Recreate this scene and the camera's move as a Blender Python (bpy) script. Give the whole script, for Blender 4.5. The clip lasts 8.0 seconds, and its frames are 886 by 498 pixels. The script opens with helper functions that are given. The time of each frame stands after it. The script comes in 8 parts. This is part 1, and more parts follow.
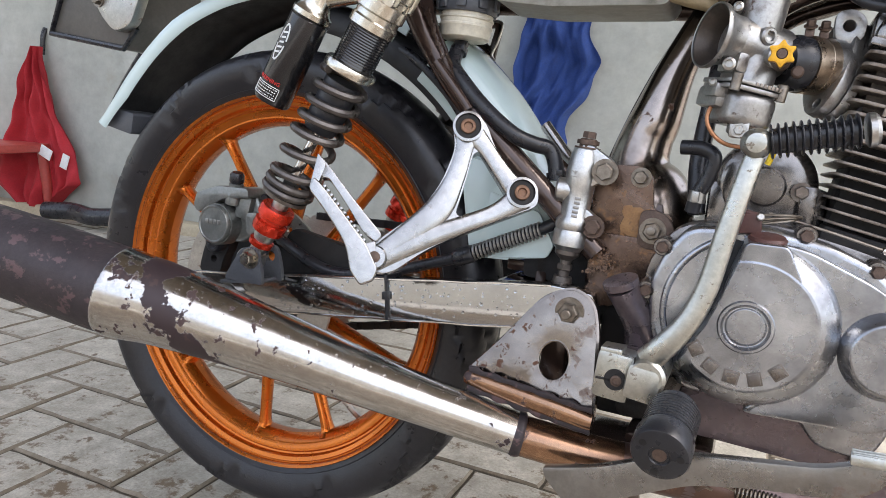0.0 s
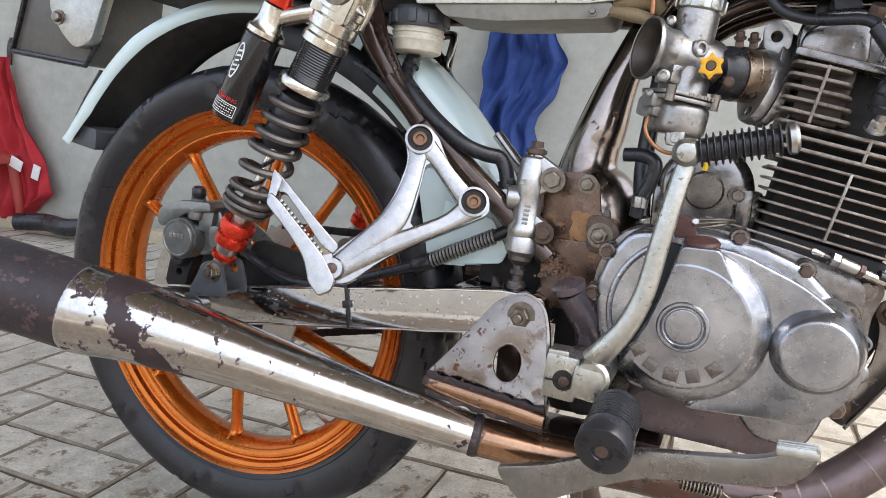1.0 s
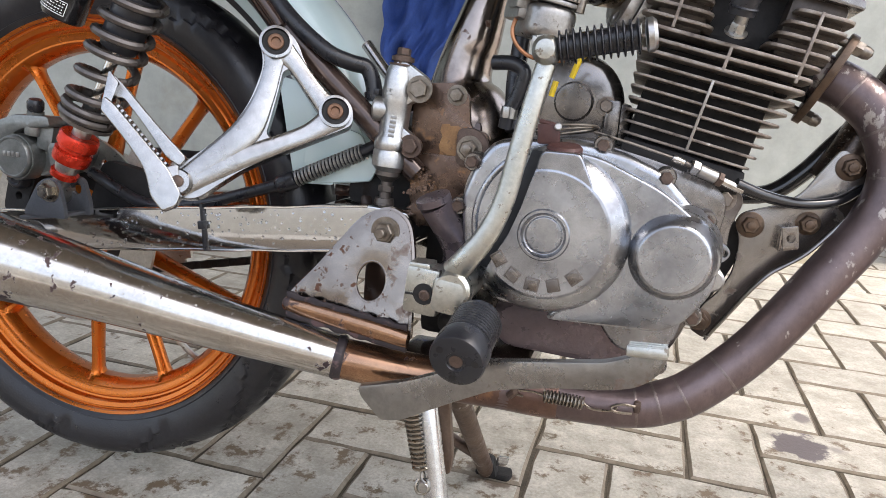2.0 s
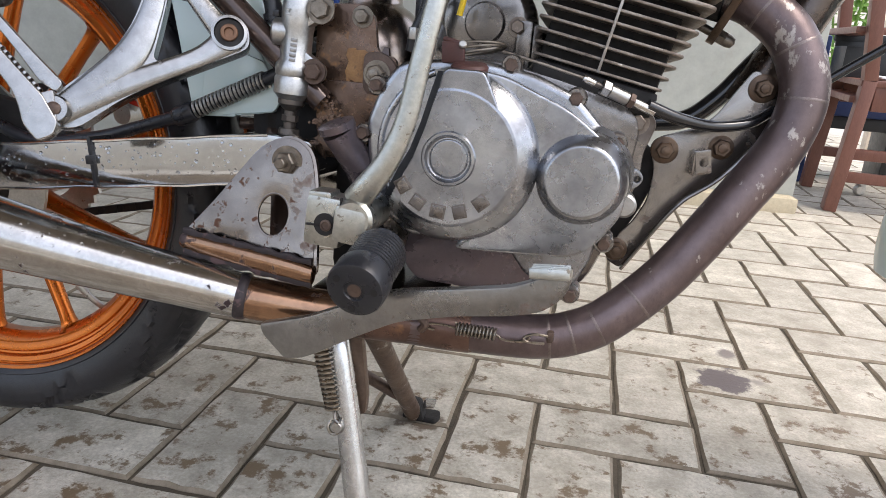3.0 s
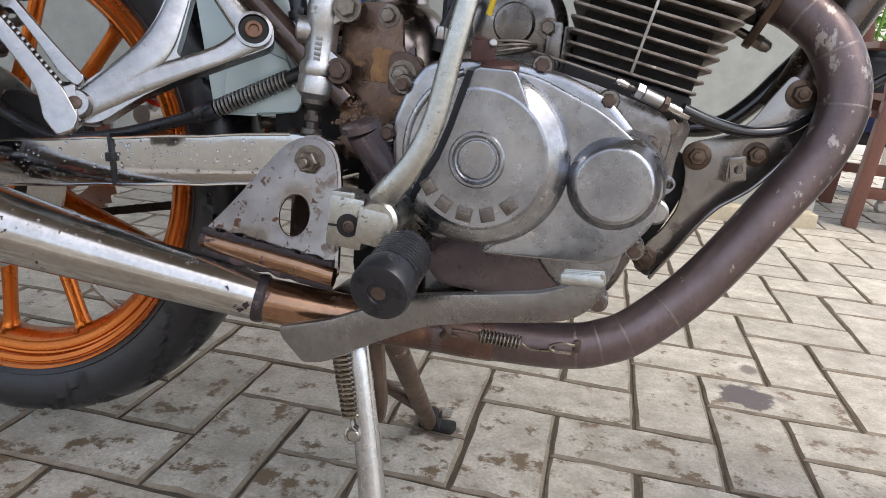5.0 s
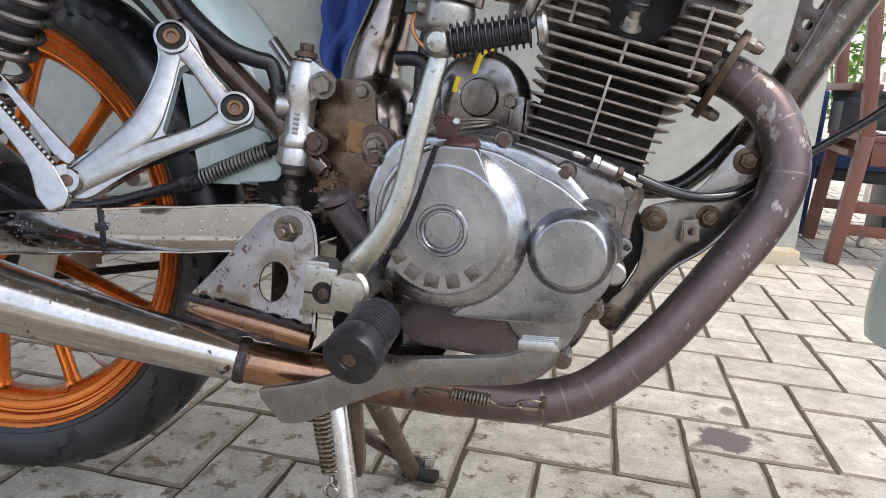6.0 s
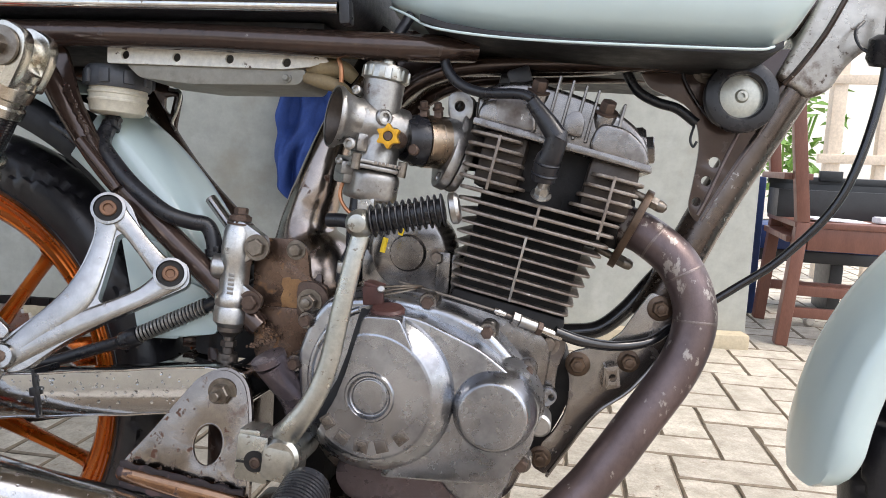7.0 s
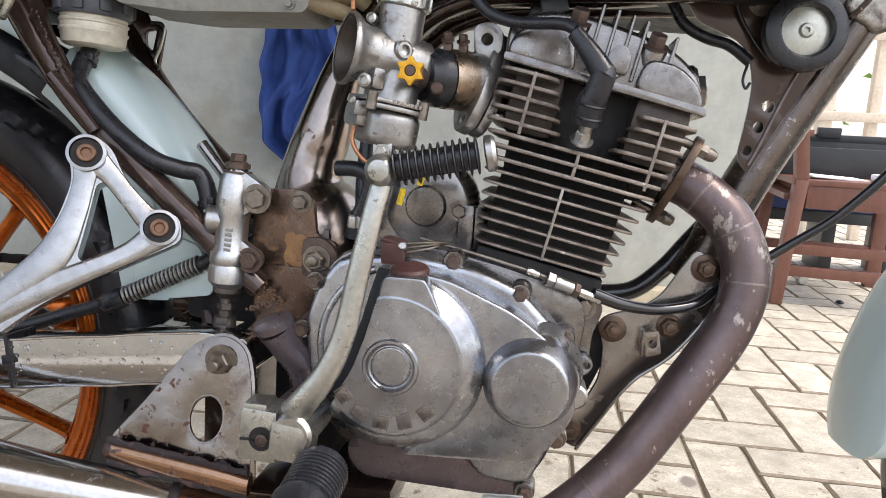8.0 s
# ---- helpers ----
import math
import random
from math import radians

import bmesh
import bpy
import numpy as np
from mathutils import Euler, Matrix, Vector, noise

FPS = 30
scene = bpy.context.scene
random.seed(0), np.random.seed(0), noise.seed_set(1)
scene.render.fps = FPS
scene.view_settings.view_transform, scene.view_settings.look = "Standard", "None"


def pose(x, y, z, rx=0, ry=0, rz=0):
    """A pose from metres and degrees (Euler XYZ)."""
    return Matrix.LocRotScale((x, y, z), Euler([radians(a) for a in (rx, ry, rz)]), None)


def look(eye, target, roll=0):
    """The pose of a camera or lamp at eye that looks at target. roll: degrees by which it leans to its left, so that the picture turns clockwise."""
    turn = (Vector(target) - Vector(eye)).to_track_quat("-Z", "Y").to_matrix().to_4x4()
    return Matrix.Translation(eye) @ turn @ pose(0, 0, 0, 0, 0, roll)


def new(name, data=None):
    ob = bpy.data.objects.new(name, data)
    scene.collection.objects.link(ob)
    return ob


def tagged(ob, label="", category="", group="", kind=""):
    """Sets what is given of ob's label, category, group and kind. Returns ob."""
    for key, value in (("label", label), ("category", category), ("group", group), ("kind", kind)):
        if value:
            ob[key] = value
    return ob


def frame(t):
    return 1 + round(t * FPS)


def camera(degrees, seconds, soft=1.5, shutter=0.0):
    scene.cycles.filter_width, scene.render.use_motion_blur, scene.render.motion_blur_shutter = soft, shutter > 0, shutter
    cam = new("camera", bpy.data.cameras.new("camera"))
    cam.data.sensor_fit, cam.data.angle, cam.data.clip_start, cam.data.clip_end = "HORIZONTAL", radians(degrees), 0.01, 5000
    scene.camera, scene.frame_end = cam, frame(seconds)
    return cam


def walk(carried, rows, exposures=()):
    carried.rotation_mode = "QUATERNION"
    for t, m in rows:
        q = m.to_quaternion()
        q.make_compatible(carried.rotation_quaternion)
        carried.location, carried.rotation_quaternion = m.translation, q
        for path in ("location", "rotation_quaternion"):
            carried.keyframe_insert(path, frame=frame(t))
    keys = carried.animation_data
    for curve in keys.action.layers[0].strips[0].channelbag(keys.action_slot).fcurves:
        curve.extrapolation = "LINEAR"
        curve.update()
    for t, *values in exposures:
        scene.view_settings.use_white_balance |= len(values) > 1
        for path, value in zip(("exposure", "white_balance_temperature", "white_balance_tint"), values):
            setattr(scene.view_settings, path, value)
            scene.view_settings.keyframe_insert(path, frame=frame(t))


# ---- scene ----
cam = camera(65.0, 8.0, 0.35)
PATH = [
    (0, (0.2094, 0.0295, 0.5440), (-0.5951, 1.8189, 0.1557), 3.92),
    (0.5, (0.2216, 0.0197, 0.5542), (-0.5793, 1.8163, 0.1928), 3.63),
    (1, (0.2404, 0.0220, 0.5599), (-0.5174, 1.8310, 0.1685), 2.62),
    (1.5, (0.2547, 0.0334, 0.5537), (-0.4158, 1.8710, 0.1370), 2.69),
    (2, (0.2800, 0.0629, 0.5184), (-0.2400, 1.9279, 0.0168), 3.82),
    (2.2, (0.2886, 0.0708, 0.5081), (-0.1804, 1.9385, -0.0321), 4.20),
    (3.3, (0.3143, 0.0994, 0.4860), (-0.0414, 1.9701, -0.1255), 3.95),
    (3.5, (0.3106, 0.1063, 0.4811), (-0.0435, 1.9760, -0.1344), 4.21),
    (4, (0.2914, 0.1102, 0.4626), (-0.1151, 1.9705, -0.1490), 5.19),
    (4.5, (0.2926, 0.1053, 0.4681), (-0.1150, 1.9697, -0.1302), 5.15),
    (5.8, (0.3171, 0.0860, 0.5040), (-0.0836, 1.9796, 0.0002), 3.86),
    (6, (0.3228, 0.0808, 0.5124), (-0.0812, 1.9804, 0.0347), 3.80),
    (6.5, (0.3431, 0.0820, 0.5570), (-0.0186, 2.0104, 0.1694), 2.10),
    (7, (0.3540, 0.0752, 0.5903), (0.0244, 2.0299, 0.3250), 2.33),
    (7.5, (0.3574, 0.0604, 0.5979), (0.0183, 2.0120, 0.3222), 2.68),
    (8, (0.3087, 0.1341, 0.5759), (0.0411, 2.0787, 0.1923), 2.83),
]
walk(cam, [(t, look(eye, target, roll)) for t, eye, target, roll in PATH], ((0.0, 1.92, 6600, 11), (1.0, 1.97, 6600, 11), (1.5, 1.96, 6600, 11), (2.2, 1.85, 6600, 11), (3.3, 1.55, 6540, 11), (4.7, 1.45, 6540, 11), (5.8, 1.62, 6470, 11), (6.5, 1.67, 6450, 11), (7.0, 1.75, 6640, 11), (8.0, 1.81, 6720, 11)))

# ---- light ----
world = bpy.data.worlds.new("sky")
scene.world = world
world.use_nodes = True
wn, wl = world.node_tree.nodes, world.node_tree.links
sky = wn.new("ShaderNodeTexSky")
sky.sky_type, sky.sun_disc = "NISHITA", False
sky.sun_elevation, sky.sun_rotation = radians(66), radians(103)
sky.air_density, sky.dust_density, sky.ozone_density = 1.0, 4.0, 1.0
pale = wn.new("ShaderNodeHueSaturation")
pale.inputs["Saturation"].default_value = 0.63
wl.new(sky.outputs["Color"], pale.inputs["Color"])
wl.new(pale.outputs["Color"], wn["Background"].inputs["Color"])
wn["Background"].inputs["Strength"].default_value = 0.15
sun = new("sun", bpy.data.lights.new("sun", "SUN"))
sun.data.energy, sun.data.angle, sun.data.color = 0.37, radians(40), (1.0, 0.98, 0.95)
sun.matrix_world = look((2.6, -0.6, 6.0), (0, 0, 0))


# ---- materials ----
def rgb(c):
    return (c[0], c[1], c[2], 1.0)


def material(name, c1, c2=None, scale=30.0, rough=(0.4, 0.6), metal=0.0, bump=0.0, bump_scale=300.0, spots=None, spots2=None, coat=0.0, stretch=(1, 1, 1), alpha=1.0, per_object=0.0, contrast=0.25, grain=0.14, lean=None, spread=False, stains=(), belt=None):
    """Principled surface: two tones at one scale, fine relief, and up to two layers of spots (colour, scale, cover, roughness, metal, edge, lean).
    lean: (x, y, z, w) makes spots commoner along that direction; spread: spots run on across neighbouring pieces;
    stains: round spills (x, y, radius, colour) at places on the ground; belt: (x, y, z, at, half width, gain), a strip where the first spots gather."""
    m = bpy.data.materials.new(name)
    m.use_nodes = True
    nt = m.node_tree
    N, L = nt.nodes, nt.links
    bsdf = N["Principled BSDF"]
    tc = N.new("ShaderNodeTexCoord")
    mp = N.new("ShaderNodeMapping")
    mp.inputs["Scale"].default_value = stretch
    L.new(tc.outputs["Object"], mp.inputs["Vector"])
    vec = mp.outputs["Vector"]
    if per_object:
        info = N.new("ShaderNodeObjectInfo")
        shift = N.new("ShaderNodeVectorMath")
        shift.operation = "MULTIPLY_ADD"
        L.new(info.outputs["Random"], shift.inputs[0])
        shift.inputs[1].default_value = (37.0, 61.0, 23.0)
        L.new(vec, shift.inputs[2])
        vec = shift.outputs["Vector"]

    def noise_tex(sc, detail=6.0, rgh=0.6):
        n = N.new("ShaderNodeTexNoise")
        n.inputs["Scale"].default_value, n.inputs["Detail"].default_value, n.inputs["Roughness"].default_value = sc, detail, rgh
        L.new(vec, n.inputs["Vector"])
        return n.outputs["Fac"]

    def ramp(fac, lo, hi):
        r = N.new("ShaderNodeMapRange")
        r.inputs["From Min"].default_value, r.inputs["From Max"].default_value = lo, hi
        L.new(fac, r.inputs["Value"])
        return r.outputs["Result"]

    def mix(fac, a, b):
        x = N.new("ShaderNodeMix")
        x.data_type = "RGBA"
        L.new(fac, x.inputs["Factor"])
        for v, s in ((a, x.inputs[6]), (b, x.inputs[7])):
            if isinstance(v, tuple):
                s.default_value = rgb(v)
            else:
                L.new(v, s)
        return x.outputs[2]

    def mixf(fac, a, b):
        x = N.new("ShaderNodeMix")
        L.new(fac, x.inputs["Factor"])
        for v, s in ((a, x.inputs[2]), (b, x.inputs[3])):
            if isinstance(v, (int, float)):
                s.default_value = v
            else:
                L.new(v, s)
        return x.outputs[0]

    base_fac = ramp(noise_tex(scale), 0.5 - contrast, 0.5 + contrast)
    col = mix(base_fac, c1, c2 or tuple(0.8 * v for v in c1))
    if per_object:
        hsv = N.new("ShaderNodeHueSaturation")
        L.new(col, hsv.inputs["Color"])
        r = N.new("ShaderNodeMapRange")
        r.inputs["To Min"].default_value, r.inputs["To Max"].default_value = 1 - per_object, 1 + per_object
        L.new(info.outputs["Random"], r.inputs["Value"])
        L.new(r.outputs["Result"], hsv.inputs["Value"])
        col = hsv.outputs["Color"]
    fine = ramp(noise_tex(scale * 9, 4.0, 0.7), 0.3, 0.7)
    tone = N.new("ShaderNodeMapRange")
    tone.inputs["To Min"].default_value, tone.inputs["To Max"].default_value = 1 - grain, 1 + grain
    L.new(fine, tone.inputs["Value"])
    gr = N.new("ShaderNodeVectorMath")
    gr.operation = "SCALE"
    L.new(col, gr.inputs[0])
    L.new(tone.outputs["Result"], gr.inputs["Scale"])
    col = gr.outputs["Vector"]
    rgh = mixf(ramp(noise_tex(scale * 2.3), 0.3, 0.7), rough[0], rough[1])
    met = metal
    if spread:
        vec = N.new("ShaderNodeNewGeometry").outputs["Position"]
    for layer in (spots, spots2):
        if not layer:
            continue
        sc, sscale, cover, srough, smetal = layer[:5]
        edge = layer[5] if len(layer) > 5 else 0.04
        amount = noise_tex(sscale, 9.0, 0.72 if spread else 0.62)
        slope = layer[6] if len(layer) > 6 else lean
        if slope:
            dot = N.new("ShaderNodeVectorMath")
            dot.operation = "DOT_PRODUCT"
            L.new(vec, dot.inputs[0])
            dot.inputs[1].default_value = slope[:3]
            plus = N.new("ShaderNodeMath")
            plus.operation = "ADD"
            L.new(dot.outputs["Value"], plus.inputs[0])
            plus.inputs[1].default_value = slope[3]
            both = N.new("ShaderNodeMath")
            both.operation = "ADD"
            L.new(amount, both.inputs[0])
            L.new(plus.outputs["Value"], both.inputs[1])
            amount = both.outputs["Value"]
        if belt and layer is spots:
            dot = N.new("ShaderNodeVectorMath")
            dot.operation = "DOT_PRODUCT"
            L.new(tc.outputs["Object"], dot.inputs[0])
            dot.inputs[1].default_value = belt[:3]
            off = N.new("ShaderNodeMath")
            off.operation = "SUBTRACT"
            L.new(dot.outputs["Value"], off.inputs[0])
            off.inputs[1].default_value = belt[3]
            size = N.new("ShaderNodeMath")
            size.operation = "ABSOLUTE"
            L.new(off.outputs["Value"], size.inputs[0])
            more = N.new("ShaderNodeMapRange")
            more.inputs["From Max"].default_value = belt[4]
            more.inputs["To Min"].default_value, more.inputs["To Max"].default_value = belt[5], 0.0
            L.new(size.outputs["Value"], more.inputs["Value"])
            both = N.new("ShaderNodeMath")
            both.operation = "ADD"
            L.new(amount, both.inputs[0])
            L.new(more.outputs["Result"], both.inputs[1])
            amount = both.outputs["Value"]
        f = ramp(amount, 0.78 - cover, 0.78 - cover + edge)
        col = mix(f, col, sc)
        rgh = mixf(f, rgh, srough)
        met = mixf(f, met, smetal)
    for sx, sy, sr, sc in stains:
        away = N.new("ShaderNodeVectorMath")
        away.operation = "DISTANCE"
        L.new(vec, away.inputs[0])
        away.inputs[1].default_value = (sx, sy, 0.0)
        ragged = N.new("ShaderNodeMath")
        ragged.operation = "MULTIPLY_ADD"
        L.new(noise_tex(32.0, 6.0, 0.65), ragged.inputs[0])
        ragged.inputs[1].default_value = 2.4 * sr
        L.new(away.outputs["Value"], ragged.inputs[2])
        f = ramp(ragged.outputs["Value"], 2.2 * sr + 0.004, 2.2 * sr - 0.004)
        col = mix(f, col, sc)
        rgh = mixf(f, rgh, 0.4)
    if isinstance(col, tuple):
        bsdf.inputs["Base Color"].default_value = rgb(col)
    else:
        L.new(col, bsdf.inputs["Base Color"])
    L.new(rgh, bsdf.inputs["Roughness"])
    if isinstance(met, (int, float)):
        bsdf.inputs["Metallic"].default_value = met
    else:
        L.new(met, bsdf.inputs["Metallic"])
    bsdf.inputs["Coat Weight"].default_value = coat
    bsdf.inputs["Coat Roughness"].default_value = 0.08
    if bump:
        b = N.new("ShaderNodeBump")
        b.inputs["Strength"].default_value = bump
        b.inputs["Distance"].default_value = 0.002
        L.new(noise_tex(bump_scale, 5.0), b.inputs["Height"])
        L.new(b.outputs["Normal"], bsdf.inputs["Normal"])
    return m


RUST = (0.09, 0.038, 0.02)
M = dict(
    chrome=material("worn_chrome", (0.62, 0.6, 0.57), (0.46, 0.44, 0.41), 22, (0.13, 0.25), 1.0, 0.03, 24, spots=((0.034, 0.021, 0.023), 24, 0.145, 0.5, 0.1, 0.012), spots2=((0.06, 0.036, 0.034), 80, 0.165, 0.6, 0.15, 0.02, (-0.2, 0, 0.15, -0.02)), belt=(0.77, 0, 0.638, 0.2494, 0.028, 0.27)),
    clean_chrome=material("bright_chrome", (0.72, 0.71, 0.69), (0.6, 0.59, 0.57), 20, (0.1, 0.2), 1.0, 0.03, 300, spots=((0.2, 0.16, 0.13), 160, 0.13, 0.5, 0.5)),
    swing_chrome=material("spotted_chrome", (0.56, 0.56, 0.555), (0.42, 0.42, 0.415), 16, (0.05, 0.14), 1.0, 0.2, 13, spots=((0.14, 0.11, 0.09), 120, 0.11, 0.5, 0.4, 0.03), spots2=((0.1, 0.06, 0.045), 260, 0.1, 0.6, 0.2), grain=0.05),
    plate_chrome=material("rusting_chrome_plate", (0.33, 0.295, 0.262), (0.16, 0.13, 0.108), 14, (0.12, 0.26), 1.0, 0.3, 22, spots=(RUST, 110, 0.18, 0.75, 0.1, 0.05), spots2=((0.14, 0.085, 0.06), 45, 0.2, 0.6, 0.4, 0.12), lean=(0, 0, -0.7, 0.225)),
    copper=material("heat_tinted_copper_steel", (0.46, 0.275, 0.165), (0.26, 0.15, 0.1), 18, (0.14, 0.28), 0.95, 0.04, 300, spots=((0.06, 0.04, 0.04), 45, 0.19, 0.55, 0.3)),
    header=material("heat_stained_exhaust_pipe", (0.19, 0.145, 0.142), (0.1, 0.073, 0.071), 11, (0.28, 0.44), 0.75, 0.1, 300, spots=((0.37, 0.33, 0.3), 80, 0.145, 0.45, 0.6, 0.05, (0.35, -0.3, 0.75, -0.485)), spots2=((0.075, 0.05, 0.048), 26, 0.17, 0.55, 0.4, 0.12), stretch=(1, 1, 0.7)),
    stand_rust=material("rusting_stand_leg", (0.17, 0.118, 0.085), (0.085, 0.055, 0.04), 30, (0.35, 0.6), 0.5, 0.25, 250, spots=((0.4, 0.36, 0.32), 45, 0.17, 0.35, 0.9, 0.05), spots2=((0.06, 0.035, 0.025), 30, 0.17, 0.7, 0.1, 0.1)),
    stand_steel=material("satin_steel_leg", (0.62, 0.63, 0.64), (0.5, 0.505, 0.51), 18, (0.2, 0.3), 1.0, 0.04, 300, spots=((0.25, 0.22, 0.19), 90, 0.12, 0.5, 0.6)),
    bronze=material("straw_coloured_spring_wire", (0.42, 0.385, 0.33), (0.22, 0.19, 0.155), 60, (0.22, 0.38), 1.0, 0.05, 400),
    socket=material("rusty_socket_head", (0.24, 0.13, 0.075), (0.12, 0.065, 0.04), 90, (0.4, 0.6), 0.5, 0.15, 500),
    paver_edge=material("grimy_paver_edge", (0.29, 0.245, 0.185), (0.12, 0.092, 0.06), 30, (0.6, 0.8), 0.0, 0.4, 160),
    sleeve=material("rust_brown_pipe_sleeve", (0.2, 0.12, 0.09), (0.1, 0.062, 0.052), 24, (0.24, 0.4), 0.8, 0.08, 300, spots=((0.3, 0.15, 0.07), 40, 0.2, 0.5, 0.4, 0.15)),
    weld_grey=material("grey_weld_metal", (0.25, 0.205, 0.19), (0.14, 0.11, 0.1), 90, (0.3, 0.5), 0.8, 0.2, 500),
    burnt=material("flaking_burnt_muffler", (0.045, 0.033, 0.035), (0.022, 0.019, 0.022), 30, (0.42, 0.6), 0.2, 0.3, 120, spots=((0.11, 0.07, 0.072), 60, 0.225, 0.45, 0.4, 0.05)),
    brushed=material("brushed_aluminium", (0.52, 0.515, 0.5), (0.4, 0.39, 0.38), 14, (0.27, 0.42), 1.0, 0.1, 700, stretch=(1, 1, 3), spots=((0.3, 0.28, 0.26), 70, 0.14, 0.5, 0.9, 0.1)),
    cast_bright=material("satin_cast_aluminium", (0.41, 0.406, 0.398), (0.28, 0.276, 0.268), 14, (0.17, 0.3), 1.0, 0.06, 400, spots=((0.26, 0.24, 0.225), 60, 0.14, 0.5, 0.9, 0.1)),
    alloy=material("bright_cast_alloy", (0.62, 0.615, 0.6), (0.46, 0.455, 0.44), 40, (0.26, 0.42), 1.0, 0.15, 500),
    ochre=material("orange_rust_scale", (0.36, 0.2, 0.08), (0.2, 0.1, 0.045), 70, (0.5, 0.75), 0.1, 0.5, 200, spots=((0.1, 0.06, 0.04), 60, 0.22, 0.7, 0.1, 0.1)),
    pedal_steel=material("grey_pedal_steel", (0.34, 0.33, 0.315), (0.24, 0.23, 0.215), 14, (0.2, 0.36), 0.9, 0.08, 400, spots=((0.14, 0.09, 0.06), 45, 0.14, 0.6, 0.3, 0.1), spots2=((0.15, 0.075, 0.042), 40, 0.24, 0.65, 0.2, 0.1, (4.0, 0, 0, -2.52))),
    zinc=material("pale_zinc_plating", (0.54, 0.54, 0.5), (0.4, 0.4, 0.36), 26, (0.24, 0.4), 0.95, 0.1, 500, spots=((0.22, 0.19, 0.15), 110, 0.16, 0.55, 0.5)),
    cast=material("weathered_cast_aluminium", (0.485, 0.5, 0.525), (0.23, 0.234, 0.25), 18, (0.16, 0.38), 0.97, 0.035, 220, spots=((0.14, 0.124, 0.12), 16, 0.205, 0.42, 0.7, 0.2), spots2=((0.62, 0.62, 0.625), 55, 0.13, 0.25, 0.95, 0.05), grain=0.07, contrast=0.17),
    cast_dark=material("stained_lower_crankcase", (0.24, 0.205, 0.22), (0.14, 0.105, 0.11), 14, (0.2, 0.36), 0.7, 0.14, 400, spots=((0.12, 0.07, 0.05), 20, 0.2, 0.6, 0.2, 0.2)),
    fin=material("sooted_fin_metal", (0.39, 0.345, 0.3), (0.155, 0.118, 0.093), 55, (0.35, 0.6), 0.7, 0.25, 500, spots=((0.05, 0.033, 0.026), 34, 0.22, 0.75, 0.1, 0.2), spots2=((0.6, 0.56, 0.5), 150, 0.14, 0.35, 0.9, 0.08)),
    fin_edge=material("bare_fin_edge", (0.5, 0.48, 0.45), (0.34, 0.32, 0.3), 60, (0.3, 0.5), 0.9, 0.1, 500),
    # Near-black for dark metal parts and for shade painted into gaps and holes
    barrel=material("black_metal_and_gap_shade", (0.02, 0.018, 0.017), (0.01, 0.009, 0.009), 40, (0.6, 0.8), 0.2, 0.2, 400),
    head=material("cast_head_cover", (0.32, 0.304, 0.29), (0.145, 0.128, 0.117), 20, (0.17, 0.32), 0.93, 0.06, 260, spots=((0.075, 0.05, 0.038), 22, 0.225, 0.6, 0.3, 0.2), spots2=((0.55, 0.53, 0.5), 110, 0.125, 0.28, 0.9, 0.06)),
    carb=material("carburettor_alloy", (0.43, 0.425, 0.41), (0.27, 0.255, 0.24), 34, (0.26, 0.44), 0.9, 0.14, 500, spots=((0.13, 0.095, 0.075), 40, 0.2, 0.55, 0.5, 0.16), spots2=((0.09, 0.055, 0.04), 110, 0.15, 0.6, 0.3, 0.08)),
    steel=material("dull_zinc_steel", (0.5, 0.49, 0.46), (0.36, 0.35, 0.33), 60, (0.25, 0.45), 0.95, 0.08, 500, spots=((0.2, 0.12, 0.08), 110, 0.14, 0.6, 0.3)),
    bolt=material("rusty_bolt", (0.155, 0.108, 0.085), (0.08, 0.055, 0.044), 150, (0.4, 0.65), 0.6, 0.2, 600),
    boltz=material("zinc_bolt", (0.3, 0.272, 0.235), (0.15, 0.12, 0.092), 150, (0.3, 0.5), 0.9, 0.1, 600),
    frame=material("brown_lacquered_frame", (0.078, 0.05, 0.04), (0.042, 0.027, 0.022), 14, (0.11, 0.24), 0.45, 0.07, 220, spots=((0.035, 0.022, 0.018), 45, 0.15, 0.5, 0.1), spots2=((0.32, 0.27, 0.23), 85, 0.095, 0.3, 0.8), coat=0.35),
    bare=material("scuffed_bare_tube", (0.18, 0.15, 0.132), (0.09, 0.071, 0.06), 12, (0.18, 0.34), 0.9, 0.08, 260, spots=((0.07, 0.045, 0.036), 32, 0.17, 0.5, 0.3, 0.12), spots2=((0.46, 0.43, 0.4), 110, 0.15, 0.35, 0.9, 0.04)),
    post=material("worn_bare_steel_post", (0.4, 0.345, 0.31), (0.23, 0.185, 0.155), 9, (0.13, 0.26), 1.0, 0.05, 160, spots=((0.12, 0.085, 0.068), 16, 0.19, 0.3, 0.7, 0.18), spots2=(RUST, 50, 0.14, 0.65, 0.1)),
    # Dark brown of the carburettor throat and of the shaded head core
    recess_brown=material("dark_brown_recess", (0.1, 0.082, 0.068), (0.05, 0.04, 0.034), 40, (0.35, 0.55), 0.6, 0.1, 400),
    strap=material("brown_strap", (0.1, 0.04, 0.033), (0.06, 0.025, 0.021), 60, (0.4, 0.6), 0.0, 0.15, 400),
    champagne=material("champagne_anodised", (0.72, 0.69, 0.61), (0.58, 0.55, 0.48), 30, (0.16, 0.3), 1.0, 0.05, 500, spots=((0.35, 0.31, 0.26), 90, 0.1, 0.4, 0.9)),
    calgrey=material("grey_caliper_alloy", (0.31, 0.318, 0.303), (0.15, 0.155, 0.147), 30, (0.3, 0.48), 0.8, 0.1, 400),
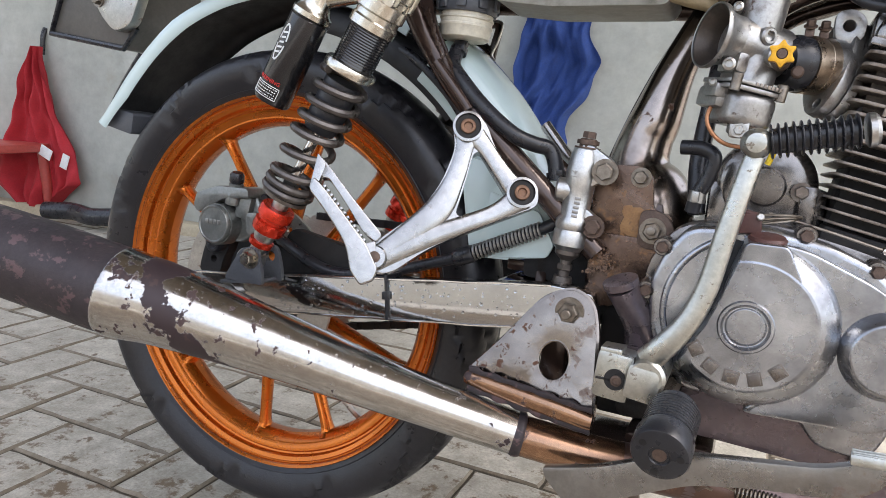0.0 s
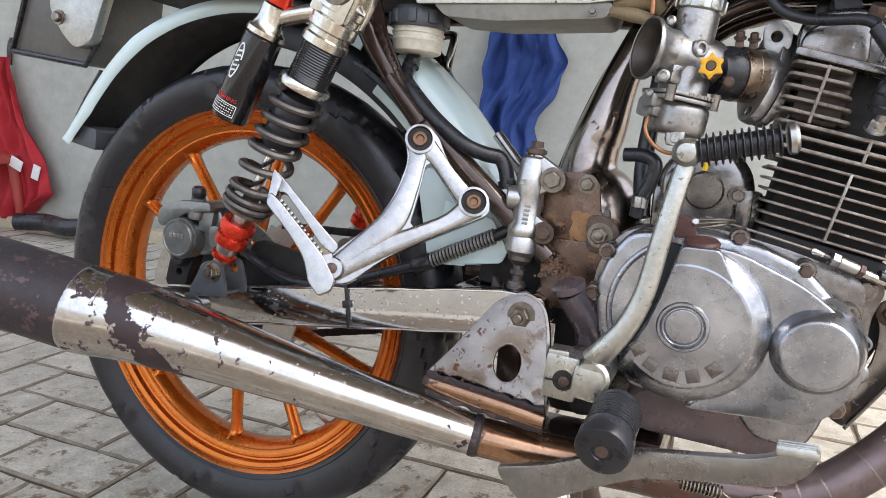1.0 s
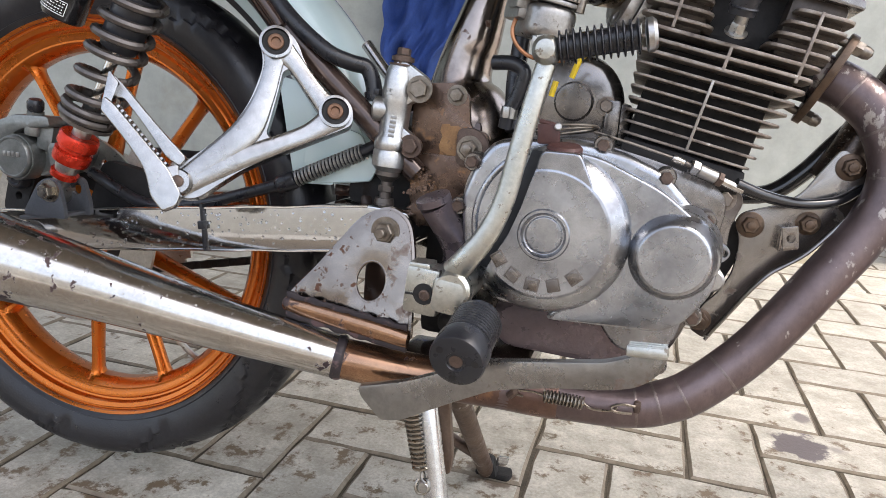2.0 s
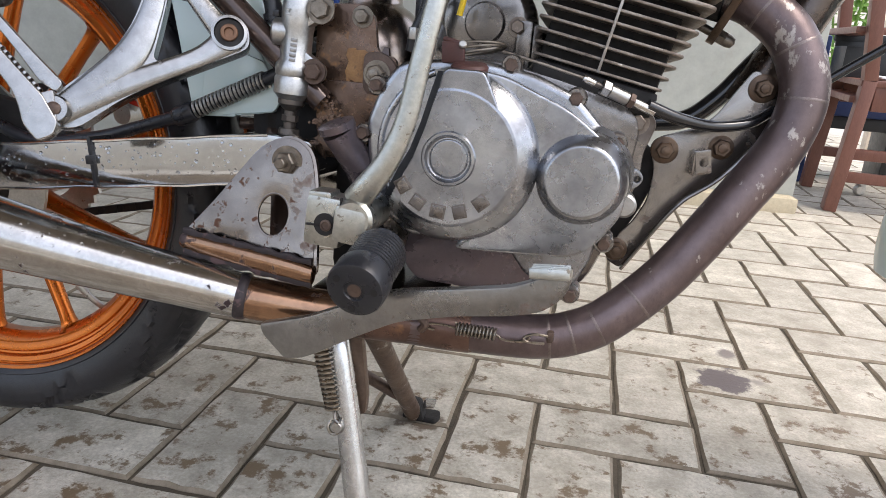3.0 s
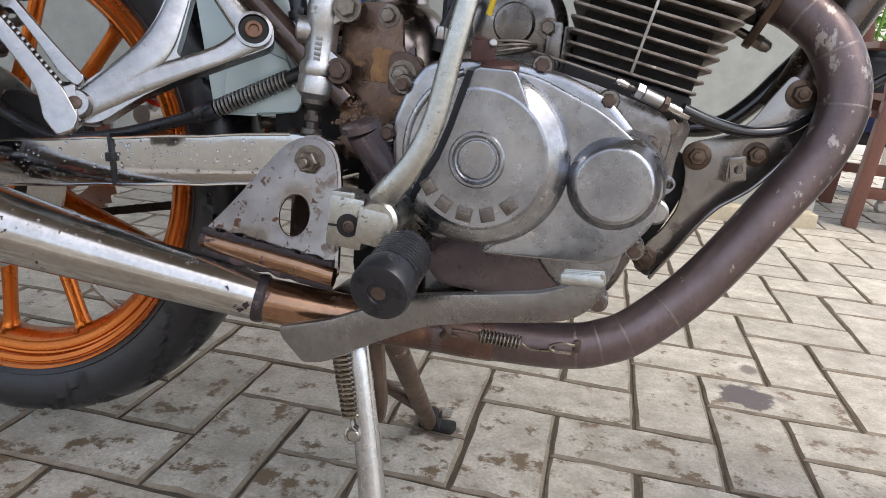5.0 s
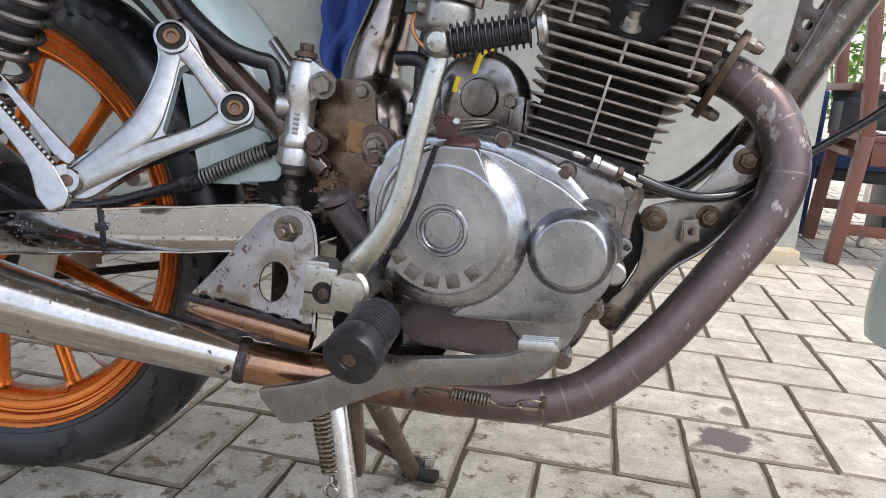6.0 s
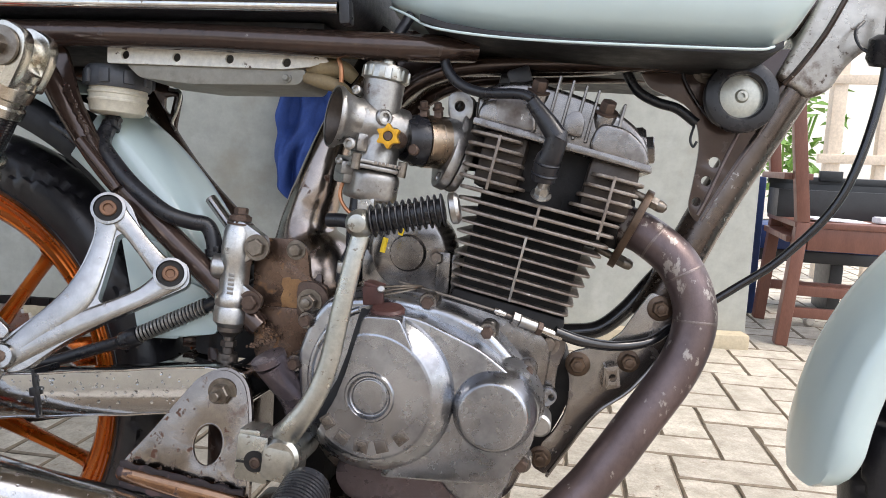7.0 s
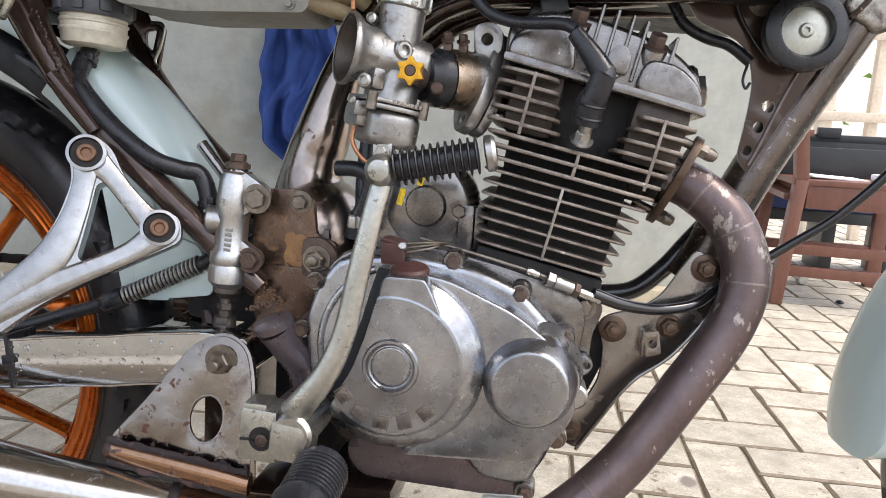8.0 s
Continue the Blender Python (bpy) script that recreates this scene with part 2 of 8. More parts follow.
    tarnish=material("tarnished_flange", (0.19, 0.132, 0.092), (0.085, 0.06, 0.046), 60, (0.32, 0.52), 0.8, 0.15, 400),
    mark=material("dark_letter_face", (0.2, 0.175, 0.155), (0.12, 0.103, 0.09), 120, (0.5, 0.7), 0.5, 0.1, 500),
    plate_steel=material("grey_brown_pressed_steel", (0.36, 0.34, 0.32), (0.21, 0.188, 0.17), 9, (0.14, 0.28), 0.92, 0.03, 300, spots=((0.15, 0.1, 0.07), 40, 0.19, 0.6, 0.3, 0.15)),
    rustplate=material("rust_streaked_plate", (0.19, 0.125, 0.09), (0.095, 0.06, 0.045), 20, (0.18, 0.36), 0.75, 0.15, 260, spots=((0.32, 0.16, 0.06), 60, 0.2, 0.7, 0.1, 0.12)),
    tyre=material("tyre_rubber", (0.02, 0.0193, 0.0222), (0.0125, 0.012, 0.014), 20, (0.26, 0.44), 0.0, 0.15, 400, spots=((0.04, 0.037, 0.035), 26, 0.16, 0.7, 0.0, 0.2), grain=0.25),
    rubber=material("black_rubber", (0.022, 0.023, 0.027), (0.012, 0.012, 0.015), 40, (0.22, 0.38), 0.0, 0.1, 500),
    plastic=material("black_plastic", (0.03, 0.031, 0.036), (0.02, 0.02, 0.023), 40, (0.3, 0.45), 0.0, 0.05, 400),
    capgrey=material("blue_grey_cap_plastic", (0.075, 0.08, 0.09), (0.05, 0.053, 0.06), 40, (0.35, 0.5), 0.0, 0.05, 400),
    gloss=material("gloss_black_enamel", (0.014, 0.014, 0.016), (0.01, 0.01, 0.011), 30, (0.14, 0.26), 0.0, 0.03, 300, coat=0.4),
    # Black of the undersides, and of the shade painted beside the kick lever
    under=material("black_underside_and_trench_shade", (0.02, 0.02, 0.021), (0.013, 0.013, 0.014), 26, (0.45, 0.7), 0.0, 0.2, 200),
    orange=material("orange_rim_paint", (0.62, 0.165, 0.02), (0.47, 0.115, 0.012), 10, (0.22, 0.32), 0.85, 0.04, 600, spots=((0.24, 0.06, 0.012), 30, 0.05, 0.5, 0.3, 0.12), coat=0.25, grain=0.03),
    mint=material("pale_mint_paint", (0.58, 0.7, 0.69), (0.565, 0.685, 0.675), 3, (0.14, 0.22), 0.0, 0.01, 200, coat=0.6, grain=0.015),
    grey_tray=material("dusty_grey_enamel", (0.3, 0.29, 0.25), (0.22, 0.21, 0.18), 12, (0.4, 0.6), 0.1, 0.08, 200, spots=((0.12, 0.1, 0.08), 26, 0.15, 0.7, 0.0, 0.15)),
    tailgrey=material("grey_brown_tail_plastic", (0.11, 0.1, 0.088), (0.075, 0.068, 0.06), 16, (0.3, 0.5), 0.1, 0.06, 200),
    white_paint=material("chipped_white_paint", (0.74, 0.73, 0.67), (0.66, 0.64, 0.57), 20, (0.4, 0.55), 0.0, 0.06, 300, spots=((0.08, 0.05, 0.035), 75, 0.13, 0.7, 0.1)),
    white_metal=material("scuffed_white_steering_head", (0.6, 0.58, 0.535), (0.33, 0.305, 0.275), 14, (0.2, 0.4), 0.45, 0.25, 60, spots=((0.09, 0.065, 0.05), 110, 0.185, 0.6, 0.2, 0.05), spots2=((0.13, 0.095, 0.075), 40, 0.235, 0.5, 0.4, 0.12, (0, 0, -2.2, 1.52))),
    milky=material("milky_plastic", (0.68, 0.64, 0.53), (0.6, 0.56, 0.45), 14, (0.35, 0.5), 0.0, 0.04, 300),
    red=material("red_anodised", (0.6, 0.035, 0.012), (0.5, 0.028, 0.01), 30, (0.2, 0.34), 0.6, 0.03, 400),
    brass=material("browned_steel_band", (0.5, 0.41, 0.31), (0.3, 0.22, 0.16), 40, (0.22, 0.4), 1.0, 0.06, 400),
    yellow=material("gold_anodised", (0.75, 0.4, 0.03), (0.62, 0.31, 0.02), 60, (0.28, 0.42), 0.5, 0.04, 400),
    yellow_plastic=material("yellow_tape", (0.78, 0.56, 0.03), (0.66, 0.46, 0.02), 60, (0.4, 0.55), 0.0, 0.04, 400),
    tan=material("tan_aged_rubber", (0.3, 0.23, 0.12), (0.21, 0.155, 0.085), 40, (0.5, 0.7), 0.0, 0.1, 400),
    copperwire=material("copper_wire", (0.5, 0.24, 0.12), (0.4, 0.18, 0.09), 60, (0.3, 0.5), 0.7, 0.04, 400),
    horn_face=material("pale_horn_diaphragm", (0.5, 0.5, 0.44), (0.4, 0.4, 0.35), 40, (0.3, 0.45), 0.6, 0.06, 300),
    spring=material("dark_grey_spring", (0.16, 0.14, 0.125), (0.09, 0.078, 0.07), 30, (0.28, 0.42), 0.7, 0.06, 400, spots=((0.12, 0.09, 0.08), 120, 0.12, 0.6, 0.2)),
    seat=material("black_seat_vinyl", (0.02, 0.021, 0.026), (0.013, 0.014, 0.018), 60, (0.4, 0.55), 0.0, 0.4, 420),
    label_white=material("printed_white", (0.75, 0.75, 0.75), (0.65, 0.65, 0.65), 60, (0.4, 0.5)),
    label_red=material("printed_red", (0.6, 0.03, 0.025), (0.5, 0.025, 0.02), 60, (0.4, 0.5)),
    wall=material("grey_green_wall_paint", (0.405, 0.416, 0.382), (0.335, 0.345, 0.313), 1.6, (0.55, 0.75), 0.0, 0.08, 90, spots=((0.49, 0.505, 0.475), 5.5, 0.2, 0.7, 0.0, 0.2), spots2=((0.3, 0.275, 0.215), 3.2, 0.2, 0.75, 0.0, 0.2)),
    apron=material("ochre_cement_apron", (0.5, 0.43, 0.3), (0.38, 0.33, 0.24), 8, (0.6, 0.8), 0.0, 0.2, 80, spots=((0.2, 0.16, 0.11), 9, 0.15, 0.8, 0.0, 0.2)),
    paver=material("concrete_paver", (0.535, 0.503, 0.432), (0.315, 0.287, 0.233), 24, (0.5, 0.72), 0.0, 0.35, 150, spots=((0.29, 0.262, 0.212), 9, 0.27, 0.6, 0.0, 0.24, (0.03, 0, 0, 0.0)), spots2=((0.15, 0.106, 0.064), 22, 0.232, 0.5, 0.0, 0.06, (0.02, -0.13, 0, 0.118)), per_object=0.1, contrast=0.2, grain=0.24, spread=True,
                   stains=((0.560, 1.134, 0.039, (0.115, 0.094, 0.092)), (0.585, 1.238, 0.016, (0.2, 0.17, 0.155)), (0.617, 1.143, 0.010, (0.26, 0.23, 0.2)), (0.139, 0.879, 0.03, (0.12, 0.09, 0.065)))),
    yard=material("pale_yard_concrete", (0.42, 0.4, 0.36), (0.34, 0.32, 0.29), 3, (0.7, 0.85), 0.0, 0.2, 60),
    soil=material("dirty_joint_sand", (0.11, 0.09, 0.062), (0.05, 0.04, 0.028), 22, (0.8, 0.95), 0.0, 0.5, 200),
    blue=material("blue_work_cloth", (0.022, 0.06, 0.235), (0.014, 0.04, 0.165), 20, (0.75, 0.9), 0.0, 0.25, 700),
    redcloth=material("red_cloth", (0.42, 0.018, 0.028), (0.34, 0.014, 0.022), 20, (0.75, 0.9), 0.0, 0.25, 700),
    redchair=material("faded_red_plastic", (0.42, 0.07, 0.055), (0.35, 0.055, 0.045), 12, (0.4, 0.55), 0.0, 0.05, 200),
    wood=material("red_brown_varnished_wood", (0.19, 0.08, 0.055), (0.13, 0.052, 0.036), 9, (0.35, 0.5), 0.0, 0.12, 120, stretch=(4, 4, 1)),
    palewood=material("pale_timber", (0.72, 0.62, 0.5), (0.62, 0.52, 0.41), 8, (0.55, 0.7), 0.0, 0.1, 120),
    bluebox=material("blue_plastic_crate", (0.02, 0.045, 0.15), (0.015, 0.035, 0.12), 20, (0.4, 0.55)),
    blackbox=material("black_plastic_toolbox", (0.03, 0.033, 0.036), (0.022, 0.024, 0.026), 20, (0.4, 0.55)),
    paper=material("white_paper", (0.75, 0.77, 0.8), (0.68, 0.7, 0.74), 20, (0.6, 0.7)),
    ceiling=material("dark_roof_slab", (0.2, 0.17, 0.14), (0.15, 0.125, 0.1), 3, (0.7, 0.85)),
    leaf=material("green_leaf", (0.2, 0.36, 0.07), (0.13, 0.26, 0.05), 20, (0.45, 0.6)),
    cream=material("cream_plaster", (0.82, 0.77, 0.68), (0.74, 0.69, 0.6), 2, (0.6, 0.8), 0.0, 0.1, 60),
)
M["water"] = material("clear_water", (0.95, 0.96, 0.97), (0.93, 0.94, 0.95), 30, (0.02, 0.05))
M["water"].node_tree.nodes["Principled BSDF"].inputs["Transmission Weight"].default_value = 1.0
M["water"].node_tree.nodes["Principled BSDF"].inputs["IOR"].default_value = 1.33


# ---- mesh helpers ----
def solid(bm, other, m=None):
    """Adds the faces of other to bm, moved by m."""
    if m is not None:
        bmesh.ops.transform(other, matrix=m, verts=other.verts)
    me = bpy.data.meshes.new("joined")
    other.to_mesh(me)
    other.free()
    bm.from_mesh(me)
    bpy.data.meshes.remove(me)
    return bm


def soften(bm, width, segments=2, limit=30):
    sharp = [e for e in bm.edges if len(e.link_faces) == 2 and e.calc_face_angle(0) > radians(limit)]
    if sharp and width:
        bmesh.ops.bevel(bm, geom=sharp, offset=width, segments=segments, profile=0.6, affect="EDGES", clamp_overlap=True)


def box(bm, centre, size, bevel=0.0, m=None, rot=(0, 0, 0)):
    b = bmesh.new()
    bmesh.ops.create_cube(b, size=1.0, matrix=Matrix.Diagonal((*size, 1)))
    soften(b, bevel)
    return solid(bm, b, (m or Matrix()) @ pose(*centre, *rot))


def rounded(points, radius, n=4):
    """The closed outline with its corners rounded; radius may be one number or one for each corner."""
    out, k = [], len(points)
    for i, p in enumerate(points):
        r = radius[i] if isinstance(radius, (list, tuple)) else radius
        p, a, c = Vector(p), Vector(points[i - 1]), Vector(points[(i + 1) % k])
        da, dc = (a - p), (c - p)
        reach = min(r, da.length * 0.48, dc.length * 0.48)
        s, e = p + da.normalized() * reach, p + dc.normalized() * reach
        if reach < 1e-5:
            out.append(p)
            continue
        for j in range(n + 1):
            t = j / n
            out.append(s * (1 - t) ** 2 + p * 2 * t * (1 - t) + e * t * t)
    return out


def ring(cx, cz, r, n=20, rz=None, turn=0.0):
    return [(cx + r * math.cos(turn + 2 * math.pi * i / n), cz + (rz or r) * math.sin(turn + 2 * math.pi * i / n)) for i in range(n)]


def plate(bm, outline, y0, y1, holes=(), bevel=0.0, m=None, segments=2):
    """A slab with the outline (x, z), from y0 to y1, with holes cut through."""
    b = bmesh.new()
    edges = []
    for loop in (outline, *holes):
        vs = [b.verts.new((p[0], y0, p[1])) for p in loop]
        edges += [b.edges.new((vs[i], vs[(i + 1) % len(vs)])) for i in range(len(vs))]
    if holes:
        bmesh.ops.triangle_fill(b, use_beauty=True, use_dissolve=False, edges=edges)
    else:
        b.faces.new([e.verts[0] for e in edges])
    faces = list(b.faces)
    got = bmesh.ops.extrude_face_region(b, geom=faces)
    bmesh.ops.translate(b, vec=(0, y1 - y0, 0), verts=[v for v in got["geom"] if isinstance(v, bmesh.types.BMVert)])
    bmesh.ops.recalc_face_normals(b, faces=b.faces)
    soften(b, bevel, segments, 50)
    return solid(bm, b, m)


def flat_faces(bm, rim=0.0012):
    """Set a thin rim inside each large face, so that smooth shading leaves it flat."""
    for f in [f for f in bm.faces if f.calc_area() > 4e-4]:
        bmesh.ops.inset_region(bm, faces=[f], thickness=rim, use_even_offset=False)


def curve_points(points, n=6):
    """Catmull-Rom through the points; each may carry further numbers such as a radius."""
    pts = [tuple(p) for p in points]
    if n <= 1:
        return pts
    ext = [tuple(2 * a - b for a, b in zip(pts[0], pts[1]))] + pts + [tuple(2 * a - b for a, b in zip(pts[-1], pts[-2]))]
    out = []
    for i in range(1, len(ext) - 2):
        a, b, c, d = ext[i - 1], ext[i], ext[i + 1], ext[i + 2]
        for j in range(n):
            t = j / n
            out.append(tuple(0.5 * (2 * q + (r - p) * t + (2 * p - 5 * q + 4 * r - s) * t * t + (3 * q - p - 3 * r + s) * t ** 3) for p, q, r, s in zip(a, b, c, d)))
    out.append(pts[-1])
    return out


def tube(bm, points, radius=None, seg=14, n=6, flat=1.0, caps=True, up=(0, 1, 0)):
    """A sweep along the points (x, y, z[, r]). flat: the section's size along up, against the size across it."""
    path = curve_points([tuple(p) if len(p) == 4 else (*p, radius) for p in points], n)
    b = bmesh.new()
    rings = []
    for i, p in enumerate(path):
        here = Vector(p[:3])
        ahead = Vector(path[min(i + 1, len(path) - 1)][:3]) - Vector(path[max(i - 1, 0)][:3])
        ahead.normalize()
        side = ahead.cross(Vector(up))
        if side.length < 1e-4:
            side = ahead.cross(Vector((0, 0, 1)))
        side.normalize()
        rise = side.cross(ahead).normalized()
        rings.append([b.verts.new(here + p[3] * (side * math.cos(a) + rise * flat * math.sin(a))) for a in (2 * math.pi * k / seg for k in range(seg))])
    for r0, r1 in zip(rings, rings[1:]):
        for k in range(seg):
            b.faces.new((r0[k], r0[(k + 1) % seg], r1[(k + 1) % seg], r1[k]))
    if caps:
        b.faces.new(rings[0][::-1])
        b.faces.new(rings[-1])
    bmesh.ops.recalc_face_normals(b, faces=b.faces)
    return solid(bm, b)


def lathe(bm, profile, origin, axis, seg=28, m=None, caps=True):
    """Turns the profile (radius, distance along the axis) round the axis through origin."""
    b = bmesh.new()
    rings = []
    for r, h in profile:
        if r < 1e-6:
            rings.append([b.verts.new((0, 0, h))])
        else:
            rings.append([b.verts.new((r * math.cos(a), r * math.sin(a), h)) for a in (2 * math.pi * k / seg for k in range(seg))])
    for r0, r1 in zip(rings, rings[1:]):
        for k in range(seg):
            q = [r0[k % len(r0)], r0[(k + 1) % len(r0)], r1[(k + 1) % len(r1)], r1[k % len(r1)]]
            q = list(dict.fromkeys(q))
            if len(q) > 2:
                b.faces.new(q)
    if caps:
        for r, flip in ((rings[0], True), (rings[-1], False)):
            if len(r) > 2:
                b.faces.new(r[::-1] if flip else r)
    bmesh.ops.recalc_face_normals(b, faces=b.faces)
    turn = Vector(axis).normalized().to_track_quat("Z", "Y").to_matrix().to_4x4()
    return solid(bm, b, (m or Matrix()) @ Matrix.Translation(origin) @ turn)


RIGHT = (0, -1, 0)


def hexbolt(bm, p, r=0.008, h=0.006, axis=RIGHT, washer=True, stud=0.0, turn=0.0):
    """A hexagon head on a washer, seated at p."""
    b = bmesh.new()
    w = 0.0015 if washer else 0.0
    if washer:
        lathe(b, [(r * 1.45, 0), (r * 1.45, w)], (0, 0, 0), (0, 0, 1), 20)
    hexa = bmesh.new()
    lathe(hexa, [(r, w), (r, w + h * 0.85), (r * 0.86, w + h)], (0, 0, 0), (0, 0, 1), 6)
    solid(b, hexa, pose(0, 0, 0, 0, 0, turn))
    if stud:
        lathe(b, [(r * 0.5, w + h), (r * 0.5, w + h + stud * 0.9), (r * 0.4, w + h + stud)], (0, 0, 0), (0, 0, 1), 14)
    quat = Vector(axis).normalized().to_track_quat("Z", "Y").to_matrix().to_4x4()
    return solid(bm, b, Matrix.Translation(p) @ quat)


def helix(bm, a, b_, radius, wire, turns, seg=8, steps=26, pitches=None, hand=1):
    """A coil round the line from a to b_; pitches: turn counts against the share of the length, to bunch the coils."""
    a, b_ = Vector(a), Vector(b_)
    ax = (b_ - a).normalized()
    s = ax.cross(Vector((0, 1, 0))).normalized()
    r = s.cross(ax)
    pts, total = [], int(turns * steps)
    for i in range(total + 1):
        t = i / total
        along = t
        if pitches:
            along = float(np.interp(t, [q[0] for q in pitches], [q[1] for q in pitches]))
        ang = 2 * math.pi * turns * t * hand
        pts.append(tuple(a + (b_ - a) * along + radius * (s * math.cos(ang) + r * math.sin(ang))))
    return tube(bm, pts, wire, seg, 1)


def finish(bm, name, mat, angle=38):
    me = bpy.data.meshes.new(name)
    bm.to_mesh(me)
    bm.free()
    me.materials.append(mat)
    me.shade_smooth()
    me.set_sharp_from_angle(angle=radians(angle))
    return me


# where a finished assembly sits against its drawn place, in metres
SET_BY = {"kick_starter": (-0.0072, 0.004, -0.0025), "spark_plug": (0.0, -0.02, 0.002), "front_wheel": (0.010, 0, 0.008), "front_fender": (0.010, 0, 0.008), "swinging_arm": (0, -0.013, 0.003)}


def part(name, bm, mat, parent, label="", angle=38):
    """One mesh object under a thing or under a part."""
    ob = new(name, finish(bm, name, mat, angle))
    ob.parent = parent
    ob.location = SET_BY.get(name, (0, 0, 0))
    if label:
        tagged(ob, label)
    return ob


def thing(name, label, category, at=None, group="", kind=""):
    ob = new(name)
    ob.empty_display_size = 0.05
    if at is not None:
        ob.matrix_world = at
    return tagged(ob, label, category, group, kind)


def single(name, bm, mat, label="", category="", kind="", at=None, angle=38):
    ob = new(name, finish(bm, name, mat, angle))
    if at is not None:
        ob.matrix_world = at
    return tagged(ob, label, category, "", kind)


def B():
    return bmesh.new()


# ---- setting: ground, wall, roof ----
WALL = pose(0.987, 2.507, 0, 0, 0, 8.0)
bm = B()
box(bm, (0, 0, -0.112), (60, 60, 0.2))
single("ground", bm, M["yard"], "pale concrete yard around the pavement", "ground", "structure")

bm = B()
box(bm, (-3.5, 0.06, 1.35), (7.0, 0.12, 2.7), 0.004)
single("wall_back", bm, M["wall"], "pale grey-green painted wall with stains", "wall", "structure", WALL)
bm = B()
box(bm, (-3.5, -0.035, 0.012), (6.98, 0.07, 0.07), 0.008)
single("baseboard", bm, M["apron"], "ochre cement strip along the wall foot", "baseboard", "structure", WALL)
# Unseen roof, its edges set by how they shade ground and chrome
bm = B()
box(bm, (-0.45, 1.05, 2.76), (3.8, 3.9, 0.1), 0.01)
single("ceiling", bm, M["ceiling"], "dark roof slab out of view, sized to shape the light", "ceiling", "structure")
# Made-up wall closing the unseen side, far enough to let light in
bm = B()
box(bm, (-6.0, 0.4, 1.35), (0.12, 3.6, 2.7), 0.004)
single("wall_side", bm, M["wall"], "plain side wall added out of view", "wall", "structure")
# Added out of view: pale reflector for the metal parts
bm = B()
box(bm, (-0.5, -3.4, 0.65), (9.0, 0.15, 1.3), 0.01)
single("wall_opposite", bm, M["cream"], "unseen low cream wall added to bounce light", "wall", "structure")
bm = B()
box(bm, (3.0, 9.0, 1.2), (16, 0.2, 2.4), 0.01)
single("wall_garden", bm, M["cream"], "cream plastered garden wall in daylight", "wall", "structure")


def cloth(name, label, mat, outline, folds, depth, at, seed, crumple=1.0):
    """A hanging cloth: rows of (height, left edge, right edge), pleated along its width."""
    rnd = random.Random(seed)
    ph = [rnd.uniform(0, 6.28) for _ in range(4)]
    zs = [o[0] for o in outline][::-1]
    b = bmesh.new()
    nu, nv = 64, 60
    grid = []
    for j in range(nv + 1):
        v = j / nv
        z = outline[0][0] + (outline[-1][0] - outline[0][0]) * v
        lo = float(np.interp(z, zs, [o[1] for o in outline][::-1]))
        hi = float(np.interp(z, zs, [o[2] for o in outline][::-1]))
        row = []
        for i in range(nu + 1):
            s = i / nu
            w = s + 0.05 * math.sin(5 * v + ph[0]) * math.sin(math.pi * s)
            y = -0.02 - depth * (0.55 + 0.45 * math.sin(folds * 6.28 * w + ph[1] + 2.2 * v) * (0.4 + 0.6 * v) + 0.25 * math.sin(folds * 2.3 * 6.28 * w + ph[2] - 3 * v))
            crease = 0.05 * noise.noise((s * 2.4 + v * 2.2, v * 3.0 - 1.5 * s, seed)) + 0.03 * noise.noise((s * 6 + 4 * v, v * 3, seed + 5)) + 0.006 * noise.noise((s * 14, v * 12, seed))
            edge = 0.010 * crumple * noise.noise((z * 14, seed + (2 if s > 0.5 else 0), 1.5)) * abs(2 * s - 1)
            row.append(b.verts.new((lo + edge + (hi - lo) * s, min(y + crumple * crease, -0.005), z + 0.012 * math.sin(9 * s + ph[3]) * v)))
        grid.append(row)
    for j in range(nv):
        for i in range(nu):
            b.faces.new((grid[j][i], grid[j][i + 1], grid[j + 1][i + 1], grid[j + 1][i]))
    back = bmesh.ops.duplicate(b, geom=b.faces[:])
    bmesh.ops.translate(b, vec=(0, 0.003, 0), verts=[g for g in back["geom"] if isinstance(g, bmesh.types.BMVert)])
    return single(name, b, mat, label, "cloth", at=at, angle=80)


cloth("hanging_cloth", "crumpled royal-blue work cloth hanging on the wall", M["blue"],
                   [(0.98, -0.095, 0.10), (0.86, -0.105, 0.108), (0.79, -0.11, 0.125), (0.728, -0.115, 0.146), (0.66, -0.123, 0.13), (0.60, -0.123, 0.095), (0.55, -0.122, 0.06), (0.51, -0.122, 0.047), (0.475, -0.122, 0.055), (0.45, -0.10, 0.058), (0.42, -0.07, 0.063), (0.39, -0.04, 0.066), (0.37, -0.02, 0.05)], 1.6, 0.045, WALL @ Matrix.Translation((-1.46, 0, 0)), 3, 1.9)
red_cloth = cloth("hanging_cloth", "red cloth hanging from a hook on the wall", M["redcloth"],
                  [(0.69, -0.012, 0.015), (0.61, -0.045, 0.042), (0.51, -0.066, 0.075), (0.43, -0.12, 0.105), (0.31, -0.185, 0.165), (0.277, -0.195, 0.185), (0.146, -0.225, 0.208), (0.09, -0.15, 0.12), (0.035, -0.09, 0.05)], 2.2, 0.05, WALL @ Matrix.Translation((-3.55, 0, 0)), 8, 0.8)
bm = B()
box(bm, (0.155, -0.075, 0.24), (0.035, 0.003, 0.06), 0.001, rot=(0, 20, 0))
box(bm, (0.065, -0.080, 0.27), (0.06, 0.003, 0.045), 0.001, rot=(0, 25, 0))
part("printed_patch", bm, M["label_white"], red_cloth, "faded white printed patch")
bm = B()
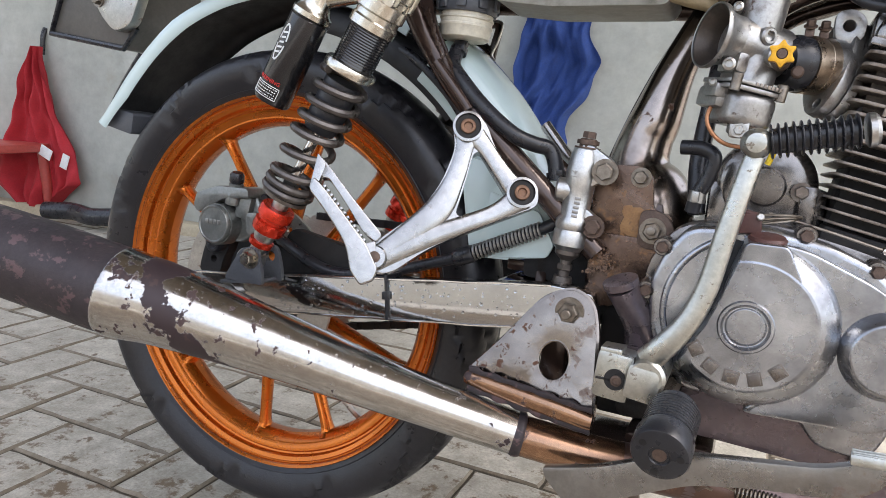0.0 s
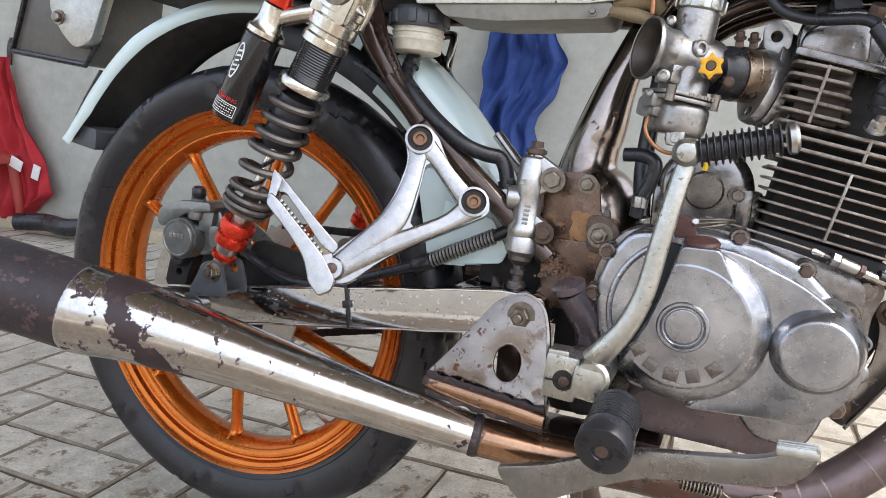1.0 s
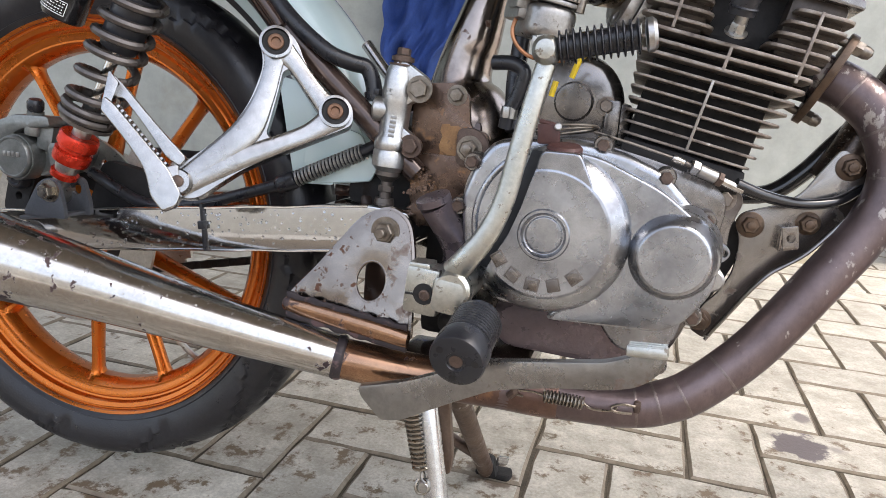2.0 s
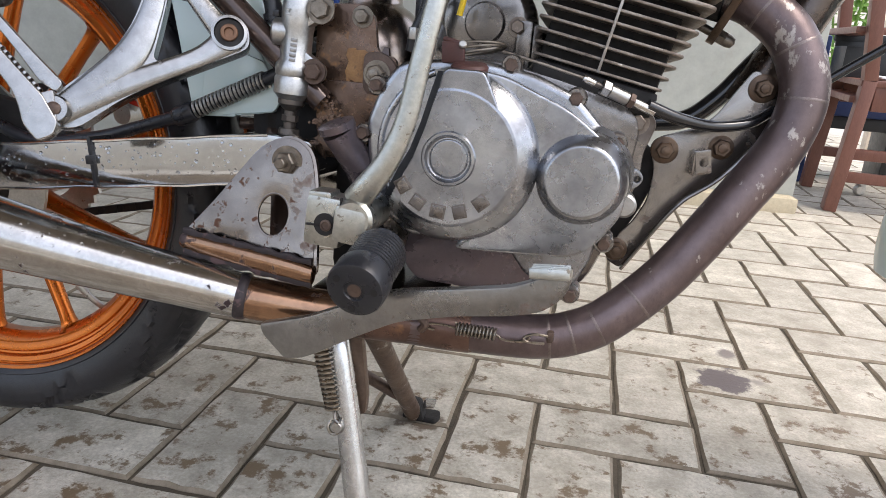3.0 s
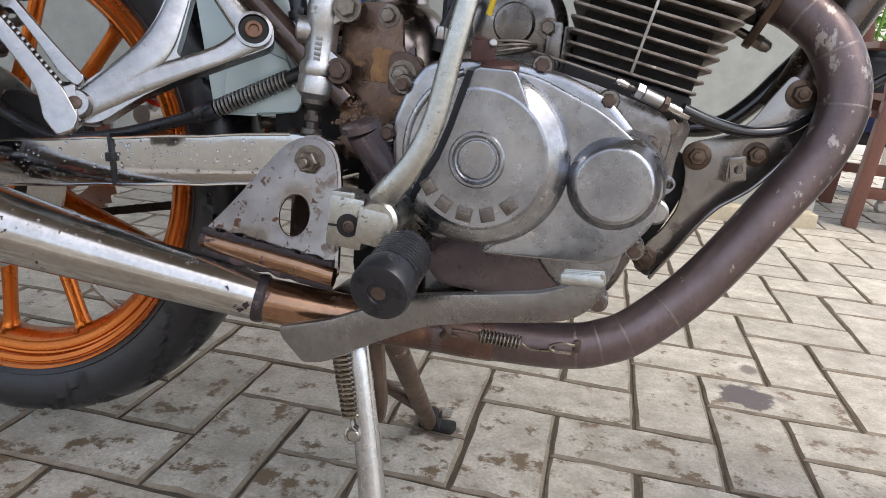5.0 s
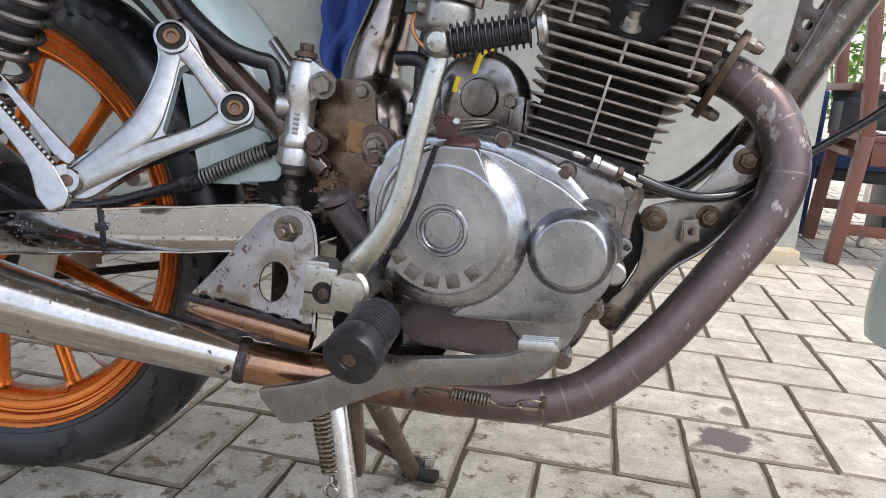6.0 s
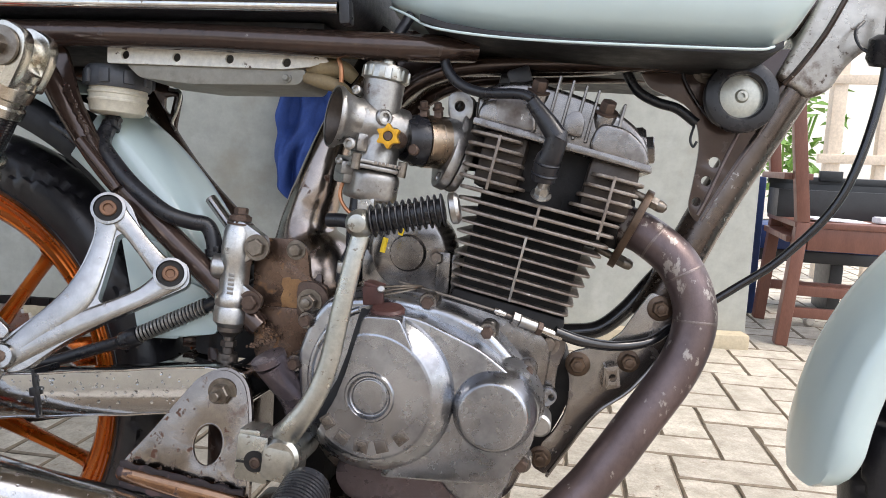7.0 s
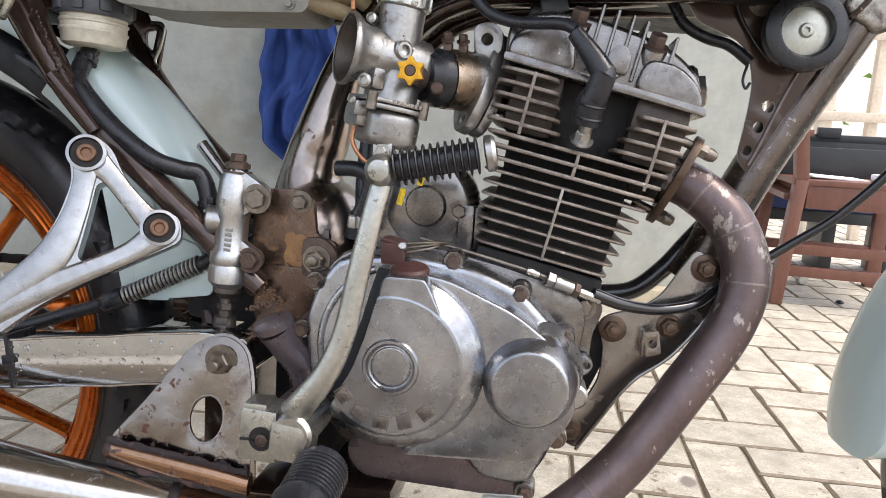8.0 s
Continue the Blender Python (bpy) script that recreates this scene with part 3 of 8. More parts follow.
tube(bm, [(0.008, 0, 0.765), (0.006, -0.012, 0.73), (0, -0.014, 0.66)], 0.010)
single("wall_hook", bm, M["rubber"], "black strap hook on the wall", "hook", at=WALL @ Matrix.Translation((-3.55, 0, 0)))

# red plastic stool by the wall
stool = thing("stool", "faded red plastic stool by the wall", "stool", pose(-2.635, 1.825, 0, 0, 0, 8))
bm = B()
box(bm, (0, 0, 0.285), (0.34, 0.3, 0.035), 0.012)
part("seat", bm, M["redchair"], stool)
for sx in (-1, 1):
    for sy in (-1, 1):
        bm = B()
        tube(bm, [(sx * 0.15, sy * 0.12, 0.27), (sx * 0.165, sy * 0.135, 0.0)], 0.02, 10, 1)
        part("leg", bm, M["redchair"], stool)
bm = B()
tube(bm, [(-0.22, 0, 0.05), (-0.1, 0.02, 0.055), (0.02, -0.01, 0.05), (0.16, 0.0, 0.06), (0.25, 0.01, 0.04)], 0.035, 12)
single("rubber_hose", bm, M["rubber"], "thick black rubber hose lying at the wall foot", "hose", at=pose(-2.15, 1.90, 0, 0, 0, 8))


# wooden chair with things on it
def timber(bm, a, b, w, d, w2=None):
    """A squared timber from a to b, w wide and d deep."""
    a, b = Vector(a), Vector(b)
    ax = (b - a).normalized()
    q = ax.to_track_quat("Z", "Y").to_matrix().to_4x4()
    t = bmesh.new()
    bmesh.ops.create_cube(t, size=1.0, matrix=Matrix.Diagonal((w, d, (b - a).length, 1)))
    if w2:
        for vert in t.verts:
            if vert.co.z > 0:
                vert.co.x *= w2 / w
    soften(t, 0.004)
    return solid(bm, t, Matrix.Translation((a + b) / 2) @ q)


chair = thing("wooden_chair", "red-brown varnished wooden chair carrying boxes and papers", "chair", pose(1.115, 2.56, 0, 0, 0, -5.3))
for y in (0.0, 0.43):
    for name, a, b, w, w2 in (("back_leg", (0.0, y, 0), (0.03, y, 0.42), 0.055, 0.05), ("back_post", (0.03, y, 0.42), (-0.035, y, 0.95), 0.05, 0.035), ("front_leg", (0.43, y, 0), (0.43, y, 0.40), 0.05, 0.05)):
        bm = B()
        timber(bm, a, b, w, 0.04, w2)
        part(name, bm, M["wood"], chair)
for name, a, b, w, d in (("seat_rail", (0.05, 0, 0.365), (0.44, 0, 0.365), 0.03, 0.075), ("seat_rail", (0.05, 0.43, 0.365), (0.44, 0.43, 0.365), 0.03, 0.075),
                         ("stretcher", (0.02, 0.0, 0.19), (0.44, 0.0, 0.19), 0.025, 0.035), ("stretcher", (0.02, 0.43, 0.14), (0.44, 0.43, 0.14), 0.025, 0.035), ("stretcher", (0.02, 0.0, 0.115), (0.44, 0.0, 0.115), 0.025, 0.035),
                         ("back_rail", (0.01, 0.02, 0.57), (0.01, 0.44, 0.57), 0.09, 0.022), ("back_rail", (-0.03, 0.02, 0.9), (-0.03, 0.44, 0.9), 0.08, 0.022), ("back_rail", (0.025, 0.02, 0.36), (0.025, 0.44, 0.36), 0.07, 0.022)):
    bm = B()
    timber(bm, a, b, w, d)
    part(name, bm, M["wood"], chair)
bm = B()
box(bm, (0.24, 0.23, 0.412), (0.47, 0.5, 0.02), 0.004)
part("seat", bm, M["wood"], chair)

toolbox = thing("toolbox", "open black plastic toolbox on the chair seat", "toolbox", pose(1.36, 2.84, 0.422, 0, 0, -6))
bm = B()
for c, s in (((0, -0.1, 0.05), (0.46, 0.008, 0.1)), ((0, 0.1, 0.06), (0.46, 0.008, 0.12)), ((-0.226, 0, 0.05), (0.008, 0.2, 0.1)), ((0.226, 0, 0.05), (0.008, 0.2, 0.1)), ((0, 0, 0.006), (0.45, 0.2, 0.012))):
    box(bm, c, s, 0.002)
part("body", bm, M["blackbox"], toolbox)
bm = B()
box(bm, (0, 0.11, 0.13), (0.47, 0.03, 0.03), 0.006)
box(bm, (-0.02, 0.1, 0.15), (0.08, 0.03, 0.04), 0.005)
part("lid", bm, M["blackbox"], toolbox)
bm = B()
box(bm, (0, 0, 0.004), (0.2, 0.09, 0.006), 0.001, rot=(2, 3, 12))
single("paper_bundle", bm, M["paper"], "white paper bundle on the chair seat", "paper", at=pose(1.27, 2.63, 0.424))
bm = B()
box(bm, (0, 0, 0.012), (0.1, 0.05, 0.022), 0.006)
single("small_box", bm, M["paper"], "small white box on the chair seat", "box", at=pose(1.44, 2.62, 0.423, 0, 0, 10))

crate = thing("crate", "dark blue plastic crate behind the chair", "crate", pose(1.48, 3.28, -0.02, 0, 0, -6))
bm = B()
box(bm, (-0.06, 0, 0.33), (0.72, 0.3, 0.1), 0.01)
part("rim", bm, M["bluebox"], crate)
bm = B()
box(bm, (-0.06, 0, 0.255), (0.68, 0.28, 0.05), 0.008)
part("body", bm, M["blackbox"], crate)
for x in (-0.38, 0.02, 0.26):
    bm = B()
    box(bm, (x, 0, 0.115), (0.05, 0.26, 0.23), 0.006)
    part("support", bm, M["blackbox"], crate)
bm = B()
box(bm, (0, 0, 0.28), (0.1, 0.3, 0.56), 0.012)
single("blue_panel", bm, M["bluebox"], "dark blue board leaning behind the chair", "board", at=pose(1.12, 3.2, 0, 0, 0, -6))
bm = B()
lathe(bm, [(0, -0.01), (0.018, -0.01), (0.024, -0.004), (0.024, 0.004), (0.018, 0.01), (0, 0.01)], (0, 0, 0.024), (0, 1, 0), 20)
box(bm, (0, 0, 0.045), (0.02, 0.03, 0.02), 0.004)
single("castor", bm, M["steel"], "small steel castor wheel on the pavers", "castor", at=pose(1.31, 2.88, 0.0, 0, 0, 20))
for i, (x, y) in enumerate(((1.5, 2.72), (1.35, 2.62), (1.6, 2.66))):
    bm = B()
    bmesh.ops.create_icosphere(bm, subdivisions=2, radius=0.014)
    for vert in bm.verts:
        vert.co *= 1 + 0.3 * noise.noise(vert.co * 60 + Vector((i, 0, 0)))
        vert.co.z *= 0.5
    single("litter", bm, M["bluebox"] if i == 0 else M["rubber"], "small scrap lying on the pavers", "litter", at=pose(x, y, 0.006, 0, 0, 40 * i))

# timber frame and plant in the daylight behind
frame_out = thing("timber_frame", "pale timber frame standing in the daylight", "frame", pose(0, 0, 0))
for a, b, w, d in (((1.78, 4.2, 0), (1.78, 4.2, 1.7), 0.07, 0.07), ((2.02, 4.2, 0), (2.02, 4.2, 1.7), 0.05, 0.05), ((2.45, 4.2, 0), (2.45, 4.2, 1.7), 0.06, 0.06)):
    bm = B()
    timber(bm, a, b, w, d)
    part("post", bm, M["palewood"], frame_out)
for z in (0.66, 1.08, 1.6):
    bm = B()
    timber(bm, (1.7, 4.17, z), (2.7, 4.17, z), 0.03, 0.05)
    part("rail", bm, M["palewood"], frame_out)

plant = thing("garden_plant", "leafy green garden plant in bright daylight", "plant", pose(1.78, 5.0, 0))
for i in range(9):
    a = i * 2.4
    bm = B()
    tube(bm, [(0, 0, 0), (0.05 * math.cos(a), 0.05 * math.sin(a), 0.45), (0.16 * math.cos(a), 0.16 * math.sin(a), 0.95)], 0.008, 6, 4)
    part("stem", bm, M["leaf"], plant)
bm = B()
rnd = random.Random(5)
for i in range(260):
    c = Vector((rnd.gauss(0, 0.13), rnd.gauss(0, 0.12), rnd.uniform(0.4, 1.15)))
    lf = bmesh.new()
    ln, wd = rnd.uniform(0.07, 0.14), rnd.uniform(0.02, 0.035)
    vs = [lf.verts.new(p) for p in ((0, 0, 0), (ln * 0.4, wd, 0.012), (ln, 0, -0.01), (ln * 0.4, -wd, 0.012))]
    lf.faces.new((vs[0], vs[1], vs[2]))
    lf.faces.new((vs[0], vs[2], vs[3]))
    solid(bm, lf, Matrix.Translation(c) @ Euler((rnd.uniform(-0.8, 0.8), rnd.uniform(-0.9, 0.6), rnd.uniform(0, 6.28))).to_matrix().to_4x4())
part("leaves", bm, M["leaf"], plant)


# ---- motorcycle: x forward from the rear axle, y to its left, z up ----
BIKE = pose(-0.3370, 0.7362, 0.012, -3.67, 0.152, 0.457)
bike = thing("motorcycle", "worn custom motorcycle with orange rims and pale mint bodywork", "motorcycle", BIKE)


def bar(name, points, radius, mat, parent=None, label="", seg=14, n=6, flat=1.0):
    bm = B()
    tube(bm, points, radius, seg, n, flat)
    return part(name, bm, M[mat], parent or bike, label)


def bolts(parent, places, r=0.007, h=0.006, mat="bolt", name="bolt", **kw):
    for p in places:
        bm = B()
        hexbolt(bm, p, r, h, turn=37 * p[0] * 100 % 60, **kw)
        part(name, bm, M[mat], parent)


# rear wheel
AX = Vector((0.006, -0.012, 0.303))


def wheel(axle, rim_r, tyre_r, half, name, rim_mat, with_disc):
    k = rim_r / 0.237
    bm = B()
    prof = []
    side = [(0.200, 0.006), (0.204, 0.016), (0.2085, 0.0205), (0.2105, 0.0205), (0.2125, 0.0225), (0.2185, 0.0240), (0.2205, 0.0225), (0.2225, 0.0235), (0.2245, 0.0290), (0.229, 0.0315), (0.2305, 0.0300), (0.2320, 0.0305), (0.2340, 0.0345), (0.2365, 0.0362), (0.2378, 0.0345), (0.2360, 0.0315)]
    outer = [(0.230, 0.030), (0.221, 0.018), (0.208, 0.006)]
    loop = [(r * k, y * half / 0.037) for r, y in side + outer]
    prof = [(r, -y) for r, y in loop] + [(r, y) for r, y in loop[::-1]]
    prof.append(prof[0])
    lathe(bm, prof, axle, (0, 1, 0), 120, caps=False)
    rim = part(name, bm, M[rim_mat], bike, "orange painted alloy rim" if rim_mat == "orange" else "alloy rim")
    bm = B()
    for i in range(5):
        for s in (-1, 1):
            a0, a1 = radians(27.5 + 72 * i + 7 * s), radians(27.5 + 72 * i + 21.5 * s)
            p = [Vector((math.cos(a0) * 0.045, -0.004, math.sin(a0) * 0.045)), Vector((math.cos(a1) * 0.207 * k, -0.002, math.sin(a1) * 0.207 * k))]
            d = p[1] - p[0]
            pts = [(*(axle + p[0]), 0.012), (*(axle + p[0] + d * 0.25), 0.0085), (*(axle + p[0] + d * 0.6), 0.0068), (*(axle + p[0] + d * 0.92), 0.007), (*(axle + p[0] + d * 0.99), 0.012)]
            sp = bmesh.new()
            tube(sp, pts, None, 10, 4, 1.5)
            part("spoke", sp, M[rim_mat], rim)
    bm.free()
    bm = B()
    lathe(bm, [(0.03, -0.055), (0.046, -0.05), (0.05, -0.03), (0.058, -0.012), (0.058, 0.012), (0.05, 0.03), (0.046, 0.05), (0.03, 0.055)], axle, (0, 1, 0), 36)
    part("hub", bm, M[rim_mat], rim)
    # tyre with cut shoulder grooves
    seg = 330
    th = tyre_r - 0.233 * k
    tp = [(0.0, 0.9), (0.12, 0.98), (0.135, 1.02), (0.16, 1.035), (0.175, 1.01), (0.3, 1.13), (0.46, 1.22), (0.60, 1.25), (0.70, 1.21), (0.79, 1.11), (0.865, 0.96), (0.925, 0.77), (0.962, 0.55), (0.985, 0.32), (1.0, 0.1)]
    prof = [(0.233 * k + th * q, -half * w) for q, w in tp]
    prof = prof + [(r, -y) for r, y in prof[::-1]]
    b = bmesh.new()
    rings = []
    nj = len(prof)
    for i in range(seg):
        a = 2 * math.pi * i / seg
        row = []
        for j, (r, y) in enumerate(prof):
            jj = min(j, nj - 1 - j)
            cut = 0.0
            if 6 <= jj <= 13:
                phase = (i + (jj - 6) * 3) % 30
                cut = 0.0055 if (phase in (0, 1, 2) and jj <= 12) or (phase in (15, 16, 17) and 10 <= jj <= 13) else 0.0
            rr = r - cut
            row.append(b.verts.new((axle[0] + rr * math.cos(a), axle[1] + y * (0.9 if cut else 1.0), axle[2] + rr * math.sin(a))))
        rings.append(row)
    for i in range(seg):
        for j in range(nj - 1):
            b.faces.new((rings[i][j], rings[i][j + 1], rings[(i + 1) % seg][j + 1], rings[(i + 1) % seg][j]))
    bmesh.ops.recalc_face_normals(b, faces=b.faces)
    part("tyre", b, M["tyre"], rim, "black rubber tyre with cut shoulder grooves", 50)
    return rim


rear = wheel(AX, 0.2345, 0.2915, 0.0365, "rear_wheel", "orange", True)
bm = B()
tube(bm, [(0.134, -0.006, 0.141), (0.122, -0.018, 0.158), (0.113, -0.024, 0.172)], 0.0035, 10)
lathe(bm, [(0.0045, 0), (0.0045, 0.012)], (0.116, -0.0225, 0.168), (-0.5, -0.3, 0.8), 12)
part("valve_stem", bm, M["steel"], rear)
bm = B()
plate(bm, ring(0, 0.30, 0.11, 60), -0.066, -0.062, [ring(0, 0.30, 0.068, 40)] + [ring(0.09 * math.cos(radians(a + q)), 0.30 + 0.09 * math.sin(radians(a + q)), 0.004, 8) for a in range(0, 360, 30) for q in (0,)])
part("brake_disc", bm, M["steel"], rear, "drilled steel brake disc")
bm = B()
plate(bm, ring(0, 0.30, 0.07, 40), -0.062, -0.05, [ring(0, 0.30, 0.03, 20)], 0.003)
part("disc_carrier", bm, M["barrel"], rear)
bm = B()
lathe(bm, [(0.009, -0.15), (0.009, 0.15)], AX, (0, 1, 0), 16)
hexbolt(bm, (0, -0.145, 0.30), 0.012, 0.01)
part("axle", bm, M["steel"], rear)
# chain and sprocket on the far side
bm = B()
plate(bm, [((0.085 if i % 2 else 0.079) * math.cos(2 * math.pi * i / 72), 0.30 + (0.085 if i % 2 else 0.079) * math.sin(2 * math.pi * i / 72)) for i in range(72)], 0.058, 0.063, [ring(0, 0.30, 0.05, 30)])
part("sprocket", bm, M["steel"], rear)
for nm, za, zb in (("chain_run", 0.226, 0.322), ("chain_run", 0.384, 0.392)):
    bm = B()
    a, b_ = Vector((0.0, 0.06, za)), Vector((0.44, 0.06, zb))
    ln = (b_ - a).length
    nlink = int(ln / 0.0127)
    for i in range(nlink):
        c = a.lerp(b_, (i + 0.5) / nlink)
        tilt = -math.degrees(math.atan2(zb - za, 0.44))
        for s in ((-1, 1) if i % 2 else (-0.55, 0.55)):
            box(bm, (c[0], c[1] + 0.005 * s, c[2]), (0.0165, 0.0016, 0.0095), 0.0007, rot=(0, tilt, 0))
        lathe(bm, [(0.004, -0.0045), (0.004, 0.0045)], c, (0, 1, 0), 8)
    part(nm, bm, M["barrel"], bike, "oily drive chain")

# swinging arm
SW = Matrix.Translation((0.405, 0, 0.352)) @ pose(0, 0, 0, 0, -7.3, 0)
bm = B()
for s in (-1, 1):
    y0 = -0.119 if s < 0 else 0.091
    plate(bm, rounded([(-0.455, -0.0150), (-0.455, 0.0215), (-0.30, 0.0242), (-0.015, 0.0240), (0.02, 0.017), (0.022, -0.008), (-0.015, -0.0165), (-0.30, -0.0165)], 0.004), y0, y0 + 0.028, bevel=0.0012, m=SW)
arm = part("swinging_arm", bm, M["swing_chrome"], bike, "spotted chrome box-section swinging arm", 30)
bm = B()
for z in (0.0243, -0.0168):
    tube(bm, [tuple(SW @ Vector((-0.45 + 0.027 * i, -0.119, z + 0.0005 * math.sin(2.3 * i)))) for i in range(17)], 0.0013, 6, 2)
part("edge_seam", bm, M["clean_chrome"], arm, "thin welded seam along the edges")
rnd = random.Random(21)
bm = B()
for i in range(170):
    r = rnd.choice((0.0006, 0.0008, 0.0010, 0.0013, 0.0017))
    lathe(bm, [(r, 0), (0.85 * r, 0.4 * r), (0.45 * r, 0.62 * r), (0, 0.68 * r)], SW @ Vector((rnd.uniform(-0.33, -0.03), -0.1190, rnd.uniform(-0.013, 0.021))), RIGHT, 8, caps=False)
tagged(part("water_drop", bm, M["water"], arm), "clear water drops on the chrome", kind="stuff")
bm = B()
lathe(bm, [(0.02, -0.118), (0.02, 0.118)], (0.405, 0, 0.352), (0, 1, 0), 24)
box(bm, (0.335, 0, 0.345), (0.04, 0.2, 0.035), 0.006, rot=(0, 8, 0))
part("cross_tube", bm, M["swing_chrome"], arm)
bm = B()
box(bm, (-0.188, -0.105, 0.0055), (0.004, 0.034, 0.046), 0.0015, m=SW)
box(bm, (-0.188, -0.122, 0.008), (0.007, 0.006, 0.008), 0.001, m=SW)
part("cable_tie", bm, M["rubber"], arm, "black cable tie")
bm = B()
plate(bm, rounded([(0.043, 0.330), (0.0445, 0.336), (0.0605, 0.363), (0.0710, 0.3685), (0.0825, 0.3660), (0.0900, 0.3425), (0.0905, 0.330)], [0.002, 0.004, 0.012, 0.01, 0.010, 0.006, 0.002]), -0.158, -0.153, [ring(0.0745, 0.3555, 0.006, 12)], 0.001)
plate(bm, rounded([(0.043, 0.330), (0.0445, 0.336), (0.0605, 0.363), (0.0710, 0.3685), (0.0825, 0.3660), (0.0900, 0.3425), (0.0905, 0.330)], [0.002, 0.004, 0.012, 0.01, 0.010, 0.006, 0.002]), -0.125, -0.12, [ring(0.0745, 0.3555, 0.006, 12)], 0.001)
box(bm, (0.060, -0.139, 0.329), (0.050, 0.036, 0.004), 0.0015, rot=(0, -8, 0))
part("shock_mount", bm, M["capgrey"], arm, "blue-black steel shock absorber bracket")
bm = B()
box(bm, (-0.055, -0.105, 0.292), (0.07, 0.036, 0.03), 0.003, rot=(0, -8, 0))
part("axle_block", bm, M["swing_chrome"], arm)
bolts(arm, [(0.0745, -0.158, 0.3560)], 0.0075, 0.008, "bronze")


# shock absorbers
def shock(sy):
    y = 0.145 * sy
    lo, hi = Vector((0.057, y, 0.354)), Vector((0.2085, y, 0.648))
    ax = (hi - lo).normalized()

    def at(s):
        return lo + ax * s

    def turn(bm, prof, *rest):
        return lathe(bm, [(0.72 * r, h) for r, h in prof], *rest)

    bm = B()
    turn(bm, [(0.0, 0.04), (0.012, 0.04), (0.012, 0.10), (0.0, 0.10)], lo, ax, 24)
    lathe(bm, [(0.0125, -0.012), (0.0125, 0.012)], lo, (0, 1, 0), 24)
    turn(bm, [(0.011, 0.005), (0.012, 0.02), (0.016, 0.03), (0.016, 0.04)], lo, ax, 24)
    body = part("shock_absorber", bm, M["steel"], bike, "black gas shock absorber with red adjuster rings")
    bm = B()
    turn(bm, [(0.014, 0.018), (0.018, 0.019), (0.0185, 0.024), (0.014, 0.025)], lo, ax, 36)
    part("lower_ring", bm, M["red"], body, "red anodised ring")
    bm = B()
    turn(bm, [(0.014, 0.036), (0.0235, 0.037), (0.0245, 0.040), (0.0245, 0.048), (0.021, 0.05), (0.021, 0.053), (0.026, 0.055), (0.026, 0.064), (0.024, 0.066), (0.014, 0.066)], lo, ax, 40)
    part("adjuster", bm, M["red"], body, "red anodised adjuster knob")
    bm = B()
    turn(bm, [(0.012, 0.078), (0.034, 0.08), (0.034, 0.084), (0.012, 0.086)], lo, ax, 40)
    part("spring_seat", bm, M["spring"], body)
    bm = B()
    turn(bm, [(0.0075, 0.08), (0.0075, 0.2)], lo, ax, 20)
    part("rod", bm, M["clean_chrome"], body, "chromed piston rod")
    bm = B()
    turn(bm, [(0.012, 0.158), (0.022, 0.16), (0.026, 0.168), (0.026, 0.215), (0.012, 0.216)], lo, ax, 32)
    part("bump_sleeve", bm, M["plastic"], body)
    bm = B()
    helix(bm, at(0.086), at(0.222), 0.0240, 0.0042, 8.2, 8, 28, [(0, 0), (0.24, 0.12), (0.32, 0.22), (0.48, 0.47), (0.56, 0.55), (1, 1)], hand=-1)
    part("coil_spring", bm, M["spring"], body, "dark grey coil spring")
    bm = B()
    turn(bm, [(0.028, 0.224), (0.0365, 0.225), (0.0372, 0.227), (0.0372, 0.2315), (0.0355, 0.234), (0.028, 0.2345)], lo, ax, 40)
    part("collar", bm, M["champagne"], body, "bare metal preload collar")
    bm = B()
    turn(bm, [(0.0288 + (0.0008 if i % 2 else 0), 0.2345 + 0.0013 * i) for i in range(30)], lo, ax, 40)
    part("threaded_body", bm, M["gloss"], body)
    bm = B()
    turn(bm, [(0.026, 0.271), (0.033, 0.273), (0.033, 0.281), (0.0305, 0.283), (0.0305, 0.288), (0.034, 0.290), (0.034, 0.301), (0.0305, 0.303), (0.0305, 0.308), (0.033, 0.31), (0.033, 0.317), (0.018, 0.326), (0.0, 0.327)], lo, ax, 40)
    eye = Matrix(((ax[2], 0, ax[0], hi[0]), (0, 1, 0, y), (-ax[0], 0, ax[2], hi[2]), (0, 0, 0, 1)))
    for ya in (-0.021, 0.009):
        plate(bm, rounded([(-0.021, -0.030), (0.021, -0.030), (0.021, 0.004), (0.013, 0.021), (-0.013, 0.021), (-0.021, 0.004)], [0.003, 0.003, 0.012, 0.012, 0.012, 0.012]), ya, ya + 0.012, bevel=0.002, m=eye)
    lathe(bm, [(0.014, -0.014), (0.014, 0.014)], hi, (0, 1, 0), 28)
    turn(bm, [(0.018, 0.30), (0.018, 0.33)], lo, ax, 20)
    if sy > 0:
        bm.free()
        return body
    part("head", bm, M["champagne"], body, "polished metal shock head")
    bm = B()
    lathe(bm, [(0.010, 0.0), (0.017, 0.001), (0.017, 0.004), (0.010, 0.005)], (hi[0], y + 0.021 * sy, hi[2]), (0, sy, 0), 24)
    hexbolt(bm, (hi[0], y + 0.024 * sy, hi[2]), 0.009, 0.008, (0, sy, 0), stud=0.006)
    part("top_bolt", bm, M["boltz"], body)
    if sy < 0:
        rb, rt = Vector((0.074, -0.152, 0.521)), Vector((0.1165, -0.152, 0.606))
        rx = (rt - rb).normalized()
        bm = B()
        lathe(bm, [(0.0, 0.0), (0.0178, 0.0005), (0.0195, 0.003), (0.0195, 0.092), (0.0178, 0.094), (0, 0.094)], rb, rx, 44)
        res = part("gas_reservoir", bm, M["gloss"], body, "gloss black gas reservoir")
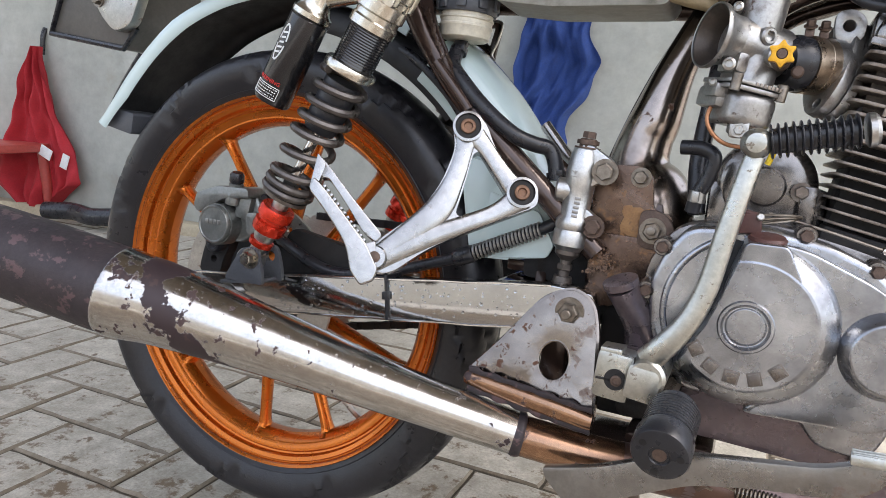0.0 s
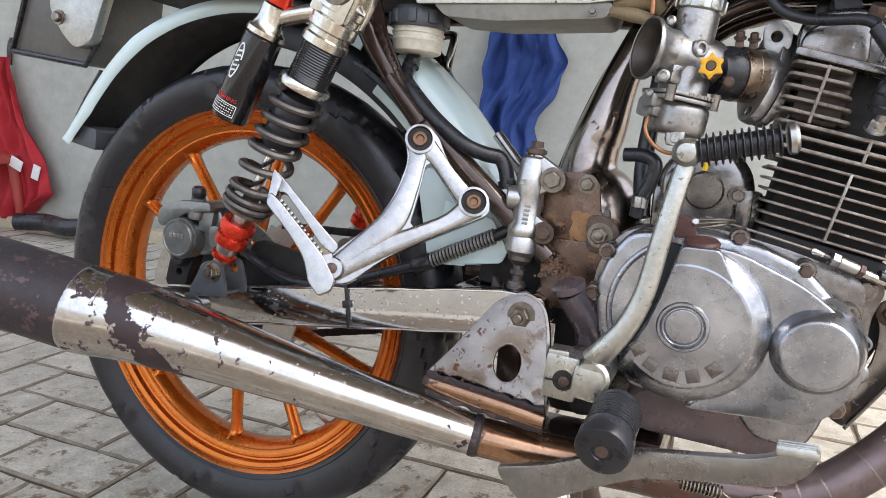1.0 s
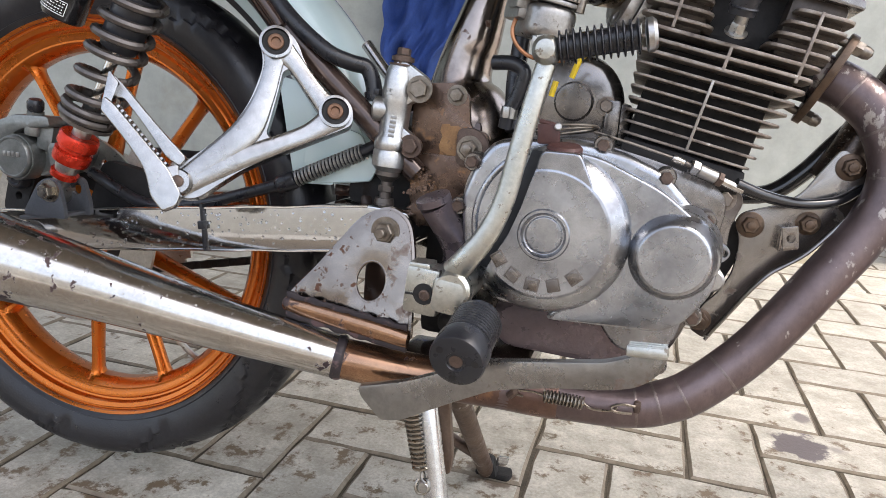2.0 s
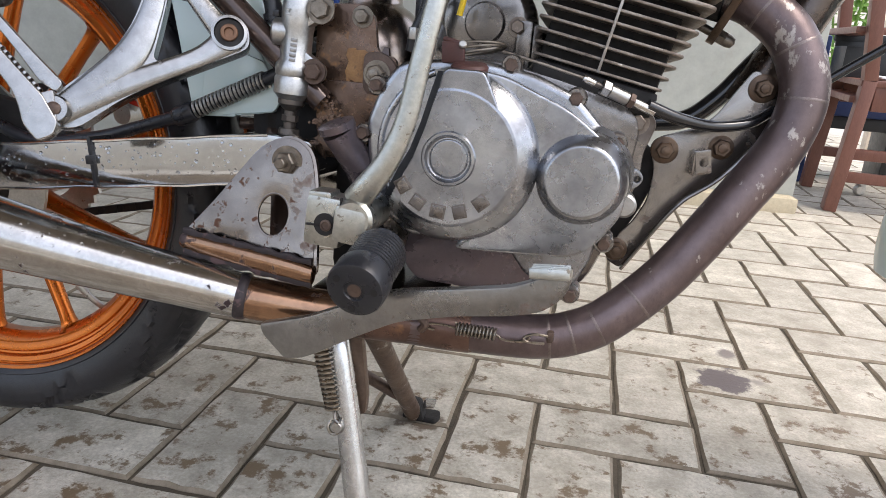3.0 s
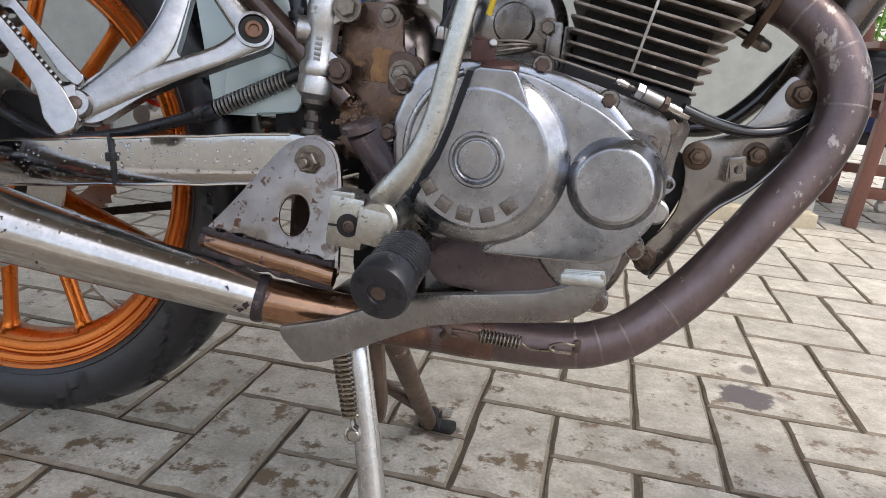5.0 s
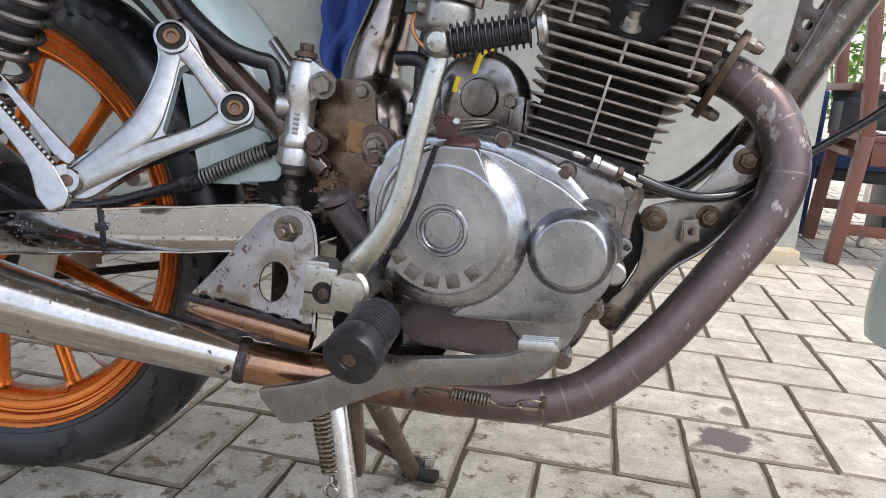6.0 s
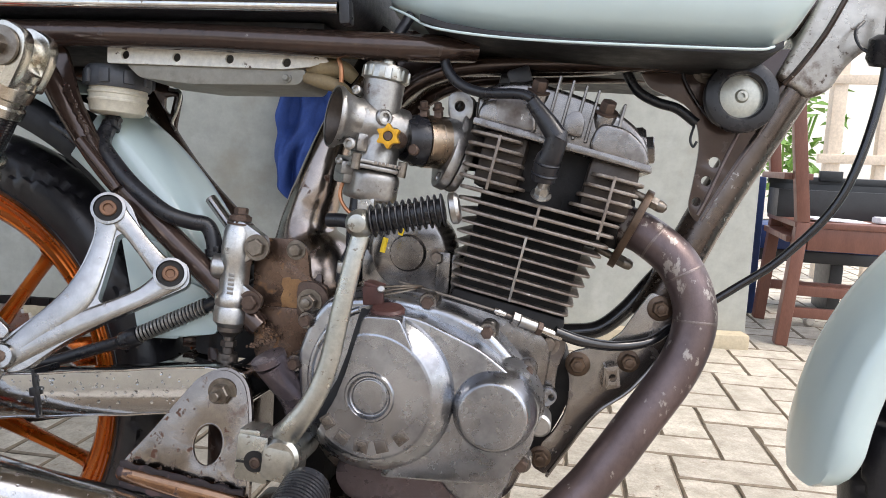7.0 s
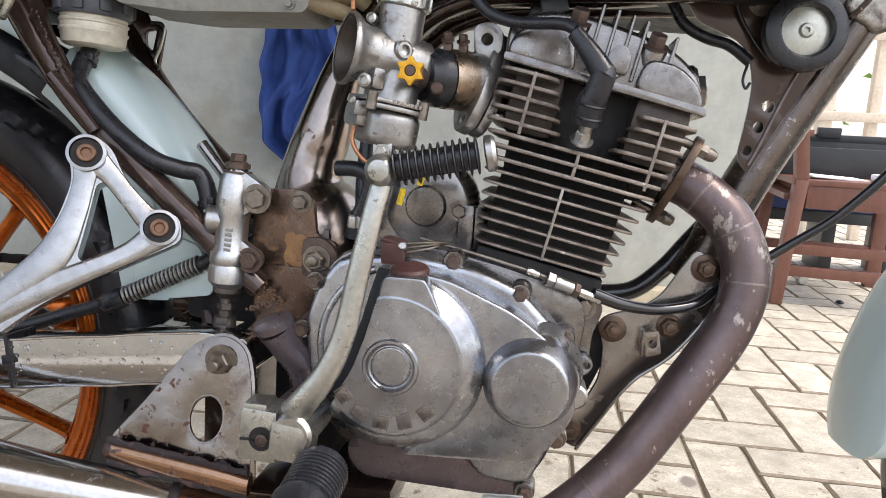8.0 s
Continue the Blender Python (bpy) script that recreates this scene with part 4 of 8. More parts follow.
        bm = B()
        lathe(bm, [(0.017, 0.094), (0.020, 0.095), (0.020, 0.100), (0.017, 0.103), (0.0145, 0.11), (0.0145, 0.126), (0, 0.127)], rb, rx, 40)
        part("cap", bm, M["champagne"], res, "bare metal reservoir cap")
        bm = B()
        lathe(bm, [(0.009, 0.127), (0.012, 0.128), (0.012, 0.140), (0.009, 0.142), (0, 0.142)], rb, rx, 24)
        part("knob", bm, M["red"], res, "red adjuster knob")
        bm = B()
        tube(bm, [tuple(rb + rx * 0.112), tuple((rb + rx * 0.118).lerp(at(0.31), 0.5)), tuple(at(0.312))], 0.009, 12)
        part("bridge", bm, M["champagne"], body)
        # printed panel on the reservoir: word, frame and lines that follow the curve
        side = rx.cross(Vector((0, 1, 0))).normalized()
        face = rx.cross(side).normalized()
        if face[1] > 0:
            face = -face
        side = rx.cross(face).normalized()
        wrap = Matrix((( side[0], rx[0], face[0], rb[0]), (side[1], rx[1], face[1], rb[1]), (side[2], rx[2], face[2], rb[2]), (0, 0, 0, 1)))

        def bent(mesh_bm, mid, height, mat, name, label=""):
            for vert in mesh_bm.verts:
                a = vert.co.x / 0.0197 + mid
                out = 0.0198 + vert.co.z
                vert.co = wrap @ Vector((out * math.sin(a), height + vert.co.y, out * math.cos(a)))
            part(name, mesh_bm, mat, res, label)

        bm = B()
        for c, s in (((0, 0.0062, 0), (0.030, 0.0007)), ((0, -0.0062, 0), (0.030, 0.0007)), ((0.015, 0, 0), (0.0007, 0.0124)), ((-0.015, 0, 0), (0.0007, 0.0124))):
            for i in range(12):
                box(bm, (c[0] + s[0] * ((i + 0.5) / 12 - 0.5), c[1], 0), (s[0] / 12, s[1], 0.0004))
        for j in range(4):
            for i in range(10):
                box(bm, ((i - 4.5) * 0.0027, 0.0042 - j * 0.0028, 0), (0.0021 - 0.0006 * ((i + j) % 3), 0.0009, 0.0004))
        bent(bm, 0.0, 0.0125, M["label_white"], "printed_lines")
        bm = B()
        add_text(bm, "WARNING", 0.0056)
        bent(bm, 0.0, 0.0215, M["label_red"], "printed_word")
        bm = B()
        for i in range(24):
            a = 2 * math.pi * i / 24
            if i not in (0, 12):
                box(bm, (0.0052 * math.cos(a), 0.018 * math.sin(a), 0), (0.0014, 0.0045, 0.0004), rot=(0, 0, math.degrees(math.atan2(0.018 * math.cos(a), -0.0052 * math.sin(a))) - 90))
        for i in range(5):
            box(bm, (0, -0.0105 + 0.0052 * i, 0), (0.0062, 0.0018, 0.0004), rot=(0, 0, 20))
        bent(bm, -0.25, 0.062, M["label_white"], "printed_emblem", "plain white oval emblem")
    return body


def add_text(bm, words, size, extrude=0.0002):
    """Raised letters in the built-in font, centred, lying in the xy plane."""
    cu = bpy.data.curves.new("words", "FONT")
    cu.body, cu.size, cu.extrude, cu.align_x, cu.resolution_u = words, size, extrude, "CENTER", 3
    ob = bpy.data.objects.new("words", cu)
    scene.collection.objects.link(ob)
    me = bpy.data.meshes.new_from_object(ob.evaluated_get(bpy.context.evaluated_depsgraph_get()))
    bm.from_mesh(me)
    bpy.data.objects.remove(ob)
    bpy.data.meshes.remove(me)
    return bm


shock(-1)
shock(1)

# rear brake caliper
bm = B()
plate(bm, rounded([(-0.043, 0.402), (-0.039, 0.412), (-0.010, 0.4245), (0.0254, 0.4235), (0.036, 0.41), (0.040, 0.39), (0.03, 0.372), (0.012, 0.362), (-0.02, 0.36), (-0.038, 0.378)], 0.008), -0.112, -0.062, bevel=0.006, segments=3)
box(bm, (0.018, -0.113, 0.404), (0.020, 0.014, 0.028), 0.004, rot=(0, 12, 0))
cal = part("brake_caliper", bm, M["calgrey"], bike, "grey metal rear brake caliper")
bm = B()
plate(bm, rounded([(-0.047, 0.400), (-0.043, 0.4145), (-0.012, 0.4255), (0.030, 0.4265), (0.033, 0.416), (-0.004, 0.411), (-0.028, 0.397), (-0.041, 0.392)], 0.004), -0.128, -0.100, bevel=0.003)
part("caliper_bridge", bm, M["calgrey"], cal)
bm = B()
lathe(bm, [(0.0245, 0.0), (0.0245, 0.016), (0.0235, 0.0185), (0.0225, 0.0185), (0.0222, 0.0215), (0.0205, 0.0235), (0.0195, 0.0235), (0.0185, 0.0225), (0.0, 0.0228)], (-0.0125, -0.109, 0.3815), RIGHT, 44)
cup = part("piston_cover", bm, M["calgrey"], cal, "round cast piston cover")
bm = B()
for i in range(4):
    box(bm, (-0.021 + 0.0056 * i, -0.1321, 0.3845), (0.0040, 0.0008, 0.0052), 0.0002)
part("raised_mark", bm, M["carb"], cup)
bm = B()
lathe(bm, [(0.0105, -0.006), (0.0105, 0.008), (0.009, 0.010), (0.0065, 0.0105), (0.0065, 0.014)], (0.004, -0.117, 0.4125), (0.2, -0.15, 1), 20)
hexbolt(bm, (0.0068, -0.119, 0.4255), 0.0082, 0.005, (0.2, -0.15, 1), washer=False)
neck_b = part("bleed_nipple", bm, M["calgrey"], cal)
bm = B()
lathe(bm, [(0.0068, 0.0), (0.0082, 0.002), (0.0082, 0.009), (0.0062, 0.012), (0, 0.0125)], (0.0078, -0.1198, 0.4305), (0.2, -0.15, 1), 18)
part("bleed_cap", bm, M["rubber"], neck_b, "black rubber bleed cap")
bm = B()
plate(bm, rounded([(0.028, 0.400), (0.050, 0.4005), (0.0545, 0.388), (0.049, 0.376), (0.030, 0.374)], 0.008), -0.126, -0.116, [ring(0.0445, 0.3875, 0.005, 14)], 0.0015)
lathe(bm, [(0.0062, -0.004), (0.0062, 0.006), (0.005, 0.008), (0, 0.008)], (0.052, -0.118, 0.404), RIGHT, 18)
part("caliper_ear", bm, M["calgrey"], cal)
for x, z in ((-0.040, 0.4065), (0.0395, 0.4165)):
    bm = B()
    lathe(bm, [(0.0052, -0.012), (0.0058, -0.008), (0.005, -0.004), (0.0058, 0.0), (0.005, 0.004), (0.0058, 0.008), (0.0045, 0.012)], (x, -0.098, z), RIGHT, 16)
    part("pin_boot", bm, M["rubber"], cal)
bm = B()
plate(bm, rounded([(-0.054, 0.318), (-0.046, 0.352), (-0.034, 0.374), (-0.008, 0.374), (-0.010, 0.352), (-0.018, 0.338), (-0.022, 0.318)], 0.010), -0.106, -0.090, [ring(-0.032, 0.3365, 0.0045, 12)], 0.003)
plate(bm, rounded([(0.03, 0.31), (0.06, 0.385), (0.14, 0.372), (0.16, 0.34), (0.13, 0.32), (0.13, 0.30)], 0.012), -0.085, -0.07, bevel=0.003)
part("caliper_bracket", bm, M["barrel"], cal, "black caliper bracket")
bm = B()
lathe(bm, [(0.0122, -0.006), (0.0122, 0.010), (0.0100, 0.013), (0.0075, 0.0135), (0.006, 0.012), (0, 0.012)], (-0.0245, -0.105, 0.3575), RIGHT, 24)
part("rubber_plug", bm, M["rubber"], cal)

# silencer and exhaust
S = [(-0.30, -0.327, 0.375, 0.041), (-0.20, -0.302, 0.357, 0.0432), (-0.10, -0.276, 0.338, 0.0445), (-0.012, -0.254, 0.3205, 0.0442)]
bm = B()
tube(bm, S, None, 44, 5, caps=False)
tube(bm, [(*p[:3], p[3] - 0.002) for p in S[::-1]], None, 44, 5, caps=False)
lathe(bm, [(0.046, -0.005), (0.048, 0.0), (0.046, 0.004)], (-0.205, -0.303, 0.362), (0.97, 0.243, -0.195), 44, caps=False)
sil = part("silencer", bm, M["burnt"], bike, "long cone silencer, burnt at its tail and rust-spotted chrome ahead")
bm = B()
tube(bm, [(-0.018, -0.2555, 0.3215, 0.0440), (-0.013, -0.254, 0.3205, 0.0452), (0.0, -0.2505, 0.3183, 0.0440), (0.04, -0.24, 0.3125, 0.0405), (0.15, -0.2125, 0.2895, 0.0315), (0.264, -0.184, 0.2635, 0.0243), (0.375, -0.1565, 0.241, 0.0195)], None, 48, 8)
part("chrome_cone", bm, M["chrome"], sil, "rust-spotted chrome cone")
bm = B()
for i in range(110):
    t = rnd.uniform(0.02, 0.95)
    c = Vector((0.04, -0.24, 0.3125)).lerp(Vector((0.264, -0.184, 0.2635)), t)
    along = Vector((0.224, 0.056, -0.049)).normalized()
    side = along.cross(Vector((0, 0, 1))).normalized()
    up = side.cross(along)
    a = radians(rnd.uniform(20, 115))
    out = side * math.cos(a) + up * math.sin(a)
    r = rnd.choice((0.0006, 0.0008, 0.0010, 0.0014))
    lathe(bm, [(r, -0.0004), (0.85 * r, 0.4 * r), (0.45 * r, 0.62 * r), (0, 0.68 * r)], c + out * float(np.interp(t, [0, 0.49, 1], [0.0405, 0.0315, 0.0243])), out, 8, caps=False)
tagged(part("water_drop", bm, M["water"], sil), "clear water drops on the chrome", kind="stuff")
bm = B()
tube(bm, [(0.372, -0.1573, 0.2417, 0.0196), (0.3745, -0.1566, 0.2412, 0.0204), (0.378, -0.1557, 0.2404, 0.0204), (0.3805, -0.155, 0.24, 0.0190)], None, 40, 3)
part("weld_seam", bm, M["burnt"], sil, "dark burnt weld seam")
HP = [(0.38, -0.155, 0.2398), (0.44, -0.142, 0.2325), (0.52, -0.128, 0.2290), (0.60, -0.119, 0.2275), (0.632, -0.1155, 0.2295), (0.655, -0.112, 0.2352), (0.682, -0.106, 0.2495), (0.725, -0.094, 0.2910), (0.768, -0.0785, 0.3505), (0.802, -0.0665, 0.404), (0.812, -0.06, 0.448), (0.797, -0.053, 0.488), (0.770, -0.044, 0.512), (0.748, -0.036, 0.522)]
bm = B()
tube(bm, [(*p, 0.0185) for p in HP[:2]] + [(0.468, -0.1368, 0.2308, 0.0185)], None, 32, 8, caps=False)
mid_pipe = part("mid_pipe", bm, M["copper"], bike, "heat-tinted copper-coloured exhaust mid pipe")
bm = B()
tube(bm, [(0.466, -0.1372, 0.2309, 0.0184), (0.472, -0.136, 0.2306, 0.0188), (0.52, -0.128, 0.2290, 0.0190), (0.545, -0.1255, 0.2283, 0.0196), (0.567, -0.1228, 0.2279, 0.0197), (0.570, -0.1225, 0.2279, 0.0190)], None, 32, 8, caps=False)
part("pipe_sleeve", bm, M["sleeve"], mid_pipe, "rust-brown slip joint sleeve")
bm = B()
tube(bm, [(0.515, -0.129, 0.2290, 0.0180)] + [(*p, 0.0190) for p in HP[2:]], None, 36, 8, caps=False)
pipe = part("exhaust_pipe", bm, M["header"], bike, "heat-stained brown exhaust header pipe")
# segment welds on the lower and upper bends
path = curve_points(HP, 10)
for i in (41, 49, 57, 65, 98, 108, 118):
    p, q = Vector(path[i]), Vector(path[i + 1])
    bm = B()
    lathe(bm, [(0.0187, -0.002), (0.01905, -0.001), (0.0191, 0), (0.01905, 0.001), (0.0187, 0.002)], p, q - p, 36, caps=False)
    part("bend_weld", bm, M["weld_grey"], pipe)
bm = B()
helix(bm, (0.557, -0.147, 0.2275), (0.590, -0.144, 0.2262), 0.0048, 0.0011, 11, 6, 14)
tube(bm, [(0.557, -0.147, 0.2275), (0.548, -0.147, 0.229), (0.535, -0.148, 0.2285), (0.532, -0.149, 0.226), (0.54, -0.15, 0.2245)], 0.0011, 6)
tube(bm, [(0.59, -0.144, 0.2262), (0.598, -0.144, 0.2225), (0.613, -0.142, 0.223), (0.618, -0.142, 0.227)], 0.0011, 6)
tube(bm, [(0.632, -0.138, 0.229), (0.622, -0.142, 0.2305), (0.614, -0.143, 0.2275), (0.616, -0.143, 0.2235), (0.63, -0.139, 0.2225)], 0.0012, 6)
bmesh.ops.translate(bm, vec=(0.003, 0, 0.009), verts=bm.verts)
part("joint_spring", bm, M["bronze"], pipe, "steel exhaust joint spring")
bm = B()
tube(bm, [(0.528, -0.147, 0.243), (0.535, -0.150, 0.2375), (0.531, -0.148, 0.231)], 0.0035, 8)
part("spring_lug", bm, M["bolt"], pipe)
bm = B()
box(bm, (0.637, -0.132, 0.236), (0.006, 0.008, 0.010), 0.002)
part("spring_lug", bm, M["bolt"], pipe)

# exhaust carrier plate
bm = B()
TL = Matrix(((1, 0, 0, 0), (0, 1, 0.26, -0.136 - 0.26 * 0.36), (0, 0, 1, 0), (0, 0, 0, 1)))
pl = rounded([(0.322, 0.289), (0.344, 0.3155), (0.381, 0.3655), (0.4045, 0.378), (0.424, 0.3685), (0.4315, 0.345), (0.440, 0.270), (0.36, 0.281)], [0.006, 0.01, 0.012, 0.016, 0.014, 0.02, 0.004, 0.01])
plate(bm, pl, -0.0015, 0.0015, [ring(0.3985, 0.3128, 0.0142, 28, 0.0175)], 0.0008, TL)
# folded rim
tube(bm, [tuple(TL @ Vector((p[0], 0.003, p[1]))) for p in pl], 0.0032, 8, 1)
tube(bm, [tuple(TL @ Vector((p[0], 0.0, p[1]))) for p in ring(0.3985, 0.3128, 0.0145, 28, 0.0178)] + [tuple(TL @ Vector((0.4130, 0.0, 0.3128)))], 0.0016, 8, 1)
carrier = part("exhaust_carrier", bm, M["plate_chrome"], bike, "rusting chrome triangular exhaust carrier plate with an oval hole")
bm = B()
tube(bm, [(0.322, -0.158, 0.2845, 0.0055), (0.330, -0.1605, 0.2835, 0.0078), (0.3809, -0.1625, 0.2778, 0.0088), (0.4191, -0.1635, 0.2735, 0.0088), (0.436, -0.164, 0.271, 0.0082), (0.4415, -0.164, 0.2705, 0.0080)], None, 18, 4, 0.75)
part("copper_edge", bm, M["copper"], carrier, "copper-brown burnt lower edge")
for z0, z1, wide in ((0.2930, 0.2815, 0.0030), (0.2755, 0.2625, 0.0034)):
    bm = B()
    pts = [(0.325 + 0.0061 * i, -0.1625 - 0.0002 * i, z0 + (z1 - z0) * i / 19 + 0.0008 * math.sin(i * 2.1), wide + 0.0007 * math.sin(i * 1.7)) for i in range(20)]
    tube(bm, pts, None, 8, 2, 0.6)
    part("weld_bead", bm, M["burnt"], carrier)
bm = B()
hexbolt(bm, (0.405, -0.1375, 0.357), 0.0092, 0.008, stud=0.008)
part("pivot_nut", bm, M["boltz"], carrier, "rusty pivot nut")

# engine: crankcase
bm = B()
plate(bm, rounded([(0.455, 0.40), (0.48, 0.445), (0.56, 0.455), (0.63, 0.44), (0.69, 0.42), (0.683, 0.36), (0.672, 0.30), (0.655, 0.262), (0.51, 0.262), (0.47, 0.30)], 0.02), -0.085, 0.10, bevel=0.008)
engine = part("engine", bm, M["head"], bike, "weathered air-cooled single-cylinder engine")
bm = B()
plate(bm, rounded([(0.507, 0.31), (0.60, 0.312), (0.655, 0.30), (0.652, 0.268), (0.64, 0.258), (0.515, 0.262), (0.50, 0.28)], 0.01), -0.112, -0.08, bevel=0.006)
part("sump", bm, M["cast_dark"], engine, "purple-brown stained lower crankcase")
# right cover
bm = B()
cov = rounded([(0.467, 0.392), (0.478, 0.424), (0.494, 0.446), (0.553, 0.452), (0.60, 0.444), (0.635, 0.43), (0.668, 0.397), (0.682, 0.372), (0.680, 0.345), (0.664, 0.326), (0.661, 0.303), (0.650, 0.279), (0.630, 0.279), (0.611, 0.282), (0.590, 0.309), (0.508, 0.305), (0.488, 0.322), (0.473, 0.352)], 0.010)
plate(bm, cov, -0.128, -0.082, bevel=0.006, segments=3)
cover = part("clutch_cover", bm, M["cast"], engine, "dull cast aluminium clutch cover with raised letter blocks")
# the round dome, cut back behind the kick lever
CX, CZ = 0.548, 0.378


def dome(b, cx, cz, base, prof, nr=40, na=96, cut=None):
    """A round boss: prof gives height against radius; cut lowers it where it returns a depth."""
    grid = []
    rs = np.linspace(0, prof[-1][0], nr)
    for r in rs:
        h = float(np.interp(r, [p[0] for p in prof], [p[1] for p in prof]))
        row = []
        for k in range(na):
            a = 2 * math.pi * k / na
            x, z = cx + r * math.cos(a), cz + r * math.sin(a)
            hh = h
            if cut:
                hh = min(h, cut(x, z))
            row.append(b.verts.new((x, base - hh, z)))
        grid.append(row)
    for i in range(1, nr):
        for k in range(na):
            b.faces.new((grid[i - 1][k], grid[i][k], grid[i][(k + 1) % na], grid[i - 1][(k + 1) % na]))
    bmesh.ops.remove_doubles(b, verts=grid[0], dist=1e-6)
    bmesh.ops.recalc_face_normals(b, faces=b.faces)


def kick_slot(x, z):
    edge = float(np.interp(z, [0.30, 0.3397, 0.3592, 0.3761, 0.3982, 0.4196, 0.4386, 0.4478], [0.480, 0.5015, 0.5112, 0.520, 0.5275, 0.533, 0.5385, 0.541]))
    t = min(max((x - edge) / 0.003 + 0.5, 0), 1)
    return 0.009 + (0.06 - 0.009) * t * t * (3 - 2 * t)


bm = B()
dome(bm, CX, CZ, -0.122, [(0, 0.0545), (0.0135, 0.0545), (0.0145, 0.0535), (0.0155, 0.0535), (0.0165, 0.0545), (0.0175, 0.0575), (0.0195, 0.0575), (0.0205, 0.0553), (0.0490, 0.0553), (0.0510, 0.0547), (0.0540, 0.0525), (0.0580, 0.0488), (0.0615, 0.0453), (0.0640, 0.0420), (0.0656, 0.0375), (0.0665, 0.030), (0.0675, 0.012), (0.068, -0.004)], 190, 260, kick_slot)
part("clutch_dome", bm, M["cast"], cover, "", 50)
# dark sheet for the oil and shade beside the dome, under the kick lever
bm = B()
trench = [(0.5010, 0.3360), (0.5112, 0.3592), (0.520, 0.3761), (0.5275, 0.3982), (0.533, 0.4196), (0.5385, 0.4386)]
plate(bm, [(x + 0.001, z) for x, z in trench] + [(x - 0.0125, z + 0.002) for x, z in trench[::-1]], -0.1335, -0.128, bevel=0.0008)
part("lever_trench", bm, M["under"], cover, "dark sheet for oil and shade beside the kick lever")
for i, a in enumerate((-145, -121, -97, -73, -48)):
    a = radians(a)
    bm = B()
    x, z = CX + 0.0402 * math.cos(a), CZ + 0.0402 * math.sin(a)
    m = pose(x, -0.1778, z, 0, 0, 0) @ pose(0, 0, 0, 0, -(math.degrees(a) + 90), 0)
    w = (0.0115, 0.0110, 0.0118, 0.0106, 0.0114)[i]
    box(bm, (0, 0.0002, 0), (w, 0.002, 0.0108), 0.0012, m)
    block = part("letter_block", bm, M["mark"], cover, "plain raised block mark")
    bm = B()
    box(bm, (0, -0.0009, 0), (w - 0.0026, 0.0010, 0.0082), 0.0006, m)
    part("block_face", bm, M["head"], block)
bm = B()
dome(bm, 0.6455, 0.3705, -0.124, [(0, 0.050), (0.0255, 0.050), (0.0272, 0.0488), (0.0290, 0.0455), (0.0325, 0.0375), (0.0345, 0.0325), (0.036, 0.026), (0.0385, 0.008), (0.040, -0.002)], 60, 72)
part("filter_cover", bm, M["cast"], cover, "round cast cover", 50)
# raised ribs between dome and filter cover, filler neck, cover bosses
bm = B()
plate(bm, rounded([(0.555, 0.444), (0.582, 0.4405), (0.632, 0.4195), (0.660, 0.3995), (0.6755, 0.380), (0.680, 0.350), (0.660, 0.320), (0.645, 0.3105), (0.606, 0.3085), (0.550, 0.3065), (0.58, 0.33), (0.585, 0.381), (0.565, 0.42)], 0.012), -0.1595, -0.118, bevel=0.017, segments=7)
flat_faces(bm)
part("cover_rib", bm, M["cast"], cover, "", 60)
bm = B()
tube(bm, [(CX + 0.0655 * math.cos(radians(a)), -0.1295, CZ + 0.0655 * math.sin(radians(a))) for a in range(112, 232, 6)], 0.0032, 10, 2)
part("cover_ring", bm, M["cast"], cover)
bm = B()
plate(bm, rounded([(0.5400, 0.4425), (0.5685, 0.4425), (0.5735, 0.4335), (0.5840, 0.412), (0.5350, 0.412), (0.5372, 0.4338)], [0.005, 0.005, 0.01, 0.004, 0.004, 0.006]), -0.1768, -0.125, bevel=0.0045, segments=4)
flat_faces(bm)
neck = part("oil_filler_neck", bm, M["cast"], cover, "", 60)
bm = B()
lathe(bm, [(0.0125, -0.004), (0.0140, 0), (0.0142, 0.0035), (0.0125, 0.0055), (0.005, 0.0062), (0, 0.0062)], (0.5540, -0.153, 0.4415), (0.0, -0.2, 1), 32)
part("oil_filler_cap", bm, M["strap"], neck, "dark red-brown oil filler cap")
for p in ((0.582, -0.106, 0.449), (0.634, -0.106, 0.428), (0.669, -0.106, 0.397), (0.466, -0.106, 0.386), (0.475, -0.106, 0.425), (0.669, -0.106, 0.318), (0.648, -0.106, 0.272)):
    bm = B()
    lathe(bm, [(0.0088, 0.0), (0.0082, 0.018), (0.0072, 0.020), (0, 0.020)], p, RIGHT, 20)
    part("bolt_boss", bm, M["head"], cover)
bolts(cover, [(0.582, -0.126, 0.449), (0.634, -0.126, 0.428), (0.669, -0.126, 0.397), (0.466, -0.126, 0.386), (0.475, -0.126, 0.425), (0.669, -0.126, 0.318), (0.648, -0.126, 0.272)], 0.0054, 0.007, "bolt", washer=False)
bm = B()
lathe(bm, [(0.010, -0.02), (0.010, 0.008), (0.008, 0.010), (0, 0.010)], (0.682, -0.10, 0.347), RIGHT, 24)
part("sight_plug", bm, M["brushed"], cover, "bright aluminium plug")
bm = B()
plate(bm, rounded([(0.675, 0.372), (0.69, 0.376), (0.697, 0.368), (0.69, 0.358), (0.678, 0.36)], 0.006), -0.088, -0.078, [ring(0.6905, 0.367, 0.003, 10)], 0.001)
part("lug", bm, M["cast"], cover)
# rear neck of the crankcase
bm = B()
tube(bm, [(0.447, -0.133, 0.386, 0.0145), (0.455, -0.125, 0.37, 0.0135), (0.465, -0.11, 0.35, 0.016), (0.47, -0.10, 0.33, 0.02)], None, 20, 5)
